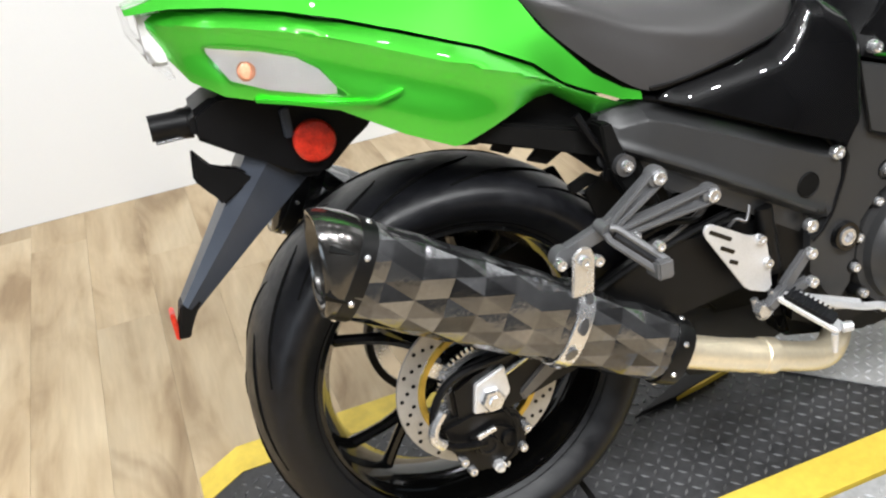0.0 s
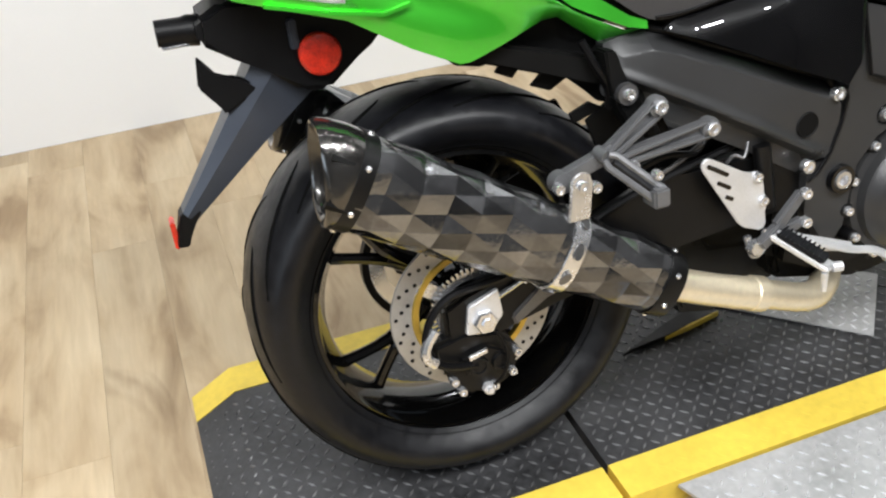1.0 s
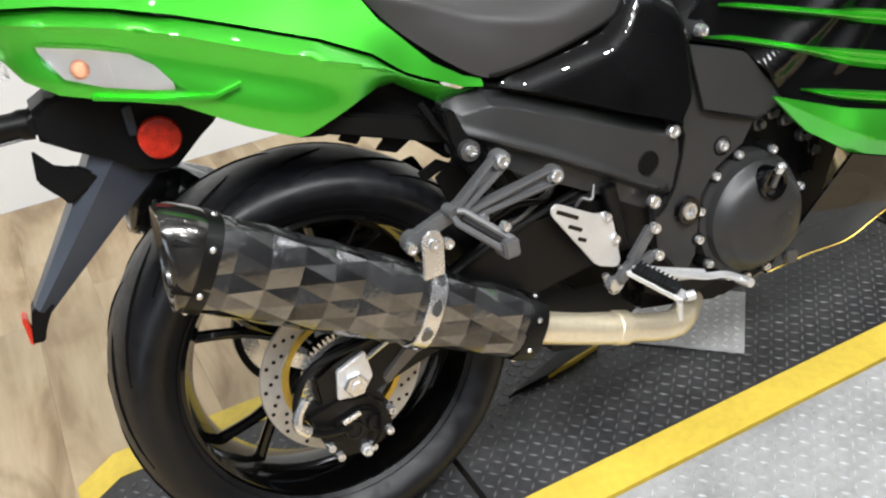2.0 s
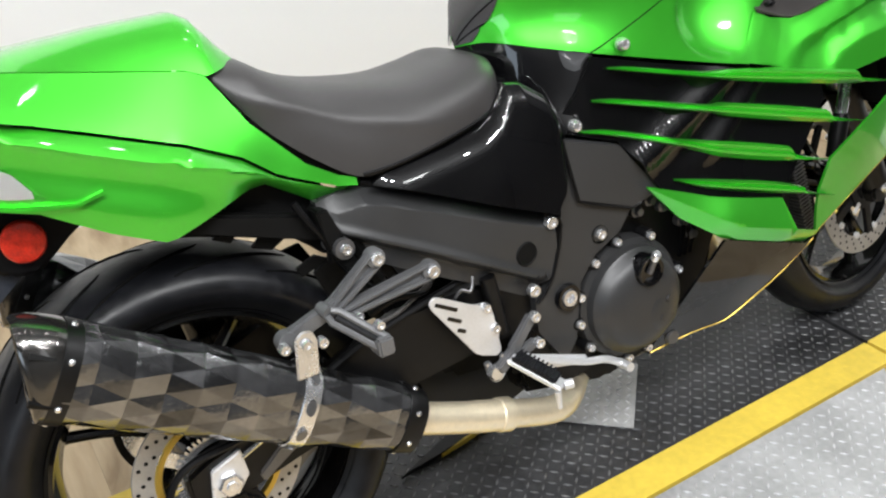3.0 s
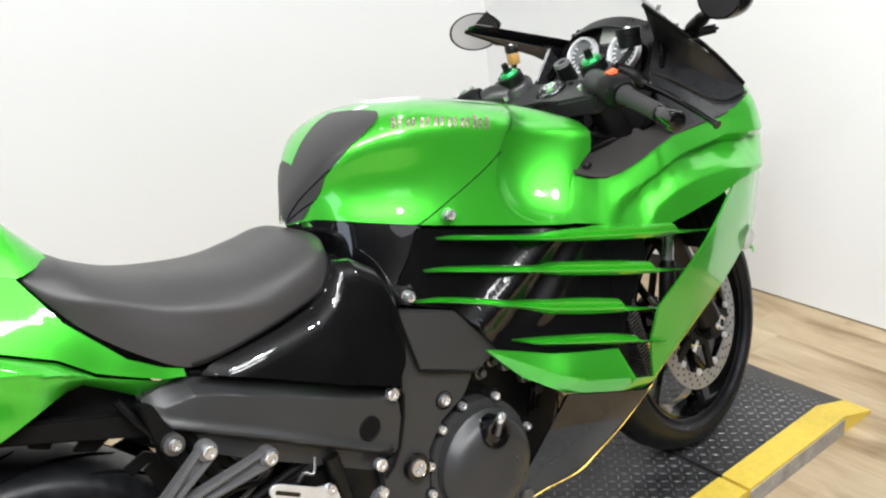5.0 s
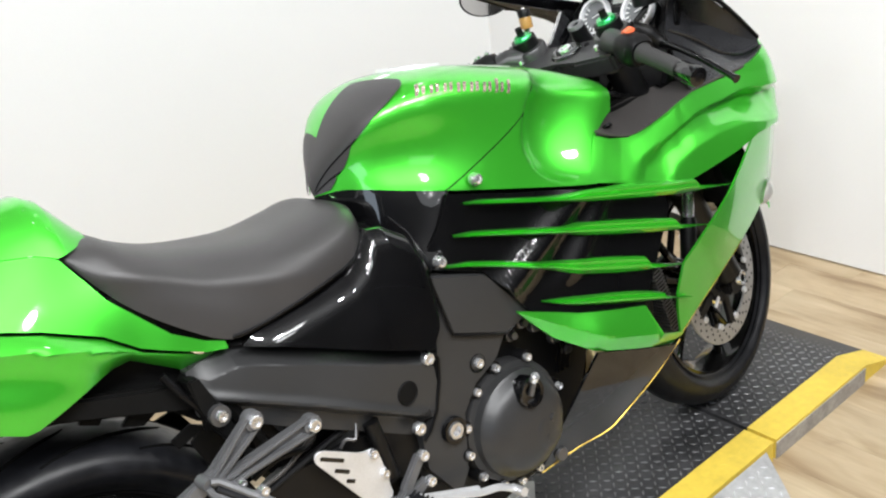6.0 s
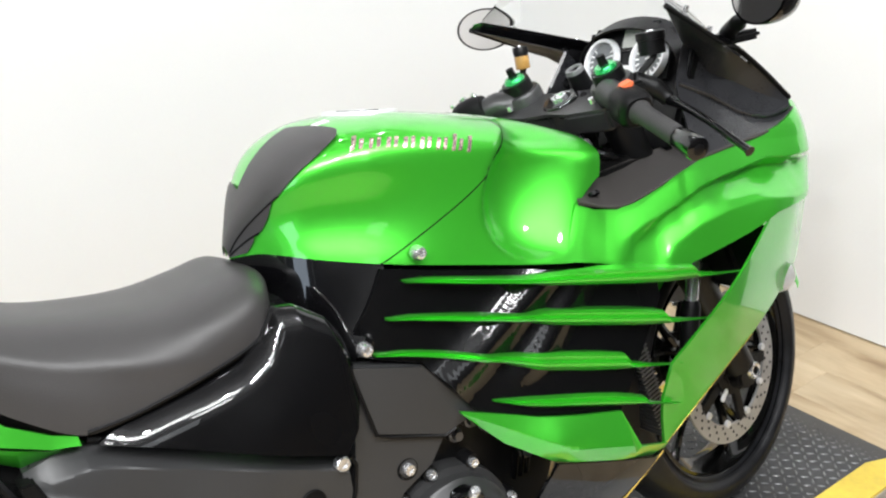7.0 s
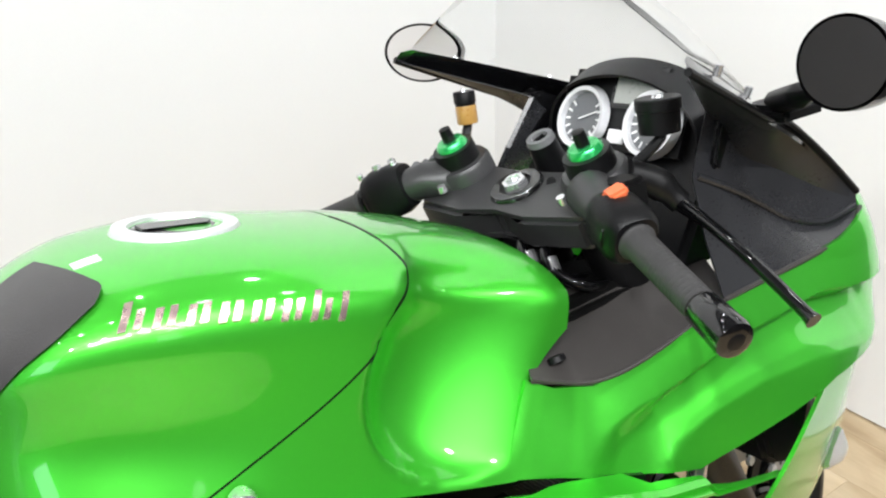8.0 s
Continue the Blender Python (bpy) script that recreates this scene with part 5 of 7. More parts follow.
HALF_LOW = [(0.545, 0.006), (0.56, 0.026), (0.575, 0.046), (0.596, 0.078), (0.625, 0.110), (0.66, 0.134), (0.70, 0.152), (0.75, 0.166), (0.822, 0.176), (0.97, 0.198), (1.15, 0.225)]
HALF_MID = [(0.545, 0.005), (0.56, 0.022), (0.575, 0.042), (0.60, 0.074), (0.63, 0.104), (0.67, 0.130), (0.72, 0.150), (0.85, 0.168), (0.95, 0.165), (1.05, 0.160), (1.15, 0.165)]
SHOULDER = [(0.545, 0.802), (0.575, 0.846), (0.62, 0.884), (0.70, 0.896), (0.80, 0.884), (0.90, 0.864), (1.0, 0.835), (1.15, 0.79)]


def ease(t):
    t = min(1.0, max(0.0, t))
    return t * t * (3 - 2 * t)


def scallop(x, z):
    """A hollow for the knee, an upright oval: it drops quickly behind a firm rear edge and eases out to the front."""
    w = (z - 0.812) / 0.110
    if abs(w) >= 1:
        return 0.0
    rear = 1.0 + 0.30 * (z - 0.80) - 0.135 * math.sqrt(1 - w * w)
    f = (x - rear) / (chain([(0.69, 0.995), (0.75, 1.040), (0.83, 1.100), (0.95, 1.13)], z) - rear)
    if f <= 0 or f >= 1:
        return 0.0
    return 0.060 * (1 - w * w) ** 0.8 * 3.0 * f**0.75 * (1 - f) ** 1.7


def tank_at(x, v):
    """A point of the right half: v runs from the crown (0) over the shoulder to the lower edge (1)."""
    t, b2 = smooth_chain(TOP, x), smooth_chain(BOTTOM, x)
    wl, wm, zs = smooth_chain(HALF_LOW, x), smooth_chain(HALF_MID, x), smooth_chain(SHOULDER, x)
    zs = min(zs, t - 0.012)
    if v < 0.5:
        a = v / 0.5 * math.pi / 2
        y, z = wm * math.sin(a) ** 0.86, zs + (t - zs) * max(0.0, math.cos(a)) ** 0.80
    else:
        f = (v - 0.5) / 0.5
        y, z = wm + (wl - wm) * f * f, zs + (b2 - zs) * f
        y -= 0.013 * math.exp(-(((x - 0.69) / 0.085) ** 2)) * math.sin(math.pi * f) ** 1.4
    scoop, lean = scallop(x, z), 0.0 if v >= 0.5 else math.pi / 2 * (1 - v / 0.5)
    scoop *= ease((v - 0.12) / 0.2)
    return Vector((x, -(y - scoop * math.cos(lean)), z - scoop * math.sin(lean)))


def seam_x(v):
    return smooth_chain([(0.0, 0.945), (0.2, 0.946), (0.36, 0.940), (0.5, 0.912), (0.62, 0.868), (0.8, 0.789), (1.0, 0.700)], v)


def patch(name, x0, x1, v0, v1, material, parent, label, nu=40, nv=40, lift=0.0, far=1.0):
    """A piece of the tank's surface from x0(v) to x1(v)."""
    bm = bmesh.new()
    for side in (1, -1):
        pts = []
        for i in range(nu + 1):
            row = []
            for j in range(nv + 1):
                v = v0 + (v1 - v0) * j / nv
                x = x0(v) + (x1(v) - x0(v)) * i / nu * (far if side < 0 else 1)
                p = tank_at(x, v)
                if lift:
                    n = (tank_at(x + 0.004, v) - tank_at(x - 0.004, v)).cross(tank_at(x, min(v + 0.01, 1)) - tank_at(x, max(v - 0.01, 0.0)))
                    n = n.normalized() if n.length else Vector((0, 0, 1))
                    p = p + n * (lift if n.dot(p - Vector((0.85, 0, 0.80))) > 0 else -lift)
                row.append(Vector((p.x, side * p.y, p.z)))
            pts.append(row)
        grid_into(bm, pts)
    return part(name, bm, material, parent, label, angle=60)


tank = patch("fuel_tank", lambda v: 0.546, lambda v: seam_x(v) - 0.0015, 0.0, 1.0, GREEN, bike, "lime green fuel tank")
front_edge = lambda v: chain([(0.0, 1.10), (0.4, 1.11), (0.55, 1.10), (0.74, 1.034), (1.0, 0.9915)], v)
patch("tank_cover", lambda v: seam_x(v) + 0.0015, front_edge, 0.0, 1.0, GREEN, tank, "lime green tank front cover", 70, 60)
bm = bmesh.new()
tube_into(bm, [tank_at(seam_x(v), v) + Vector((0, 0.0035, -0.002)) for v in np.linspace(0.0, 1.0, 60)], 0.003, 6)
part("seam", bm, PLASTIC, tank)
pad_x1 = lambda v: chain([(0.0, 0.672), (0.22, 0.700), (0.28, 0.690), (0.37, 0.655), (0.42, 0.630), (0.495, 0.608), (0.50, 0.599), (0.62, 0.592), (0.72, 0.584), (0.725, 0.576), (0.8, 0.575), (1.0, 0.562)], v)
patch("tank_pad", lambda v: 0.5465, pad_x1, 0.0, 0.95, VINYL, tank, "dark grey textured tank pad", 20, 50, 0.0038, far=0.30)
for f in (0.497, 0.722):
    bm = bmesh.new()
    tube_into(bm, [tank_at(0.549 + (pad_x1(f) - 0.549) * k / 10, f + 0.03 * (1 - k / 10)) + Vector((-0.0026, -0.0030, 0)) for k in range(11)], 0.0014, 6)
    part("pad_crease", bm, PLASTIC, tank)
cap_m = pose(0.792, 0, 0.9505, 0, 8, 0)
bm = bmesh.new()
turn_into(bm, [(0.041, -0.002), (0.042, 0.003), (0.055, 0.003), (0.058, -0.003), (0.058, -0.02)], cap_m @ pose(0, 0, 0, 90), 64)
part("filler_ring", bm, ALU, tank, "bright fuel filler ring")
bm = bmesh.new()
turn_into(bm, [(0.0, 0.001), (0.034, 0.001), (0.0415, -0.001), (0.0415, -0.006)], cap_m @ pose(0, 0, 0, 90), 48)
prism_into(bm, [(-0.034, -0.013), (0.026, -0.013), (0.034, 0), (0.026, 0.013), (-0.034, 0.013)], 0.001, 0.0035, 0.0015, cap_m @ pose(0, 0, 0, 90))
part("filler_cap", bm, GLOSS, tank, "dark glossy fuel filler cap")
bm = bmesh.new()
shell_into(bm, [[tank_at(x, v) + Vector((0, 0, 0.0012)) for v in (0.075, 0.09, 0.105)] for x in (0.690, 0.701, 0.712)], lambda p: p - Vector((0, 0, 0.001)))
part("sticker", bm, WHITEPRINT, tank, "small white sticker")
# the badge on the tank's shoulder: plain raised bars in pairs
def badge_stroke(x, k, u0, u1, h0, h1):
    bm = bmesh.new()
    pts = []
    for u in (u0, 0.5 * (u0 + u1), u1):
        pts.append([tank_at(x + u + 0.010 * h, 0.408 + 0.07 * k / 7 - h * 0.0755) + Vector((0.1, -0.62, 0.78)) * 0.0022 for h in (h0, 0.5 * (h0 + h1), h1)])
    shell_into(bm, pts, lambda p: p - Vector((0.0, -0.002, 0.0025)))
    part("badge_stroke", bm, BADGE, tank, "raised chrome badge stroke on the tank")


for k in range(8):
    x, tall = 0.692 + 0.0232 * k, 1.35 if k in (0, 6) else 0.9
    badge_stroke(x, k, 0.0, 0.0062, 0.0, 1.3 if k == 7 else tall)
    if k < 7:
        badge_stroke(x, k, 0.0105, 0.0165, 0.0, 0.9)
for q, r in ((Vector((0.747, -0.175, 0.768)), 0.0105), (Vector((0.64, -0.176, 0.665)), 0.010)):
    bm = bmesh.new()
    turn_into(bm, [(0.0, -0.006), (0.004, -0.006), (0.005, -0.008), (0.008, -0.007), (r, -0.002), (r, 0.008)], pose(*q), 20)
    part("screw", bm, STEEL, tank)

# side fairing: black inner panel, green upper panel, nose, fins, lower panels
fair_w = bulge([(0.64, 0.665, 0.166), (0.70, 0.755, 0.165), (0.75, 0.745, 0.172), (0.69, 0.69, 0.170), (0.72, 0.61, 0.18), (0.79, 0.53, 0.200), (0.87, 0.50, 0.222), (0.90, 0.62, 0.205), (0.90, 0.70, 0.192), (1.005, 0.484, 0.245), (1.09, 0.54, 0.25), (1.17, 0.644, 0.245), (1.05, 0.66, 0.225)])


def ridge(x, z, p, q, high, wide):
    """A soft ridge along the line from p to q."""
    d = Vector((q[0] - p[0], q[1] - p[1]))
    n = Vector((-d.y, d.x)).normalized()
    s = (x - p[0]) * n.x + (z - p[1]) * n.y
    return high * math.exp(-((s / wide) ** 2))


def inner_shape(x, z):
    roll = 0.022 * math.exp(-(((x - 0.632) / 0.022) ** 2))
    return fair_w(x, z) - roll + (ridge(x, z, (0.77, 0.588), (0.945, 0.693), 0.018, 0.024) + ridge(x, z, (0.864, 0.545), (0.979, 0.661), 0.012, 0.020)) * ease((z - 0.53) / 0.05)


panel("inner_fairing", [(0.632, 0.667), (0.691, 0.760), (0.822, 0.722), (0.97, 0.684), (1.085, 0.660), (1.12, 0.65)], [(0.632, 0.652), (0.719, 0.618), (0.782, 0.526), (0.871, 0.478), (1.005, 0.452), (1.03, 0.48), (1.12, 0.60)], inner_shape, GLOSS, bike, "gloss black side fairing panel", rows=34, thick=0.006, step=0.008)
green_w = bulge([(0.995, 0.70, 0.200), (0.97, 0.688, 0.199), (1.04, 0.762, 0.178), (1.09, 0.740, 0.192), (1.205, 0.637, 0.248), (1.156, 0.752, 0.215), (1.274, 0.785, 0.225), (1.40, 0.787, 0.225), (1.381, 0.674, 0.268), (1.30, 0.66, 0.262), (1.526, 0.806, 0.216), (1.51, 0.72, 0.238), (1.62, 0.76, 0.160), (1.66, 0.68, 0.12), (1.70, 0.66, 0.055), (1.10, 0.67, 0.226), (1.25, 0.72, 0.246), (1.53, 0.86, 0.17), (1.50, 0.905, 0.150), (1.56, 0.63, 0.20), (1.40, 0.72, 0.250)])


CREASE_ONE = [(1.02, 0.628), (1.063, 0.664), (1.104, 0.700), (1.186, 0.728), (1.25, 0.748), (1.32, 0.752), (1.40, 0.755), (1.46, 0.745), (1.56, 0.735)]
CREASE_TWO = [(1.02, 0.56), (1.10, 0.620), (1.135, 0.645), (1.166, 0.678), (1.218, 0.698), (1.281, 0.709), (1.36, 0.708), (1.40, 0.700), (1.46, 0.688), (1.56, 0.68)]


def green_shape(x, z):
    """Upper fairing: below a firm edge the side falls back into a long channel, then rises to a second edge."""
    one, two = chain(CREASE_ONE, x), chain(CREASE_TWO, x)
    fade = min(1, max(0, (x - 1.05) / 0.12)) * min(1, max(0, (1.60 - x) / 0.10))
    deep = (0.013 + 0.012 * ease((x - 1.22) / 0.12)) * fade
    if z >= one:
        cut_in = 0.0
    elif z >= two:
        f = (one - z) / max(one - two, 1e-3)
        cut_in = deep * (f / 0.28 if f < 0.28 else 1 - 0.9 * ((f - 0.28) / 0.72) ** 1.3)
    else:
        cut_in = deep * (0.10 * max(0.0, 1 - (two - z) / 0.012)) - 0.004 * fade * min(1, (two - z) / 0.012)
    y = max(0.004, green_w(x, z) + 0.004 * fade * min(1, max(0, 1 - abs(z - one) / 0.03)) - cut_in)
    join = ease((x - 0.99) / 0.08)
    if join < 1:
        b2, zs = smooth_chain(BOTTOM, x), smooth_chain(SHOULDER, x)
        y = y * join + (1 - join) * -tank_at(x, min(1.0, max(0.5, 0.5 + 0.5 * (zs - z) / (zs - b2)))).y
    return y


for side in (-1, 1):
    upper = panel("upper_fairing", [(0.992, 0.702), (1.035, 0.762), (1.06, 0.748), (1.10, 0.739), (1.156, 0.754), (1.215, 0.772), (1.274, 0.786), (1.40, 0.790), (1.46, 0.796), (1.522, 0.812), (1.535, 0.835), (1.60, 0.795), (1.66, 0.745), (1.70, 0.70), (1.715, 0.67)], [(0.992, 0.686), (1.10, 0.653), (1.186, 0.632), (1.229, 0.638), (1.314, 0.652), (1.383, 0.668), (1.44, 0.666), (1.60, 0.655), (1.715, 0.65)], green_shape, GREEN, bike, "lime green upper side fairing", rows=60, side=side, step=0.008, angle=22)
    panel("headlight_cowl", [(1.490, 0.908), (1.53, 0.880), (1.60, 0.812), (1.66, 0.752), (1.712, 0.68)], [(1.490, 0.902), (1.524, 0.83), (1.536, 0.832), (1.60, 0.79), (1.66, 0.74), (1.712, 0.672)], lambda x, z: max(0.003, chain([(1.49, 0.15), (1.54, 0.155), (1.60, 0.13), (1.66, 0.09), (1.712, 0.012)], x)), GREEN, upper, "lime green nose cowl", rows=8, side=side)
    lower_w = bulge([(1.381, 0.672, 0.268), (1.06, 0.42, 0.272), (1.09, 0.504, 0.286), (1.073, 0.373, 0.268), (1.452, 0.50, 0.215), (1.593, 0.63, 0.175), (1.25, 0.55, 0.283), (1.30, 0.45, 0.245), (1.48, 0.64, 0.235)])
    panel("front_fairing", [(1.072, 0.455), (1.088, 0.508), (1.20, 0.570), (1.383, 0.674), (1.44, 0.666), (1.60, 0.640)], [(1.072, 0.372), (1.20, 0.42), (1.33, 0.462), (1.452, 0.503), (1.548, 0.525), (1.60, 0.628)], lower_w, GREEN, upper, "lime green front side fairing", rows=16, side=side, thick=0.005)

    def fin(points, low, label):
        """A long slat that stands out from the side and tapers to both ends."""
        x0, x1 = points[0][0], points[-1][0]
        rings = []
        for x in sorted(set(np.linspace(x0, x1, 60)) | {x0 + (x1 - x0) * q for q in (0.80, 0.815)}):
            f = (x - x0) / (x1 - x0)
            zt, zb = smooth_chain(points, x), smooth_chain(low, x)
            zt, zb = zt - 0.10 * (zt - zb), zb + 0.12 * (zt - zb)
            back = chain([(0, 0.175), (0.70, 0.172), (0.88, 0.212), (1.09, 0.258), (1.30, 0.27)], x)
            front = chain([(0.60, 0.176), (0.66, 0.180), (0.72, 0.188), (0.80, 0.212), (0.88, 0.228), (0.95, 0.245), (1.10, 0.285), (1.28, 0.284)], x)
            if x < 1.10:
                out = inner_shape(x, 0.5 * (zt + zb))
                rise = out + 0.012 * min(1, f / 0.1)
                front, back = 0.5 * (front + rise + math.sqrt((front - rise) ** 2 + 0.0001)) - 0.002, min(back, out - 0.004)
            if f > 0.72:
                back = front - (front - back) * max(0.0, (1 - f) / 0.28)
            if f > 0.80:
                zt = zb + (zt - zb) * max(0.03, (0.55 if f > 0.815 else 1 - 30 * (f - 0.80)) * (1 - (f - 0.80) / 0.20))
            h = zt - zb
            rings.append([(x, side * back, zt), (x, side * (front - 0.010), zt), (x, side * (front - 0.003), zt - 0.16 * h), (x, side * (front - 0.0055), zt - 0.44 * h), (x, side * front, zt - 0.54 * h), (x, side * (front - 0.0015), zt - 0.72 * h), (x, side * (front - 0.010), zb), (x, side * back, zb)])
        bm = bmesh.new()
        vs = grid_into(bm, rings, loop_v=True)
        bm.faces.new(vs[0])
        bm.faces.new(vs[-1])
        return part("fairing_fin", bm, GREEN, upper, label, angle=25)

    fin([(0.716, 0.739), (0.75, 0.734), (0.886, 0.698), (0.937, 0.693), (1.155, 0.648), (1.275, 0.606)], [(0.716, 0.735), (0.75, 0.724), (0.884, 0.686), (0.933, 0.670), (1.151, 0.619), (1.275, 0.600)], "lime green side fin")
    fin([(0.681, 0.696), (0.72, 0.690), (0.876, 0.648), (0.927, 0.640), (1.098, 0.592), (1.196, 0.553)], [(0.681, 0.691), (0.72, 0.678), (0.873, 0.631), (0.922, 0.612), (1.064, 0.572), (1.196, 0.546)], "lime green side fin")
    fin([(0.653, 0.653), (0.70, 0.645), (0.839, 0.598), (0.902, 0.582), (1.02, 0.546), (1.114, 0.505)], [(0.653, 0.648), (0.70, 0.632), (0.824, 0.584), (0.896, 0.549), (1.015, 0.514), (1.114, 0.499)], "lime green side fin")
    fin([(0.808, 0.536), (0.865, 0.524), (0.999, 0.486), (1.102, 0.441)], [(0.808, 0.532), (0.862, 0.504), (0.996, 0.461), (1.102, 0.436)], "short lime green side fin")
    lg_w = bulge([(0.756, 0.535, 0.198), (0.863, 0.492, 0.238), (1.0, 0.453, 0.268), (1.013, 0.394, 0.272), (1.073, 0.37, 0.270), (1.058, 0.356, 0.262), (0.883, 0.414, 0.243), (0.816, 0.463, 0.215), (0.88, 0.45, 0.252)])
    FOLD = [(0.754, 0.534), (0.84, 0.475), (0.905, 0.432), (1.06, 0.385)]
    panel("belly_upper", [(0.754, 0.537), (0.863, 0.494), (1.0, 0.456), (1.014, 0.398), (1.075, 0.376)], [(0.754, 0.533), (0.816, 0.463), (0.883, 0.412), (1.0, 0.374), (1.06, 0.354), (1.075, 0.366)], lambda x, z: lg_w(x, z) + 0.006 - 0.55 * max(0.0, chain(FOLD, x) - z) - 0.30 * max(0.0, z - chain(FOLD, x)), GREEN, upper, "lime green lower fairing with a facet", angle=12, rows=28, side=side, thick=0.006)
    belly_w = bulge([(0.884, 0.411, 0.238), (1.06, 0.354, 0.258), (1.084, 0.363, 0.26), (0.97, 0.240, 0.195), (0.924, 0.222, 0.185), (0.848, 0.224, 0.175), (0.763, 0.213, 0.165), (0.95, 0.32, 0.228)])
    panel("belly_pan", [(0.760, 0.216), (0.82, 0.310), (0.884, 0.410), (1.06, 0.352), (1.078, 0.362)], [(0.760, 0.211), (0.848, 0.223), (0.924, 0.220), (0.968, 0.243), (1.02, 0.295), (1.078, 0.355)], belly_w, GLOSS, upper, "gloss black belly pan with a thin gold edge", rows=14, side=side, thick=0.006)
    bm = bmesh.new()
    tube_into(bm, bend([(x, side * (belly_w(x, z) + 0.001), z) for x, z in ((0.762, 0.213), (0.848, 0.221), (0.924, 0.224), (0.968, 0.246), (1.02, 0.296), (1.076, 0.357))], 6), 0.0013, 6)
    part("gold_edge", bm, GOLD, upper, "thin yellow trim line")
    bm = bmesh.new()
    tube_into(bm, bend([(x, side * (lower_w(x, z) + 0.001), z) for x, z in ((1.076, 0.374), (1.20, 0.421), (1.33, 0.463))], 6), 0.0007, 6)
    part("gold_edge", bm, GOLD, upper, "thin yellow trim line")
    bm = bmesh.new()
    turn_into(bm, [(0.0, -0.024), (0.014, -0.020), (0.027, -0.008), (0.032, 0.004), (0.0, 0.006)], pose(1.460, side * 0.212, 0.524, 0, 0, 0 if side < 0 else 180), 20)
    signal = part("front_signal", bm, CLEAR, upper, "clear front turn signal lens")
    part("signal_bowl", made(turn_into, [(0.0, -0.006), (0.016, -0.004), (0.028, 0.003), (0.030, 0.010)], pose(1.460, side * 0.212, 0.524, 0, 0, 0 if side < 0 else 180), 20), WHITEPRINT, signal)

# front wheel, fork, radiator
steer = Matrix.Translation((1.182, 0, 0.893)) @ Matrix.Rotation(radians(7), 4, Vector((-0.39, 0, 0.92))) @ Matrix.Translation((-1.182, 0, -0.893))
front_wheel = wheel(FRONT, 0.300, 0.122, 0.2323, 5, 2, steer, "gloss black front wheel rim")
for side in (-1, 1):
    dm = steer @ pose(FRONT[0], side * 0.068, FRONT[2])
    part("brake_disc", made(disc_into, 0.155, 0.118, dm), DISC, front_wheel, "drilled front brake disc")
    dimples(front_wheel, dm, (0.124, 0.134, 0.145), side * 0.0032, 28, 0.0034)
    bm = bmesh.new()
    for k in range(5):
        box_into(bm, (0.04, -0.004, -0.012), (0.122, 0.004, 0.012), 0.002, dm @ pose(0, 0, 0, 0, 72 * k + 10, 0))
    turn_into(bm, [(0.035, -0.006), (0.055, -0.006), (0.055, 0.006), (0.035, 0.006)], dm, 32, closed=True)
    part("disc_carrier", bm, PLASTIC, front_wheel)
    bm = bmesh.new()
    for k in range(10):
        a = 2 * math.pi * k / 10
        turn_into(bm, [(0, side * 0.006), (0.007, side * 0.006), (0.008, 0.0)], dm @ pose(0.115 * math.cos(a), 0, 0.115 * math.sin(a)), 12)
    tagged(part("disc_button", bm, ALU, front_wheel), kind="stuff")
    top, low = Vector((1.182, side * 0.105, 0.885)), Vector((1.445, side * 0.105, 0.32))
    mid = top.lerp(low, 0.62)
    fork = part("fork_leg", made(tube_into, [steer @ q for q in (top, top.lerp(low, 0.15), mid)], 0.0265, 20), STEEL, bike, "chromed fork tube")
    part("fork_sleeve", made(tube_into, [steer @ top.lerp(low, f) for f in (0.04, 0.05, 0.26, 0.27)], [0.027, 0.030, 0.030, 0.027], 20), BLACKMETAL, fork, "black upper fork sleeve")
    part("fork_slider", made(tube_into, [steer @ q for q in (mid.lerp(top, 0.05), mid, mid.lerp(low, 0.05), low)], [0.033, 0.034, 0.031, 0.031], 20), BLACKMETAL, fork, "black fork slider")
    bm = bmesh.new()
    prism_into(bm, [(1.425, 0.30), (1.46, 0.345), (1.50, 0.325), (1.505, 0.285), (1.47, 0.265), (1.43, 0.275)], side * 0.088, side * 0.118, 0.006, steer)
    prism_into(bm, [(1.315, 0.335), (1.335, 0.405), (1.40, 0.43), (1.42, 0.385), (1.375, 0.325), (1.34, 0.315)], side * 0.078, side * 0.125, 0.008, steer)
    part("front_caliper", bm, BLACKMETAL, fork, "black radial brake caliper")
    bm = bmesh.new()
    turn_into(bm, [(0.009, side * 0.008), (0.012, side * 0.010), (0.016, side * 0.010), (0.019, 0.0)], steer @ pose(1.474, side * 0.116, 0.30), 24)
    part("axle_end", bm, STEEL, fork, "bright axle end")
    bm = bmesh.new()
    prism_into(bm, [(1.415, 0.252), (1.436, 0.268), (1.440, 0.262), (1.420, 0.246)], side * 0.076, side * 0.080, 0, steer)
    part("caliper_mark", bm, WHITEPRINT, fork)
bm = bmesh.new()
rows = []
for k in range(15):
    a = radians(15 + 10.5 * k)
    rows.append([steer @ Vector((FRONT[0] + r * math.cos(a), y, FRONT[2] + r * math.sin(a))) for y, r in ((-0.07, 0.292), (-0.062, 0.312), (-0.03, 0.322), (0.03, 0.322), (0.062, 0.312), (0.07, 0.292))])
shell_into(bm, rows, lambda p: p + (steer @ Vector(FRONT) - p).normalized() * 0.003)
part("front_mudguard", bm, GREEN, bike, "lime green front mudguard")
bm = bmesh.new()
box_into(bm, (-0.012, -0.17, -0.19), (0.012, 0.17, 0.13), 0.004, pose(1.135, 0, 0.50, 0, -14, 0))
rad = part("radiator", bm, PLASTIC, bike, "black radiator core")
bm = bmesh.new()
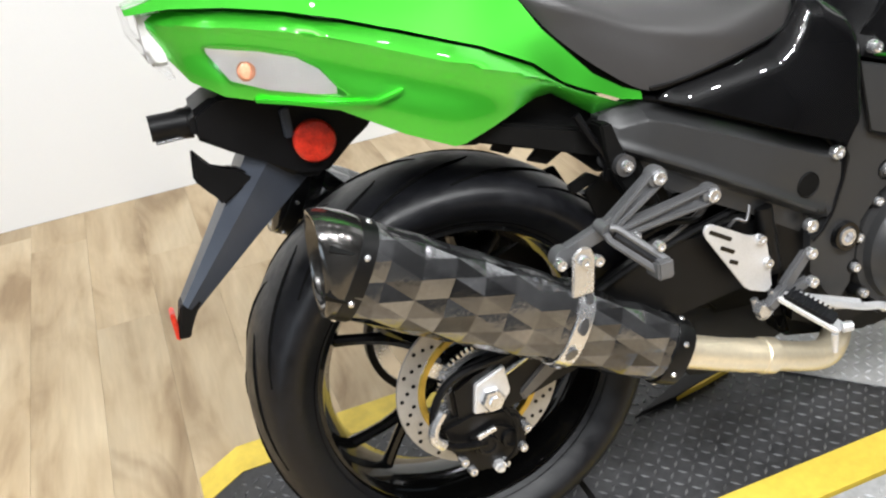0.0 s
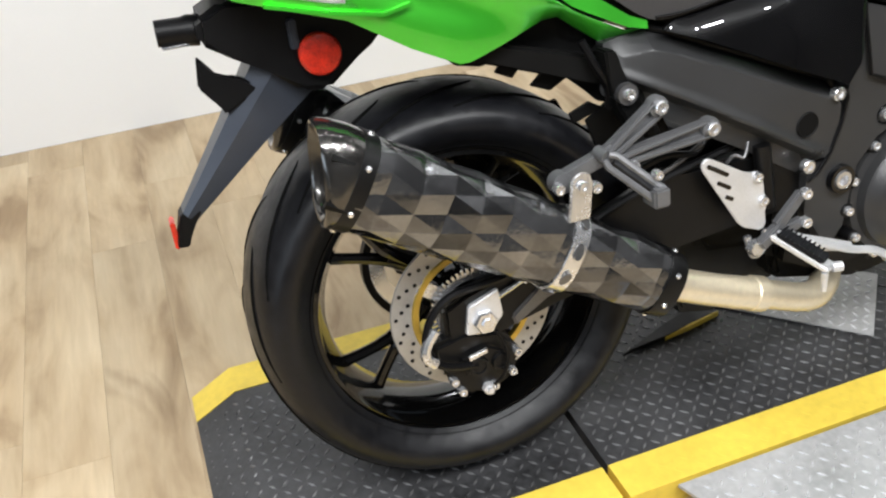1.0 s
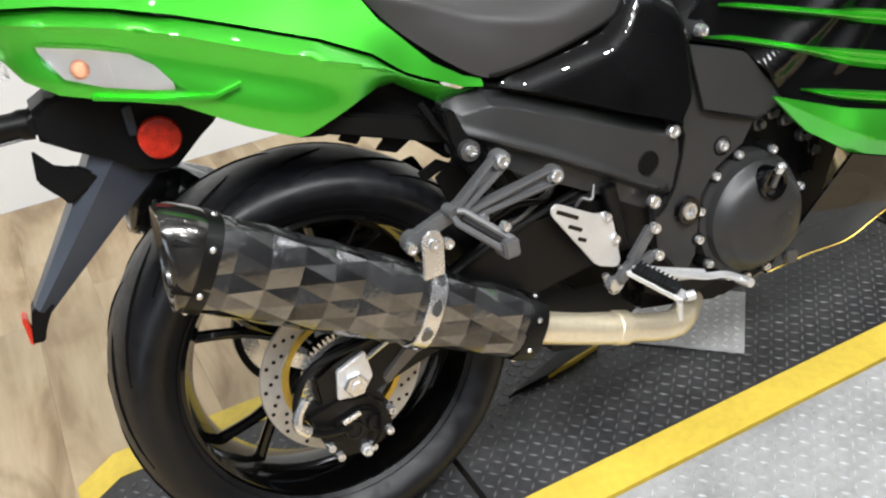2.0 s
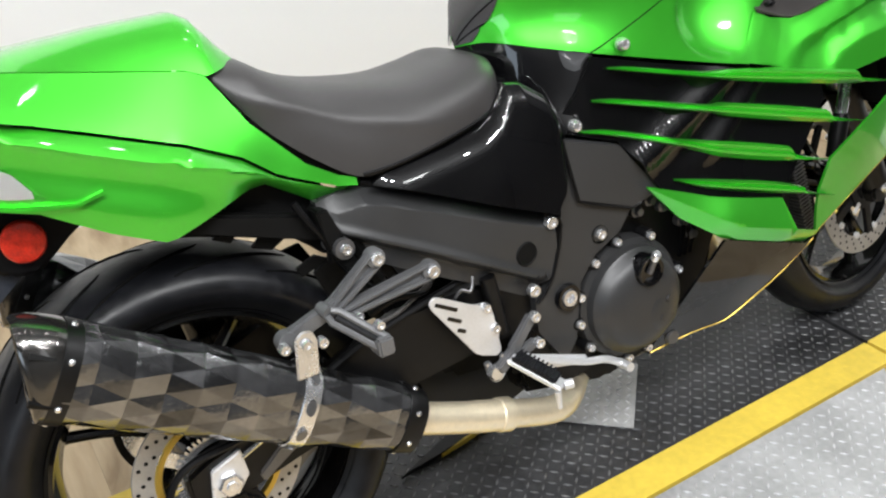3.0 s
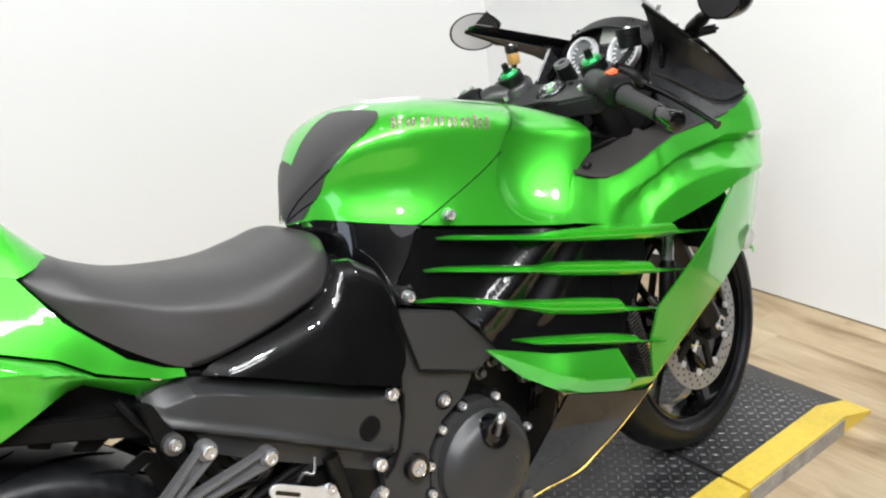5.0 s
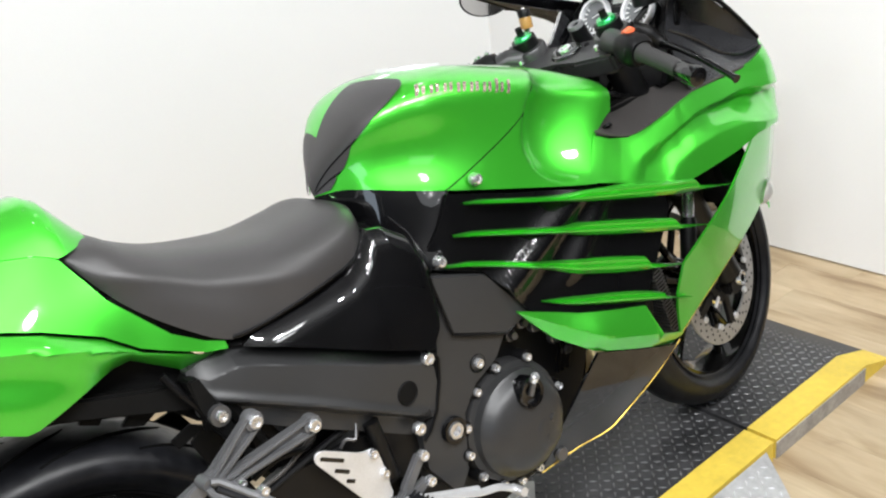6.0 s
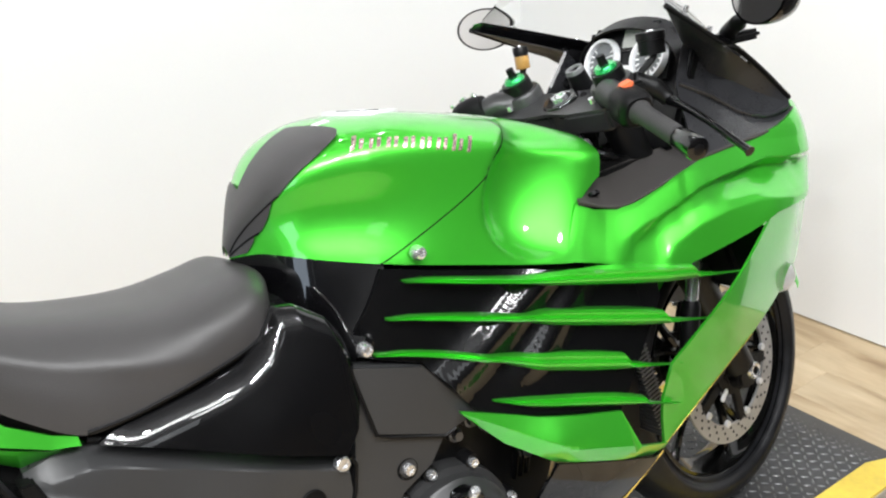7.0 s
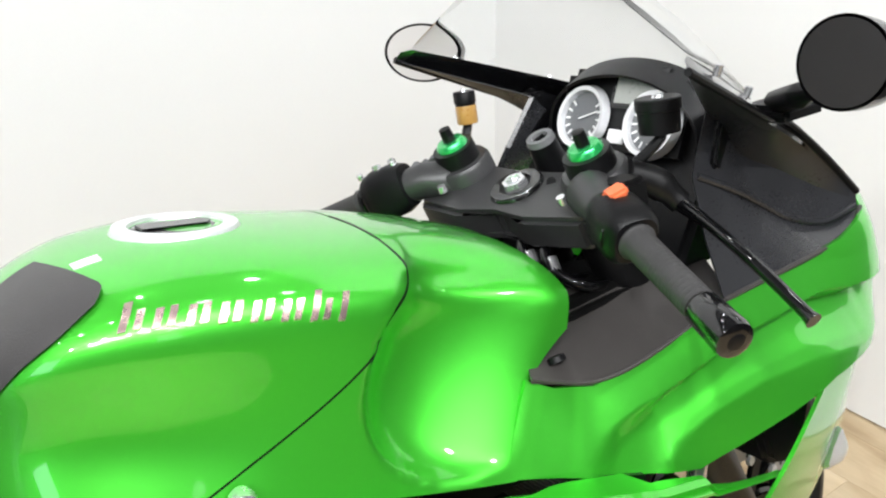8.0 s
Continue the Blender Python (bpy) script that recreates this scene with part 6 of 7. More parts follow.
for k in range(40):
    box_into(bm, (-0.017, -0.172, -0.185 + 0.0078 * k), (0.014, 0.172, -0.1825 + 0.0078 * k), 0, pose(1.135, 0, 0.50, 0, -14, 0))
tagged(part("radiator_fin", bm, DARKSTEEL, rad), kind="stuff")
bm = bmesh.new()
prism_into(bm, [(1.34, 0.70), (1.42, 0.70), (1.47, 0.60), (1.44, 0.50), (1.38, 0.52), (1.35, 0.60)], -0.19, 0.19, 0.01)
bm2 = bmesh.new()
prism_into(bm2, [(1.15, 0.56), (1.24, 0.585), (1.37, 0.70), (1.16, 0.71)], -0.08, 0.08, 0.01)
part("headstock_shield", bm2, PLASTIC, bike, "black shield behind the fork")
part("radiator_guard", made(prism_into, [(1.05, 0.27), (1.13, 0.29), (1.15, 0.46), (1.08, 0.46)], -0.16, 0.16, 0.01), PLASTIC, bike, "black radiator lower guard")
part("front_liner", made(prism_into, [(1.06, 0.19), (1.155, 0.22), (1.155, 0.40), (1.18, 0.47), (1.245, 0.565), (1.12, 0.58)], -0.11, 0.11, 0.008), PLASTIC, bike, "black liner behind the front wheel")
steel_tube = part("side_tube", made(tube_into, [(1.330, -0.14, 0.64), (1.300, -0.14, 0.50)], 0.012, 16), STEEL, bike, "bright steel tube inside the fairing opening")
part("tube_boot", made(tube_into, [(1.303, -0.14, 0.515), (1.301, -0.14, 0.505), (1.285, -0.14, 0.43)], [0.013, 0.017, 0.017], 16), PLASTIC, steel_tube)
part("inner_duct", bm, PLASTIC, bike, "black inner duct behind the fairing opening")

# cockpit: inner panels, dash, windscreen, mirrors, clip-on bars
rows = []
for x, w0, w1, z0, z1 in ((1.037, 0.178, 0.09, 0.764, 0.80), (1.10, 0.193, 0.10, 0.742, 0.80), (1.156, 0.214, 0.12, 0.755, 0.79), (1.274, 0.223, 0.13, 0.786, 0.80)):
    rows.append([Vector((x, -w0, z0)), Vector((x + 0.03, -(w0 + w1) / 2, z0 + 0.4 * (z1 - z0))), Vector((x + 0.06, -w1, z1))])
for side in (-1, 1):
    bm = bmesh.new()
    shell_into(bm, [[Vector((p.x, -side * p.y, p.z)) for p in r] for r in rows], lambda p: p - Vector((0, 0, 0.004)))
    well = part("cockpit_panel", bm, GREYPLASTIC, bike, "grey plastic cockpit side panel")
    bm = bmesh.new()
    tube_into(bm, bend([(r[0].x, -side * r[0].y * 1.004, r[0].z + 0.001) for r in rows]), 0.0022, 6)
    part("edge_lip", bm, GREYPLASTIC, well)
    bm = bmesh.new()
    turn_into(bm, [(0.0, 0.002), (0.006, 0.003), (0.009, 0.002), (0.010, -0.004)], pose(1.078, side * 0.168, 0.768, 60 * -side), 16)
    part("clip", bm, PLASTIC, well, "black push clip")
for side in (-1, 1):
    outer = bend([(1.262, 0.223, 0.784), (1.34, 0.226, 0.789), (1.40, 0.225, 0.790), (1.45, 0.222, 0.792), (1.50, 0.216, 0.800), (1.526, 0.208, 0.815)], 4)
    crease = bend([(1.295, 0.158, 0.900), (1.345, 0.172, 0.875), (1.375, 0.178, 0.858), (1.405, 0.193, 0.829), (1.46, 0.203, 0.812), (1.522, 0.207, 0.818)], 4)
    recess = bend([(1.335, 0.146, 0.962), (1.36, 0.150, 0.935), (1.375, 0.158, 0.905), (1.42, 0.172, 0.880), (1.47, 0.188, 0.850), (1.523, 0.205, 0.824)], 4)
    brow = bend([(1.193, 0.245, 1.029), (1.268, 0.230, 0.993), (1.348, 0.213, 0.955), (1.401, 0.200, 0.938), (1.468, 0.201, 0.886), (1.528, 0.202, 0.832)], 4)
    rows = []
    for a, b2, c, d in zip(outer, crease, recess, brow):
        line = [a, a.lerp(b2, 0.5) + Vector((0, -0.004, -0.002)), b2, b2.lerp(c, 0.12), c, d.lerp(c, 0.25), d]
        rows.append([Vector((q.x, side * q.y, q.z)) for q in line])
    bm = bmesh.new()
    shell_into(bm, rows, lambda p: p + Vector((0.003, -side * 0.004, -0.003)))
    dash_side = part("dash_side_panel", bm, DASHPLASTIC, bike, "black plastic inner fairing panel", angle=16)
    bm = bmesh.new()
    tube_into(bm, [Vector((q.x, side * q.y, q.z)) for q in brow], 0.0045, 8)
    part("brow_trim", bm, PLASTIC, dash_side, "black edge trim")
    ledge = bend([(1.30, 0.160, 0.898), (1.345, 0.176, 0.873), (1.385, 0.186, 0.846), (1.41, 0.194, 0.829), (1.46, 0.204, 0.813), (1.515, 0.208, 0.818)], 4)
    part("panel_ledge", made(tube_into, [Vector((q.x, side * q.y, q.z)) for q in ledge], 0.0042, 8), DASHPLASTIC, dash_side)
    bm = bmesh.new()
    tube_into(bm, [Vector((q.x, side * q.y, q.z)) for q in outer], 0.003, 8)
    part("panel_trim", bm, GREYPLASTIC, dash_side)
    bm = bmesh.new()
    prism_into(bm, [(-0.020, -0.034), (0.016, -0.040), (0.024, -0.026), (0.026, 0.030), (0.018, 0.040), (-0.014, 0.036), (-0.022, 0.026)], -0.004, 0.004, 0.003, pose(1.352, side * 0.152, 0.925, 0, 30, side * -20))
    part("pocket_lid", bm, GLOSS, dash_side, "small black pocket lid")
bm = bmesh.new()
prism_into(bm, [(1.27, 0.79), (1.36, 0.79), (1.42, 0.92), (1.385, 0.945), (1.33, 0.885)], -0.150, 0.150, 0.008)
part("dash_shroud", bm, PLASTIC, bike, "black shroud below the instruments")
bm = bmesh.new()
rows = []
for k in range(25):
    a = math.pi * k / 24
    y = 0.132 * math.cos(a)
    zt = 0.915 + 0.090 * math.sin(a) ** 0.75
    rows.append([Vector((1.345, y * 0.95, zt - 0.012)), Vector((1.385, y * 1.03, zt + 0.002)), Vector((1.46, y * 0.9, zt - 0.03))])
shell_into(bm, rows, lambda p: p + (Vector((1.38, 0, 0.90)) - p).normalized() * 0.004)
hood = part("dash_hood", bm, PLASTIC, bike, "black instrument hood")
dash_m = pose(1.352, 0.0, 0.942, 0, 0, 0) @ pose(0, 0, 0, 0, 24, 0)
bm = bmesh.new()
box_into(bm, (0, -0.115, -0.055), (0.05, 0.115, 0.058), 0.012, dash_m)
dash = part("dash_body", bm, PLASTIC, bike, "black instrument cluster")
for y in (0.055, -0.06):
    fm = dash_m @ pose(-0.003, y, -0.008, 0, 0, 90)
    bm = bmesh.new()
    turn_into(bm, [(0.033, 0.0), (0.034, 0.010), (0.039, 0.011), (0.042, 0.0)], fm, 48)
    part("dial_ring", bm, ALU, dash, "bright ring round a dial")
    bm = bmesh.new()
    turn_into(bm, [(0.0, 0.0025), (0.033, 0.0025)], fm, 40)
    part("dial_face", bm, DIALFACE, dash, "grey instrument dial")
    for k in range(13):
        a = -40 + 260 * k / 12
        part("dial_mark", made(box_into, (0.023, 0.003, -0.0012), (0.031, 0.004, 0.0012), 0, fm @ pose(0, 0, 0, 0, a, 0)), WHITEPRINT, dash)
    part("needle", made(box_into, (-0.006, 0.005, -0.0008), (0.026, 0.006, 0.0008), 0, fm @ pose(0, 0, 0, 0, 200, 0)), WHITEPRINT, dash)
part("lcd_panel", made(box_into, (-0.006, -0.062, 0.012), (0.002, 0.012, 0.056), 0.002, dash_m), LCD, dash, "grey display panel")
part("lcd_bezel", made(box_into, (-0.005, -0.068, 0.008), (0.002, 0.018, 0.060), 0.002, dash_m), GLOSS, dash)
part("warning_panel", made(box_into, (-0.004, -0.016, -0.035), (0.002, 0.010, -0.018), 0.001, dash_m), WHITEPRINT, dash)

# windscreen: a clear bubble above a black lower band
def screen_at(u, v):
    """u from one side to the other (-1 to 1), v from the lower edge up."""
    a = abs(u)
    low = Vector((smooth_chain([(0, 1.525), (0.35, 1.495), (0.7, 1.425), (0.85, 1.325), (1, 1.212)], a), smooth_chain([(0, 0.0), (0.35, 0.075), (0.7, 0.132), (0.85, 0.180), (1, 0.228)], a), smooth_chain([(0, 0.902), (0.35, 0.918), (0.7, 0.962), (0.85, 1.003), (1, 1.043)], a)))
    top = Vector((1.205 + 0.02 * a, 0.078 * math.sin(a * math.pi / 2), 1.150 - 0.02 * a * a))
    p = low.lerp(top, v) + Vector((0.5, 0, 1)) * 0.035 * math.sin(math.pi * v) * (1 - a * a)
    return Vector((p.x, math.copysign(p.y, u), p.z))


bm = bmesh.new()
shell_into(bm, [[screen_at(u, v) for v in np.linspace(0.0, 1, 18)] for u in np.linspace(-1, 1, 41)], lambda p: p + Vector((0.001, 0, -0.002)))
screen = part("windscreen", bm, SCREEN, bike, "clear bubble windscreen", angle=60)
screen.visible_shadow = False
for side in (-1, 1):
    high = bend([(1.212, 0.228, 1.040), (1.315, 0.182, 1.002), (1.425, 0.130, 0.958), (1.49, 0.11, 0.918), (1.525, 0.0, 0.897)], 5)
    low = bend([(1.193, 0.245, 1.029), (1.268, 0.230, 0.993), (1.348, 0.213, 0.955), (1.46, 0.18, 0.893), (1.528, 0.0, 0.86)], 5)
    bm = bmesh.new()
    shell_into(bm, [[Vector((p.x, side * p.y, p.z)), Vector(((p.x + q.x) / 2 - 0.004, side * (p.y + q.y) / 2, (p.z + q.z) / 2 + 0.004)), Vector((q.x, side * q.y, q.z))] for p, q in zip(high, low)], lambda p: p + Vector((0.002, 0, -0.006)))
    band = part("screen_band", bm, GLOSS, bike, "black band along the foot of the screen")
    for f in (3, 8):
        q = Vector((high[f].x, side * (high[f].y + 0.012), high[f].z - 0.004))
        bm = bmesh.new()
        tube_into(bm, [q + Vector((0.0, -side * 0.001, -0.004)), q + Vector((0.002, side * 0.002, 0.007))], [0.004, 0.0045], 10)
        part("screen_screw", bm, STEEL, band)


def mirror(side):
    c = Vector((1.302, side * 0.33, 1.022))
    m = Matrix.Translation(c) @ pose(0, 0, 0, 0, 6 if side < 0 else 0, 9.5 if side < 0 else 17)
    bm = bmesh.new()
    rings = []
    for f in np.linspace(0, 1, 12):
        r = (1 - f**2.2) ** 0.5
        rings.append([m @ Vector((-0.012 + 0.065 * f, (0.042 if side < 0 else 0.072) * r * math.cos(a) + side * 0.018 * f, 0.042 * r * math.sin(a) - 0.006 * f)) for a in (2 * math.pi * k / 36 for k in range(36))])
    grid_into(bm, rings, loop_v=True)
    shell = part("mirror", bm, GLOSS, bike, "gloss black mirror housing")
    bm = bmesh.new()
    face = [bm.verts.new(m @ Vector((-0.0125, (0.039 if side < 0 else 0.066) * math.cos(a), 0.039 * math.sin(a)))) for a in (2 * math.pi * k / 36 for k in range(36))]
    bm.faces.new(face)
    part("mirror_glass", bm, MIRROR, shell, "mirror glass")
    part("mirror_arm", made(tube_into, bend([c + Vector((0.02, -side * 0.03, -0.03)), (1.33, side * 0.265, 0.985), (1.38, side * 0.20, 0.965)]), [0.008] * 6 + [0.013] * 7, 10), PLASTIC, shell, "black mirror arm")
    part("mirror_foot", made(box_into, (1.355, side * 0.2 - 0.03, 0.948), (1.43, side * 0.2 + 0.03, 0.965), 0.006), PLASTIC, shell)


mirror(-1)
mirror(1)

# top clamp, stem nut, fork caps, ignition
bm = bmesh.new()
prism_into(bm, [(-0.045, -0.13), (-0.055, -0.05), (-0.035, 0.0), (-0.055, 0.05), (-0.045, 0.13), (0.02, 0.14), (0.05, 0.10), (0.03, 0.04), (0.04, 0.0), (0.03, -0.04), (0.05, -0.10), (0.02, -0.14)], -0.010, 0.030, 0.006, steer @ pose(1.185, 0, 0.882, 0, 0, 0) @ pose(0, 0, 0, 0, -20, 0) @ pose(0, 0, 0, -90))
clamp = part("top_clamp", bm, COVER, bike, "satin black fork top clamp")
bm = bmesh.new()
turn_into(bm, [(0.0, 0.004), (0.008, 0.004), (0.010, 0.010), (0.0145, 0.010), (0.016, 0.0)], steer @ pose(1.182, 0, 0.893, 0, -22, 0) @ pose(0, 0, 0, 90), 6)
part("stem_nut", bm, STEEL, clamp, "bright steering stem nut")
part("stem_washer", made(turn_into, [(0.020, 0.004), (0.030, 0.004), (0.033, 0.0), (0.033, -0.006)], steer @ pose(1.182, 0, 0.893, 0, -22, 0) @ pose(0, 0, 0, 90), 32), GLOSS, clamp)
for d, r in ((0.045, 0.036), (0.062, 0.040), (0.080, 0.036)):
    q = Vector((1.182, 0, 0.885)).lerp(Vector((1.25, 0, 0.70)), d / 0.197)
    part("bearing_ring", made(turn_into, [(r - 0.004, -0.007), (r, -0.005), (r, 0.005), (r - 0.004, 0.007)], steer @ Matrix.Translation(q) @ pose(0, 0, 0, 0, -20, 0) @ pose(0, 0, 0, 90), 32), BLACKMETAL, clamp)
for side in (-1, 1):
    base = steer @ pose(1.195, side * 0.105, 0.914, 0, -22, 0)
    part("fork_cap", made(turn_into, [(0.0, 0.026), (0.026, 0.024), (0.0275, 0.0), (0.0275, -0.03)], base @ pose(0, 0, 0, 90), 24), BLACKMETAL, clamp)
    part("cap_nut", made(turn_into, [(0.0, 0.026), (0.010, 0.027), (0.0165, 0.026), (0.0195, 0.022), (0.021, 0.010)], base @ pose(0, 0, 0.006, 90), 24), LIME, clamp, "green anodised fork adjuster")
    part("adjuster", made(turn_into, [(0.0, 0.046), (0.007, 0.045), (0.0085, 0.02)], base @ pose(0, 0, 0.004, 90), 12), PLASTIC, clamp)
    part("fork_clamp", made(turn_into, [(0.0265, 0.004), (0.034, 0.003), (0.0375, -0.002), (0.0385, -0.040), (0.030, -0.044)], base @ pose(0, 0, 0, 90), 28), COVER, clamp, "black clamp round the fork tube")
    part("bar_clamp", made(tube_into, [steer @ Vector(q) for q in ((1.190, side * 0.108, 0.893), (1.155, side * 0.130, 0.900), (1.132, side * 0.172, 0.888))], [0.026, 0.023, 0.018], 16), COVER, clamp, "black handlebar clamp")
    for k in range(2):
        part("clamp_bolt", made(turn_into, [(0.0, 0.008), (0.005, 0.008), (0.006, 0.0)], base @ pose(-0.048, side * (0.02 - 0.03 * k), -0.008, 90), 10), STEEL, clamp)
bm = bmesh.new()
turn_into(bm, [(0.009, 0.014), (0.010, 0.018), (0.016, 0.018), (0.0175, 0.011)], steer @ pose(1.236, 0.0, 0.925, 0, -24, 0) @ pose(0, 0, 0, 90), 32)
part("ignition_ring", bm, CAST, clamp, "bright ignition lock ring")
bm = bmesh.new()
turn_into(bm, [(0.0, 0.011), (0.010, 0.011), (0.0172, 0.010), (0.018, -0.006), (0.024, -0.05)], steer @ pose(1.236, 0.0, 0.925, 0, -24, 0) @ pose(0, 0, 0, 90), 32)
box_into(bm, (-0.006, -0.002, 0.010), (0.006, 0.002, 0.018), 0.001, steer @ pose(1.236, 0.0, 0.925, 0, -24, 0))
part("ignition_lock", bm, PLASTIC, clamp, "black ignition lock and key")


def clip_on(side):
    """Handlebar with grip, switch box, lever and fluid reservoir."""
    root, end = Vector((1.155, side * 0.125, 0.905)), Vector((1.045, side * 0.366, 0.820))
    way = (end - root).normalized()
    if side < 0:
        root = root + way * 0.010
    bar = part("handlebar", made(tube_into, [steer @ root, steer @ (root + way * 0.25)], 0.011, 14), BLACKMETAL, bike, "black clip-on handlebar")
    part("grip", made(tube_into, [steer @ (root + way * d) for d in (0.095, 0.10, 0.105, 0.16, 0.20, 0.205)], [0.018, 0.0190, 0.0158, 0.0152, 0.0152, 0.0145], 24), GRIP, bar, "black rubber grip")
    for k in range(16):
        bm = bmesh.new()
        turn_into(bm, [(0.0150, -0.0018), (0.01545, -0.001), (0.01545, 0.001), (0.0150, 0.0018)], steer @ Matrix.Translation(root + way * (0.110 + 0.006 * k)) @ way.to_track_quat("Y", "Z").to_matrix().to_4x4(), 24)
        part("grip_rib", bm, GRIP, bar)
    part("bar_end", made(tube_into, [steer @ (root + way * d) for d in (0.206, 0.209, 0.250, 0.255, 0.257)], [0.014, 0.0165, 0.0180, 0.0168, 0.013], 20), GLOSS, bar, "gloss black bar-end weight")
    part("end_bolt", made(tube_into, [steer @ (root + way * 0.2565), steer @ (root + way * 0.2578)], [0.009, 0.007], 14), PLASTIC, bar)
    local = steer @ Matrix.Translation(root + way * 0.07) @ way.to_track_quat("X", "Z").to_matrix().to_4x4()
    bm = bmesh.new()
    rings = []
    for d, h, w in ((-0.032, 0.018, 0.018), (-0.030, 0.024, 0.023), (-0.016, 0.029, 0.026), (0.010, 0.030, 0.027), (0.022, 0.027, 0.026), (0.028, 0.022, 0.022)):
        d, w, h = (d, w, h) if side < 0 else (d * 1.0 - 0.014, w * 1.0, h * 1.12)
        rings.append([local @ Vector((d, w * math.copysign(abs(math.cos(a)) ** 0.7, math.cos(a)), h * math.copysign(abs(math.sin(a)) ** 0.7, math.sin(a)))) for a in (2 * math.pi * k / 28 for k in range(28))])
    vs = grid_into(bm, rings, loop_v=True)
    bm.faces.new(vs[0])
    bm.faces.new(vs[-1])
    box = part("switch_box", bm, PLASTIC, bar, "black handlebar switch housing")
    part("housing_seam", made(turn_into, [(0.0262, -0.001), (0.0285, -0.001), (0.0285, 0.001), (0.0262, 0.001)], local @ pose(0.012, 0, 0, 0, 0, 90), 28), GLOSS, box)
    if side < 0:
        part("stop_switch", made(box_into, (-0.020, -0.010, 0.026), (-0.002, 0.012, 0.036), 0.003, local @ pose(-0.004, 0.010, 0.0, 22)), ORANGE, bar, "orange engine stop switch")
    else:
        for dx, dy in ((-0.016, -0.010), (0.010, -0.012), (-0.004, 0.008)):
            part("button", made(box_into, (dx - 0.016, dy - 0.004, 0.029), (dx - 0.008, dy + 0.004, 0.038), 0.001, local), STEEL, bar, "small switch button")
        for dx, dz in ((-0.022, 0.012), (0.004, 0.014), (-0.010, -0.010), (0.014, -0.012)):
            part("switch", made(box_into, (dx - 0.017, -0.036, dz - 0.005), (dx - 0.003, -0.022, dz + 0.005), 0.0015, local), PLASTIC, bar, "black switch on the handlebar housing")
            part("switch_mark", made(box_into, (dx - 0.013, -0.0370, dz - 0.0015), (dx - 0.007, -0.0355, dz + 0.0015), 0, local), WHITEPRINT, bar)
        for dx, r in ((-0.048, 0.007), (-0.062, 0.005), (-0.075, 0.006)):
            part("clamp_screw", made(tube_into, [local @ Vector((dx, -0.020, 0.012)), local @ Vector((dx, -0.030, 0.015))], r, 10), CAST, bar)
        for dx, dy, dz in ((-0.034, -0.022, 0.018), (-0.002, -0.026, 0.016), (-0.036, 0.004, 0.029), (0.010, 0.010, 0.030)):
            part("housing_screw", made(tube_into, [local @ Vector((dx, dy, dz)), local @ Vector((dx, dy * 1.25, dz * 1.18))], [0.0045, 0.0038], 10), STEEL, bar, "small bright screw")
        part("clutch_cable", made(tube_into, bend([local @ Vector((-0.02, -0.03, -0.01)), local @ Vector((-0.05, -0.04, -0.02)), local @ Vector((-0.09, -0.035, -0.03)), local @ Vector((-0.13, -0.03, -0.05)), local @ Vector((-0.15, -0.02, -0.09))]), 0.0045, 8), PLASTIC, bar, "black clutch cable")
        part("button_mark", made(box_into, (-0.02, -0.0235, -0.008), (0.012, -0.0225, 0.002), 0, local), WHITEPRINT, bar)
    if side < 0:
        lever = [steer.inverted() @ Vector(q) for q in ((1.262, -0.165, 0.880), (1.250, -0.215, 0.868), (1.240, -0.26, 0.852), (1.232, -0.305, 0.831), (1.224, -0.35, 0.808))]
    else:
        lever = [root + way * 0.03 + Vector((0.045, 0, -0.002)), root + way * 0.09 + Vector((0.066, 0, -0.004)), root + way * 0.15 + Vector((0.080, 0, -0.004)), root + way * 0.244 + Vector((0.125, 0.008, -0.012))]
    if side < 0:
        part("lever_mount", made(tube_into, bend([(1.222, -0.135, 0.915), (1.248, -0.150, 0.902), (1.264, -0.168, 0.879)], 4), [0.017] * 6 + [0.013] * 3, 12), BLACKMETAL, bar, "black lever mount")
    path = bend([steer @ q for q in lever], 5)
    part("hand_lever", made(tube_into, path, [0.009, 0.0085, 0.008, 0.0075, 0.007] + [0.0062] * (len(path) - 7) + [0.0066, 0.0085], 10), GLOSS, bar, "black hand lever")
    part("lever_perch", made(box_into, (-0.02, -0.02, -0.018), (0.03, 0.02, 0.016), 0.005, steer @ Matrix.Translation(root + way * 0.02 + Vector((0.028, 0, 0)))), BLACKMETAL, bar)
    pot = steer @ (pose(1.243, -0.158, 0.954) if side < 0 else pose(1.243, 0.135, 0.962))
    wide = 1.3 if side < 0 else 0.76
    high = 0.70 if side < 0 else 0.78
    pot = pot @ Matrix.Diagonal((wide, wide, high, 1))
    part("fluid_pot", made(turn_into, [(0.0, 0.040), (0.0175, 0.040), (0.0185, 0.038), (0.0185, 0.022), (0.017, 0.021), (0.0165, -0.012), (0.0, -0.014)], pot @ pose(0, 0, 0, 90), 24), PLASTIC, bar, "fluid reservoir with a black lid")
    if side > 0:
        part("fluid_window", made(turn_into, [(0.0172, 0.018), (0.0178, 0.016), (0.0178, -0.010), (0.017, -0.012)], pot @ pose(0, 0, 0, 90), 24), AMBER, bar, "amber brake fluid")
    part("pot_bracket", made(tube_into, bend([pot @ Vector((0, 0, -0.010)), pot @ Vector((-0.006, 0, -0.026)), steer @ Vector((1.200, side * 0.118, 0.893))], 4), 0.006, 8), BLACKMETAL, bar)
    part("pot_screw", made(turn_into, [(0.0, 0.044), (0.004, 0.044), (0.005, 0.040)], pot @ pose(0, 0, 0, 90), 10), STEEL, bar)


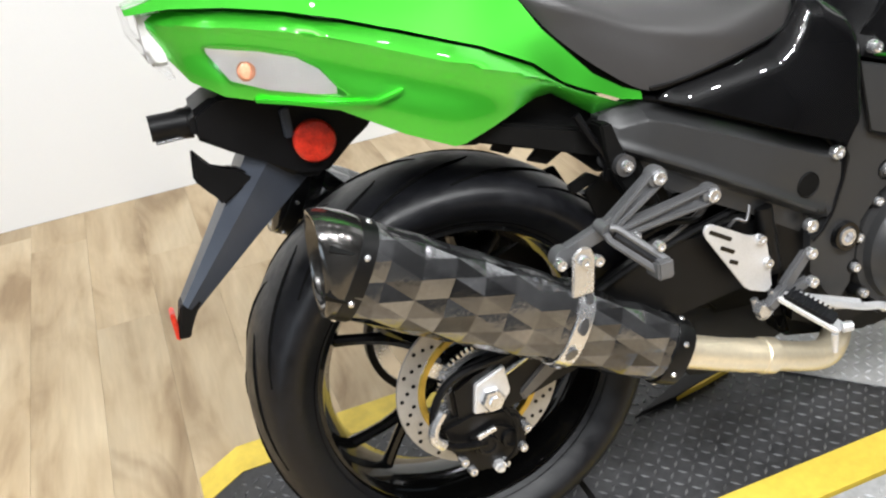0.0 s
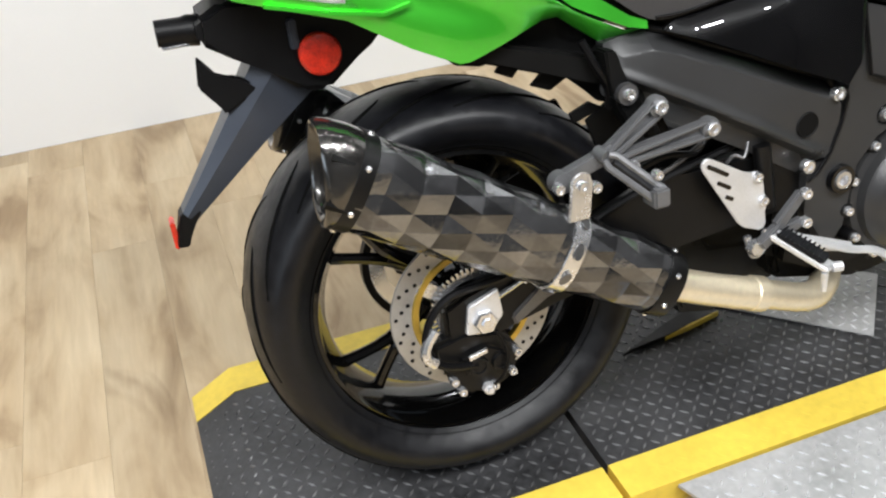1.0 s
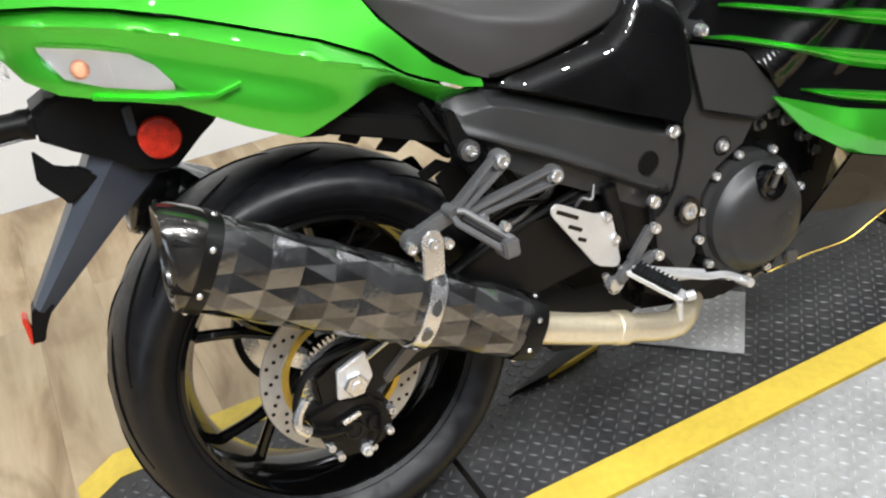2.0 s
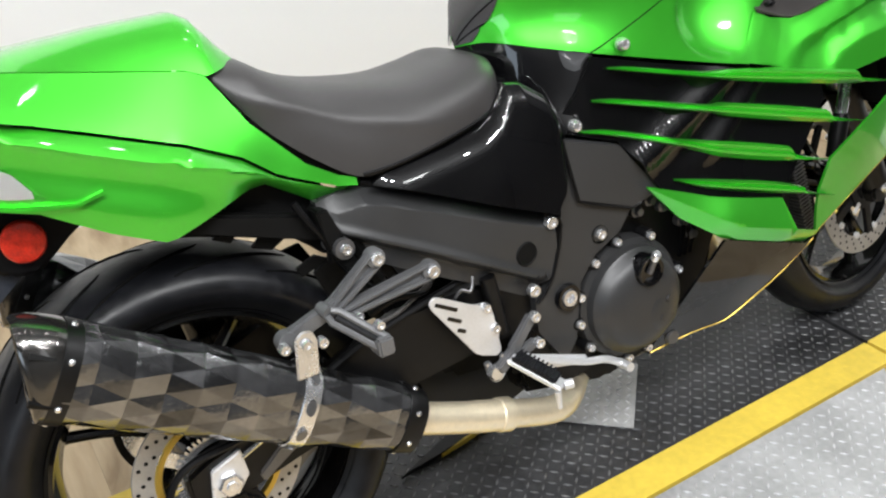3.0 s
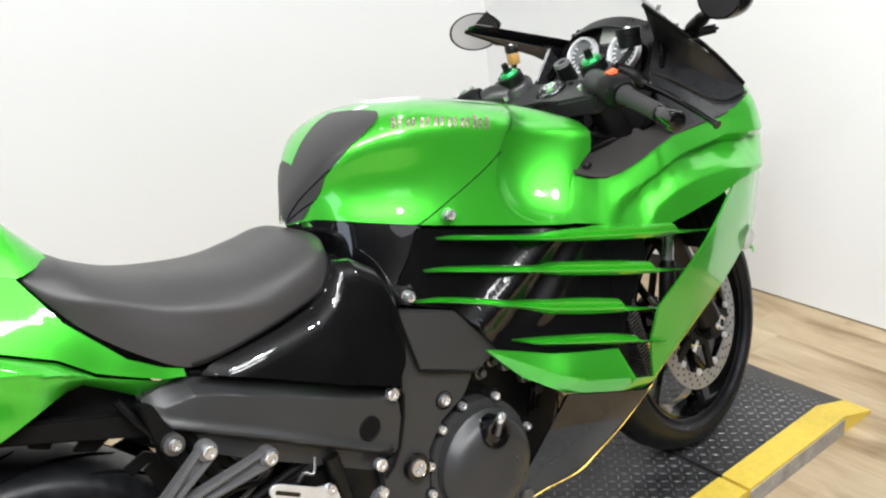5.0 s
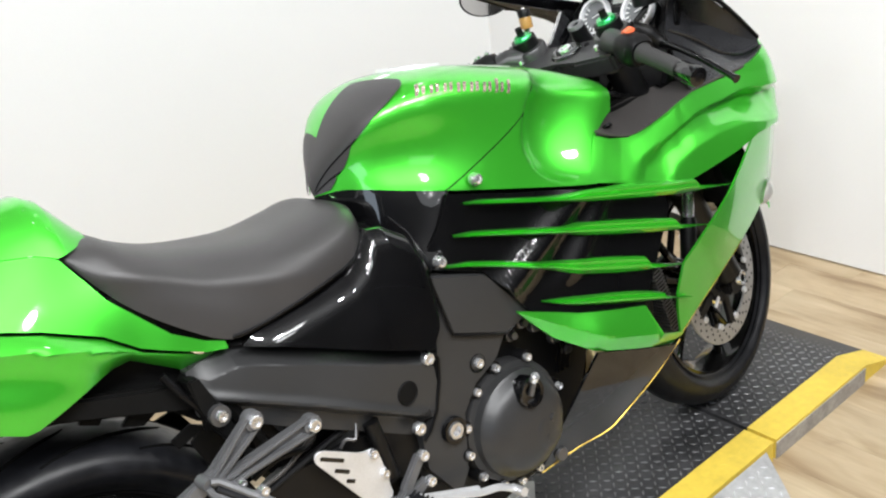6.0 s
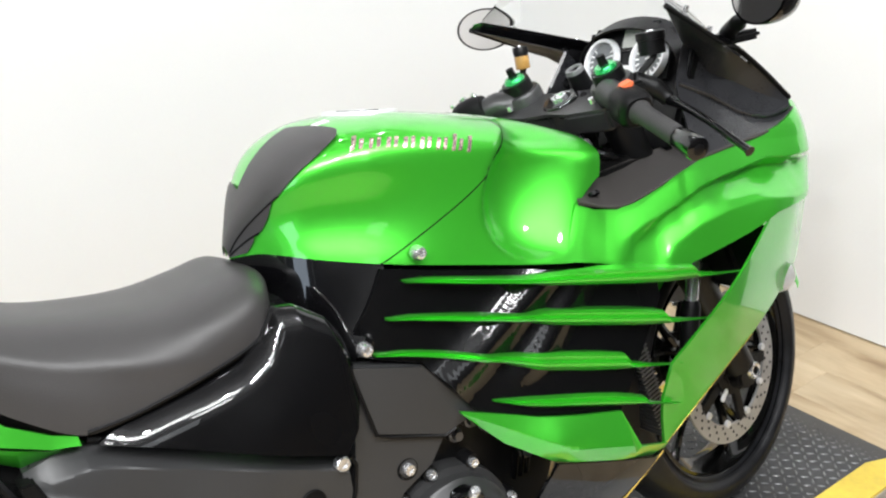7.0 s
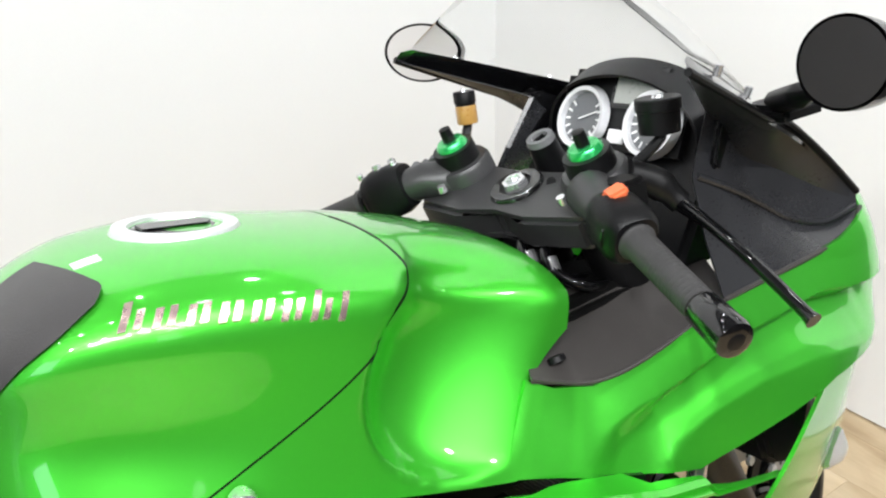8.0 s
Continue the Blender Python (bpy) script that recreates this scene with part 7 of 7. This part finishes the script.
clip_on(-1)
clip_on(1)
for k in range(4):
    bm = bmesh.new()
    tube_into(bm, bend([(1.20, -0.14 + 0.05 * k, 0.90), (1.25, -0.11 + 0.05 * k, 0.86), (1.24, -0.08 + 0.04 * k, 0.80), (1.15, -0.05 + 0.03 * k, 0.76)]), 0.006, 8)
    part("cable", bm, PLASTIC, bike, "black cable behind the clamp")
for k, (y0, y1) in enumerate(((-0.055, -0.120), (-0.020, -0.085), (0.045, 0.100))):
    hose = part("brake_line", made(tube_into, bend([(1.185, y0, 0.872), (1.165, y0 * 1.15, 0.846), (1.150, (y0 + y1) / 2, 0.822), (1.165, y1, 0.806), (1.215, y1 * 0.9, 0.790)]), 0.0065, 10), GLOSS, bike, "black rubber brake line")
    part("line_fitting", made(tube_into, [(1.156, (y0 + y1) / 2 + 0.008, 0.829), (1.151, (y0 + y1) / 2 - 0.004, 0.818)], 0.0082, 10), STEEL, hose, "bright line fitting")
part("stem", made(tube_into, [steer @ Vector((1.182, 0, 0.885)), steer @ Vector((1.25, 0, 0.70))], [0.032, 0.034], 20), BLACKMETAL, bike, "black steering head")
bm = bmesh.new()
prism_into(bm, [(1.07, 0.79), (1.25, 0.80), (1.30, 0.72), (1.15, 0.66), (1.02, 0.70)], -0.13, 0.13, 0.01)
part("cockpit_floor", bm, FENDER, bike)


# ---- floor planks, laid across the room ----
PLANK_W, PLANK_L = 0.152, 1.22
plank_mesh = {}


def plank(length):
    key = round(length, 3)
    if key not in plank_mesh:
        mesh = bpy.data.meshes.new("plank")
        bm = made(box_into, (0.0002, 0.0002, -0.004), (PLANK_W - 0.0002, key - 0.0002, 0.0), 0.0002)
        bm.to_mesh(mesh)
        bm.free()
        mesh.materials.append(WOOD)
        plank_mesh[key] = mesh
    return plank_mesh[key]


rng = random.Random(4)
PLANKS_FROM = -1.6
x = -1.95
while x < ROOM_X1 - 0.01:
    y = PLANKS_FROM
    first = round(0.2 + 0.1 * int(rng.random() * 9), 2)
    while y < ROOM_Y1 - 0.01:
        length = min(first or PLANK_L, ROOM_Y1 - y)
        first = 0
        ob = new("plank", plank(length))
        ob.location = (x, y, 0)
        ob.parent = floor
        y += length
    x += PLANK_W
bm = bmesh.new()
for x0, x1, y0, y1 in ((ROOM_X0, -1.95, ROOM_Y0, ROOM_Y1), (-1.95, ROOM_X1, ROOM_Y0, PLANKS_FROM)):
    for i in range(int((x1 - x0) / PLANK_W) + 1):
        box_into(bm, (x0 + i * PLANK_W + 0.0005, y0, -0.004), (min(x0 + (i + 1) * PLANK_W, x1) - 0.0005, y1, 0.0))
rest_ob = part("plank_field", bm, WOOD, floor)
tagged(rest_ob, kind="stuff")
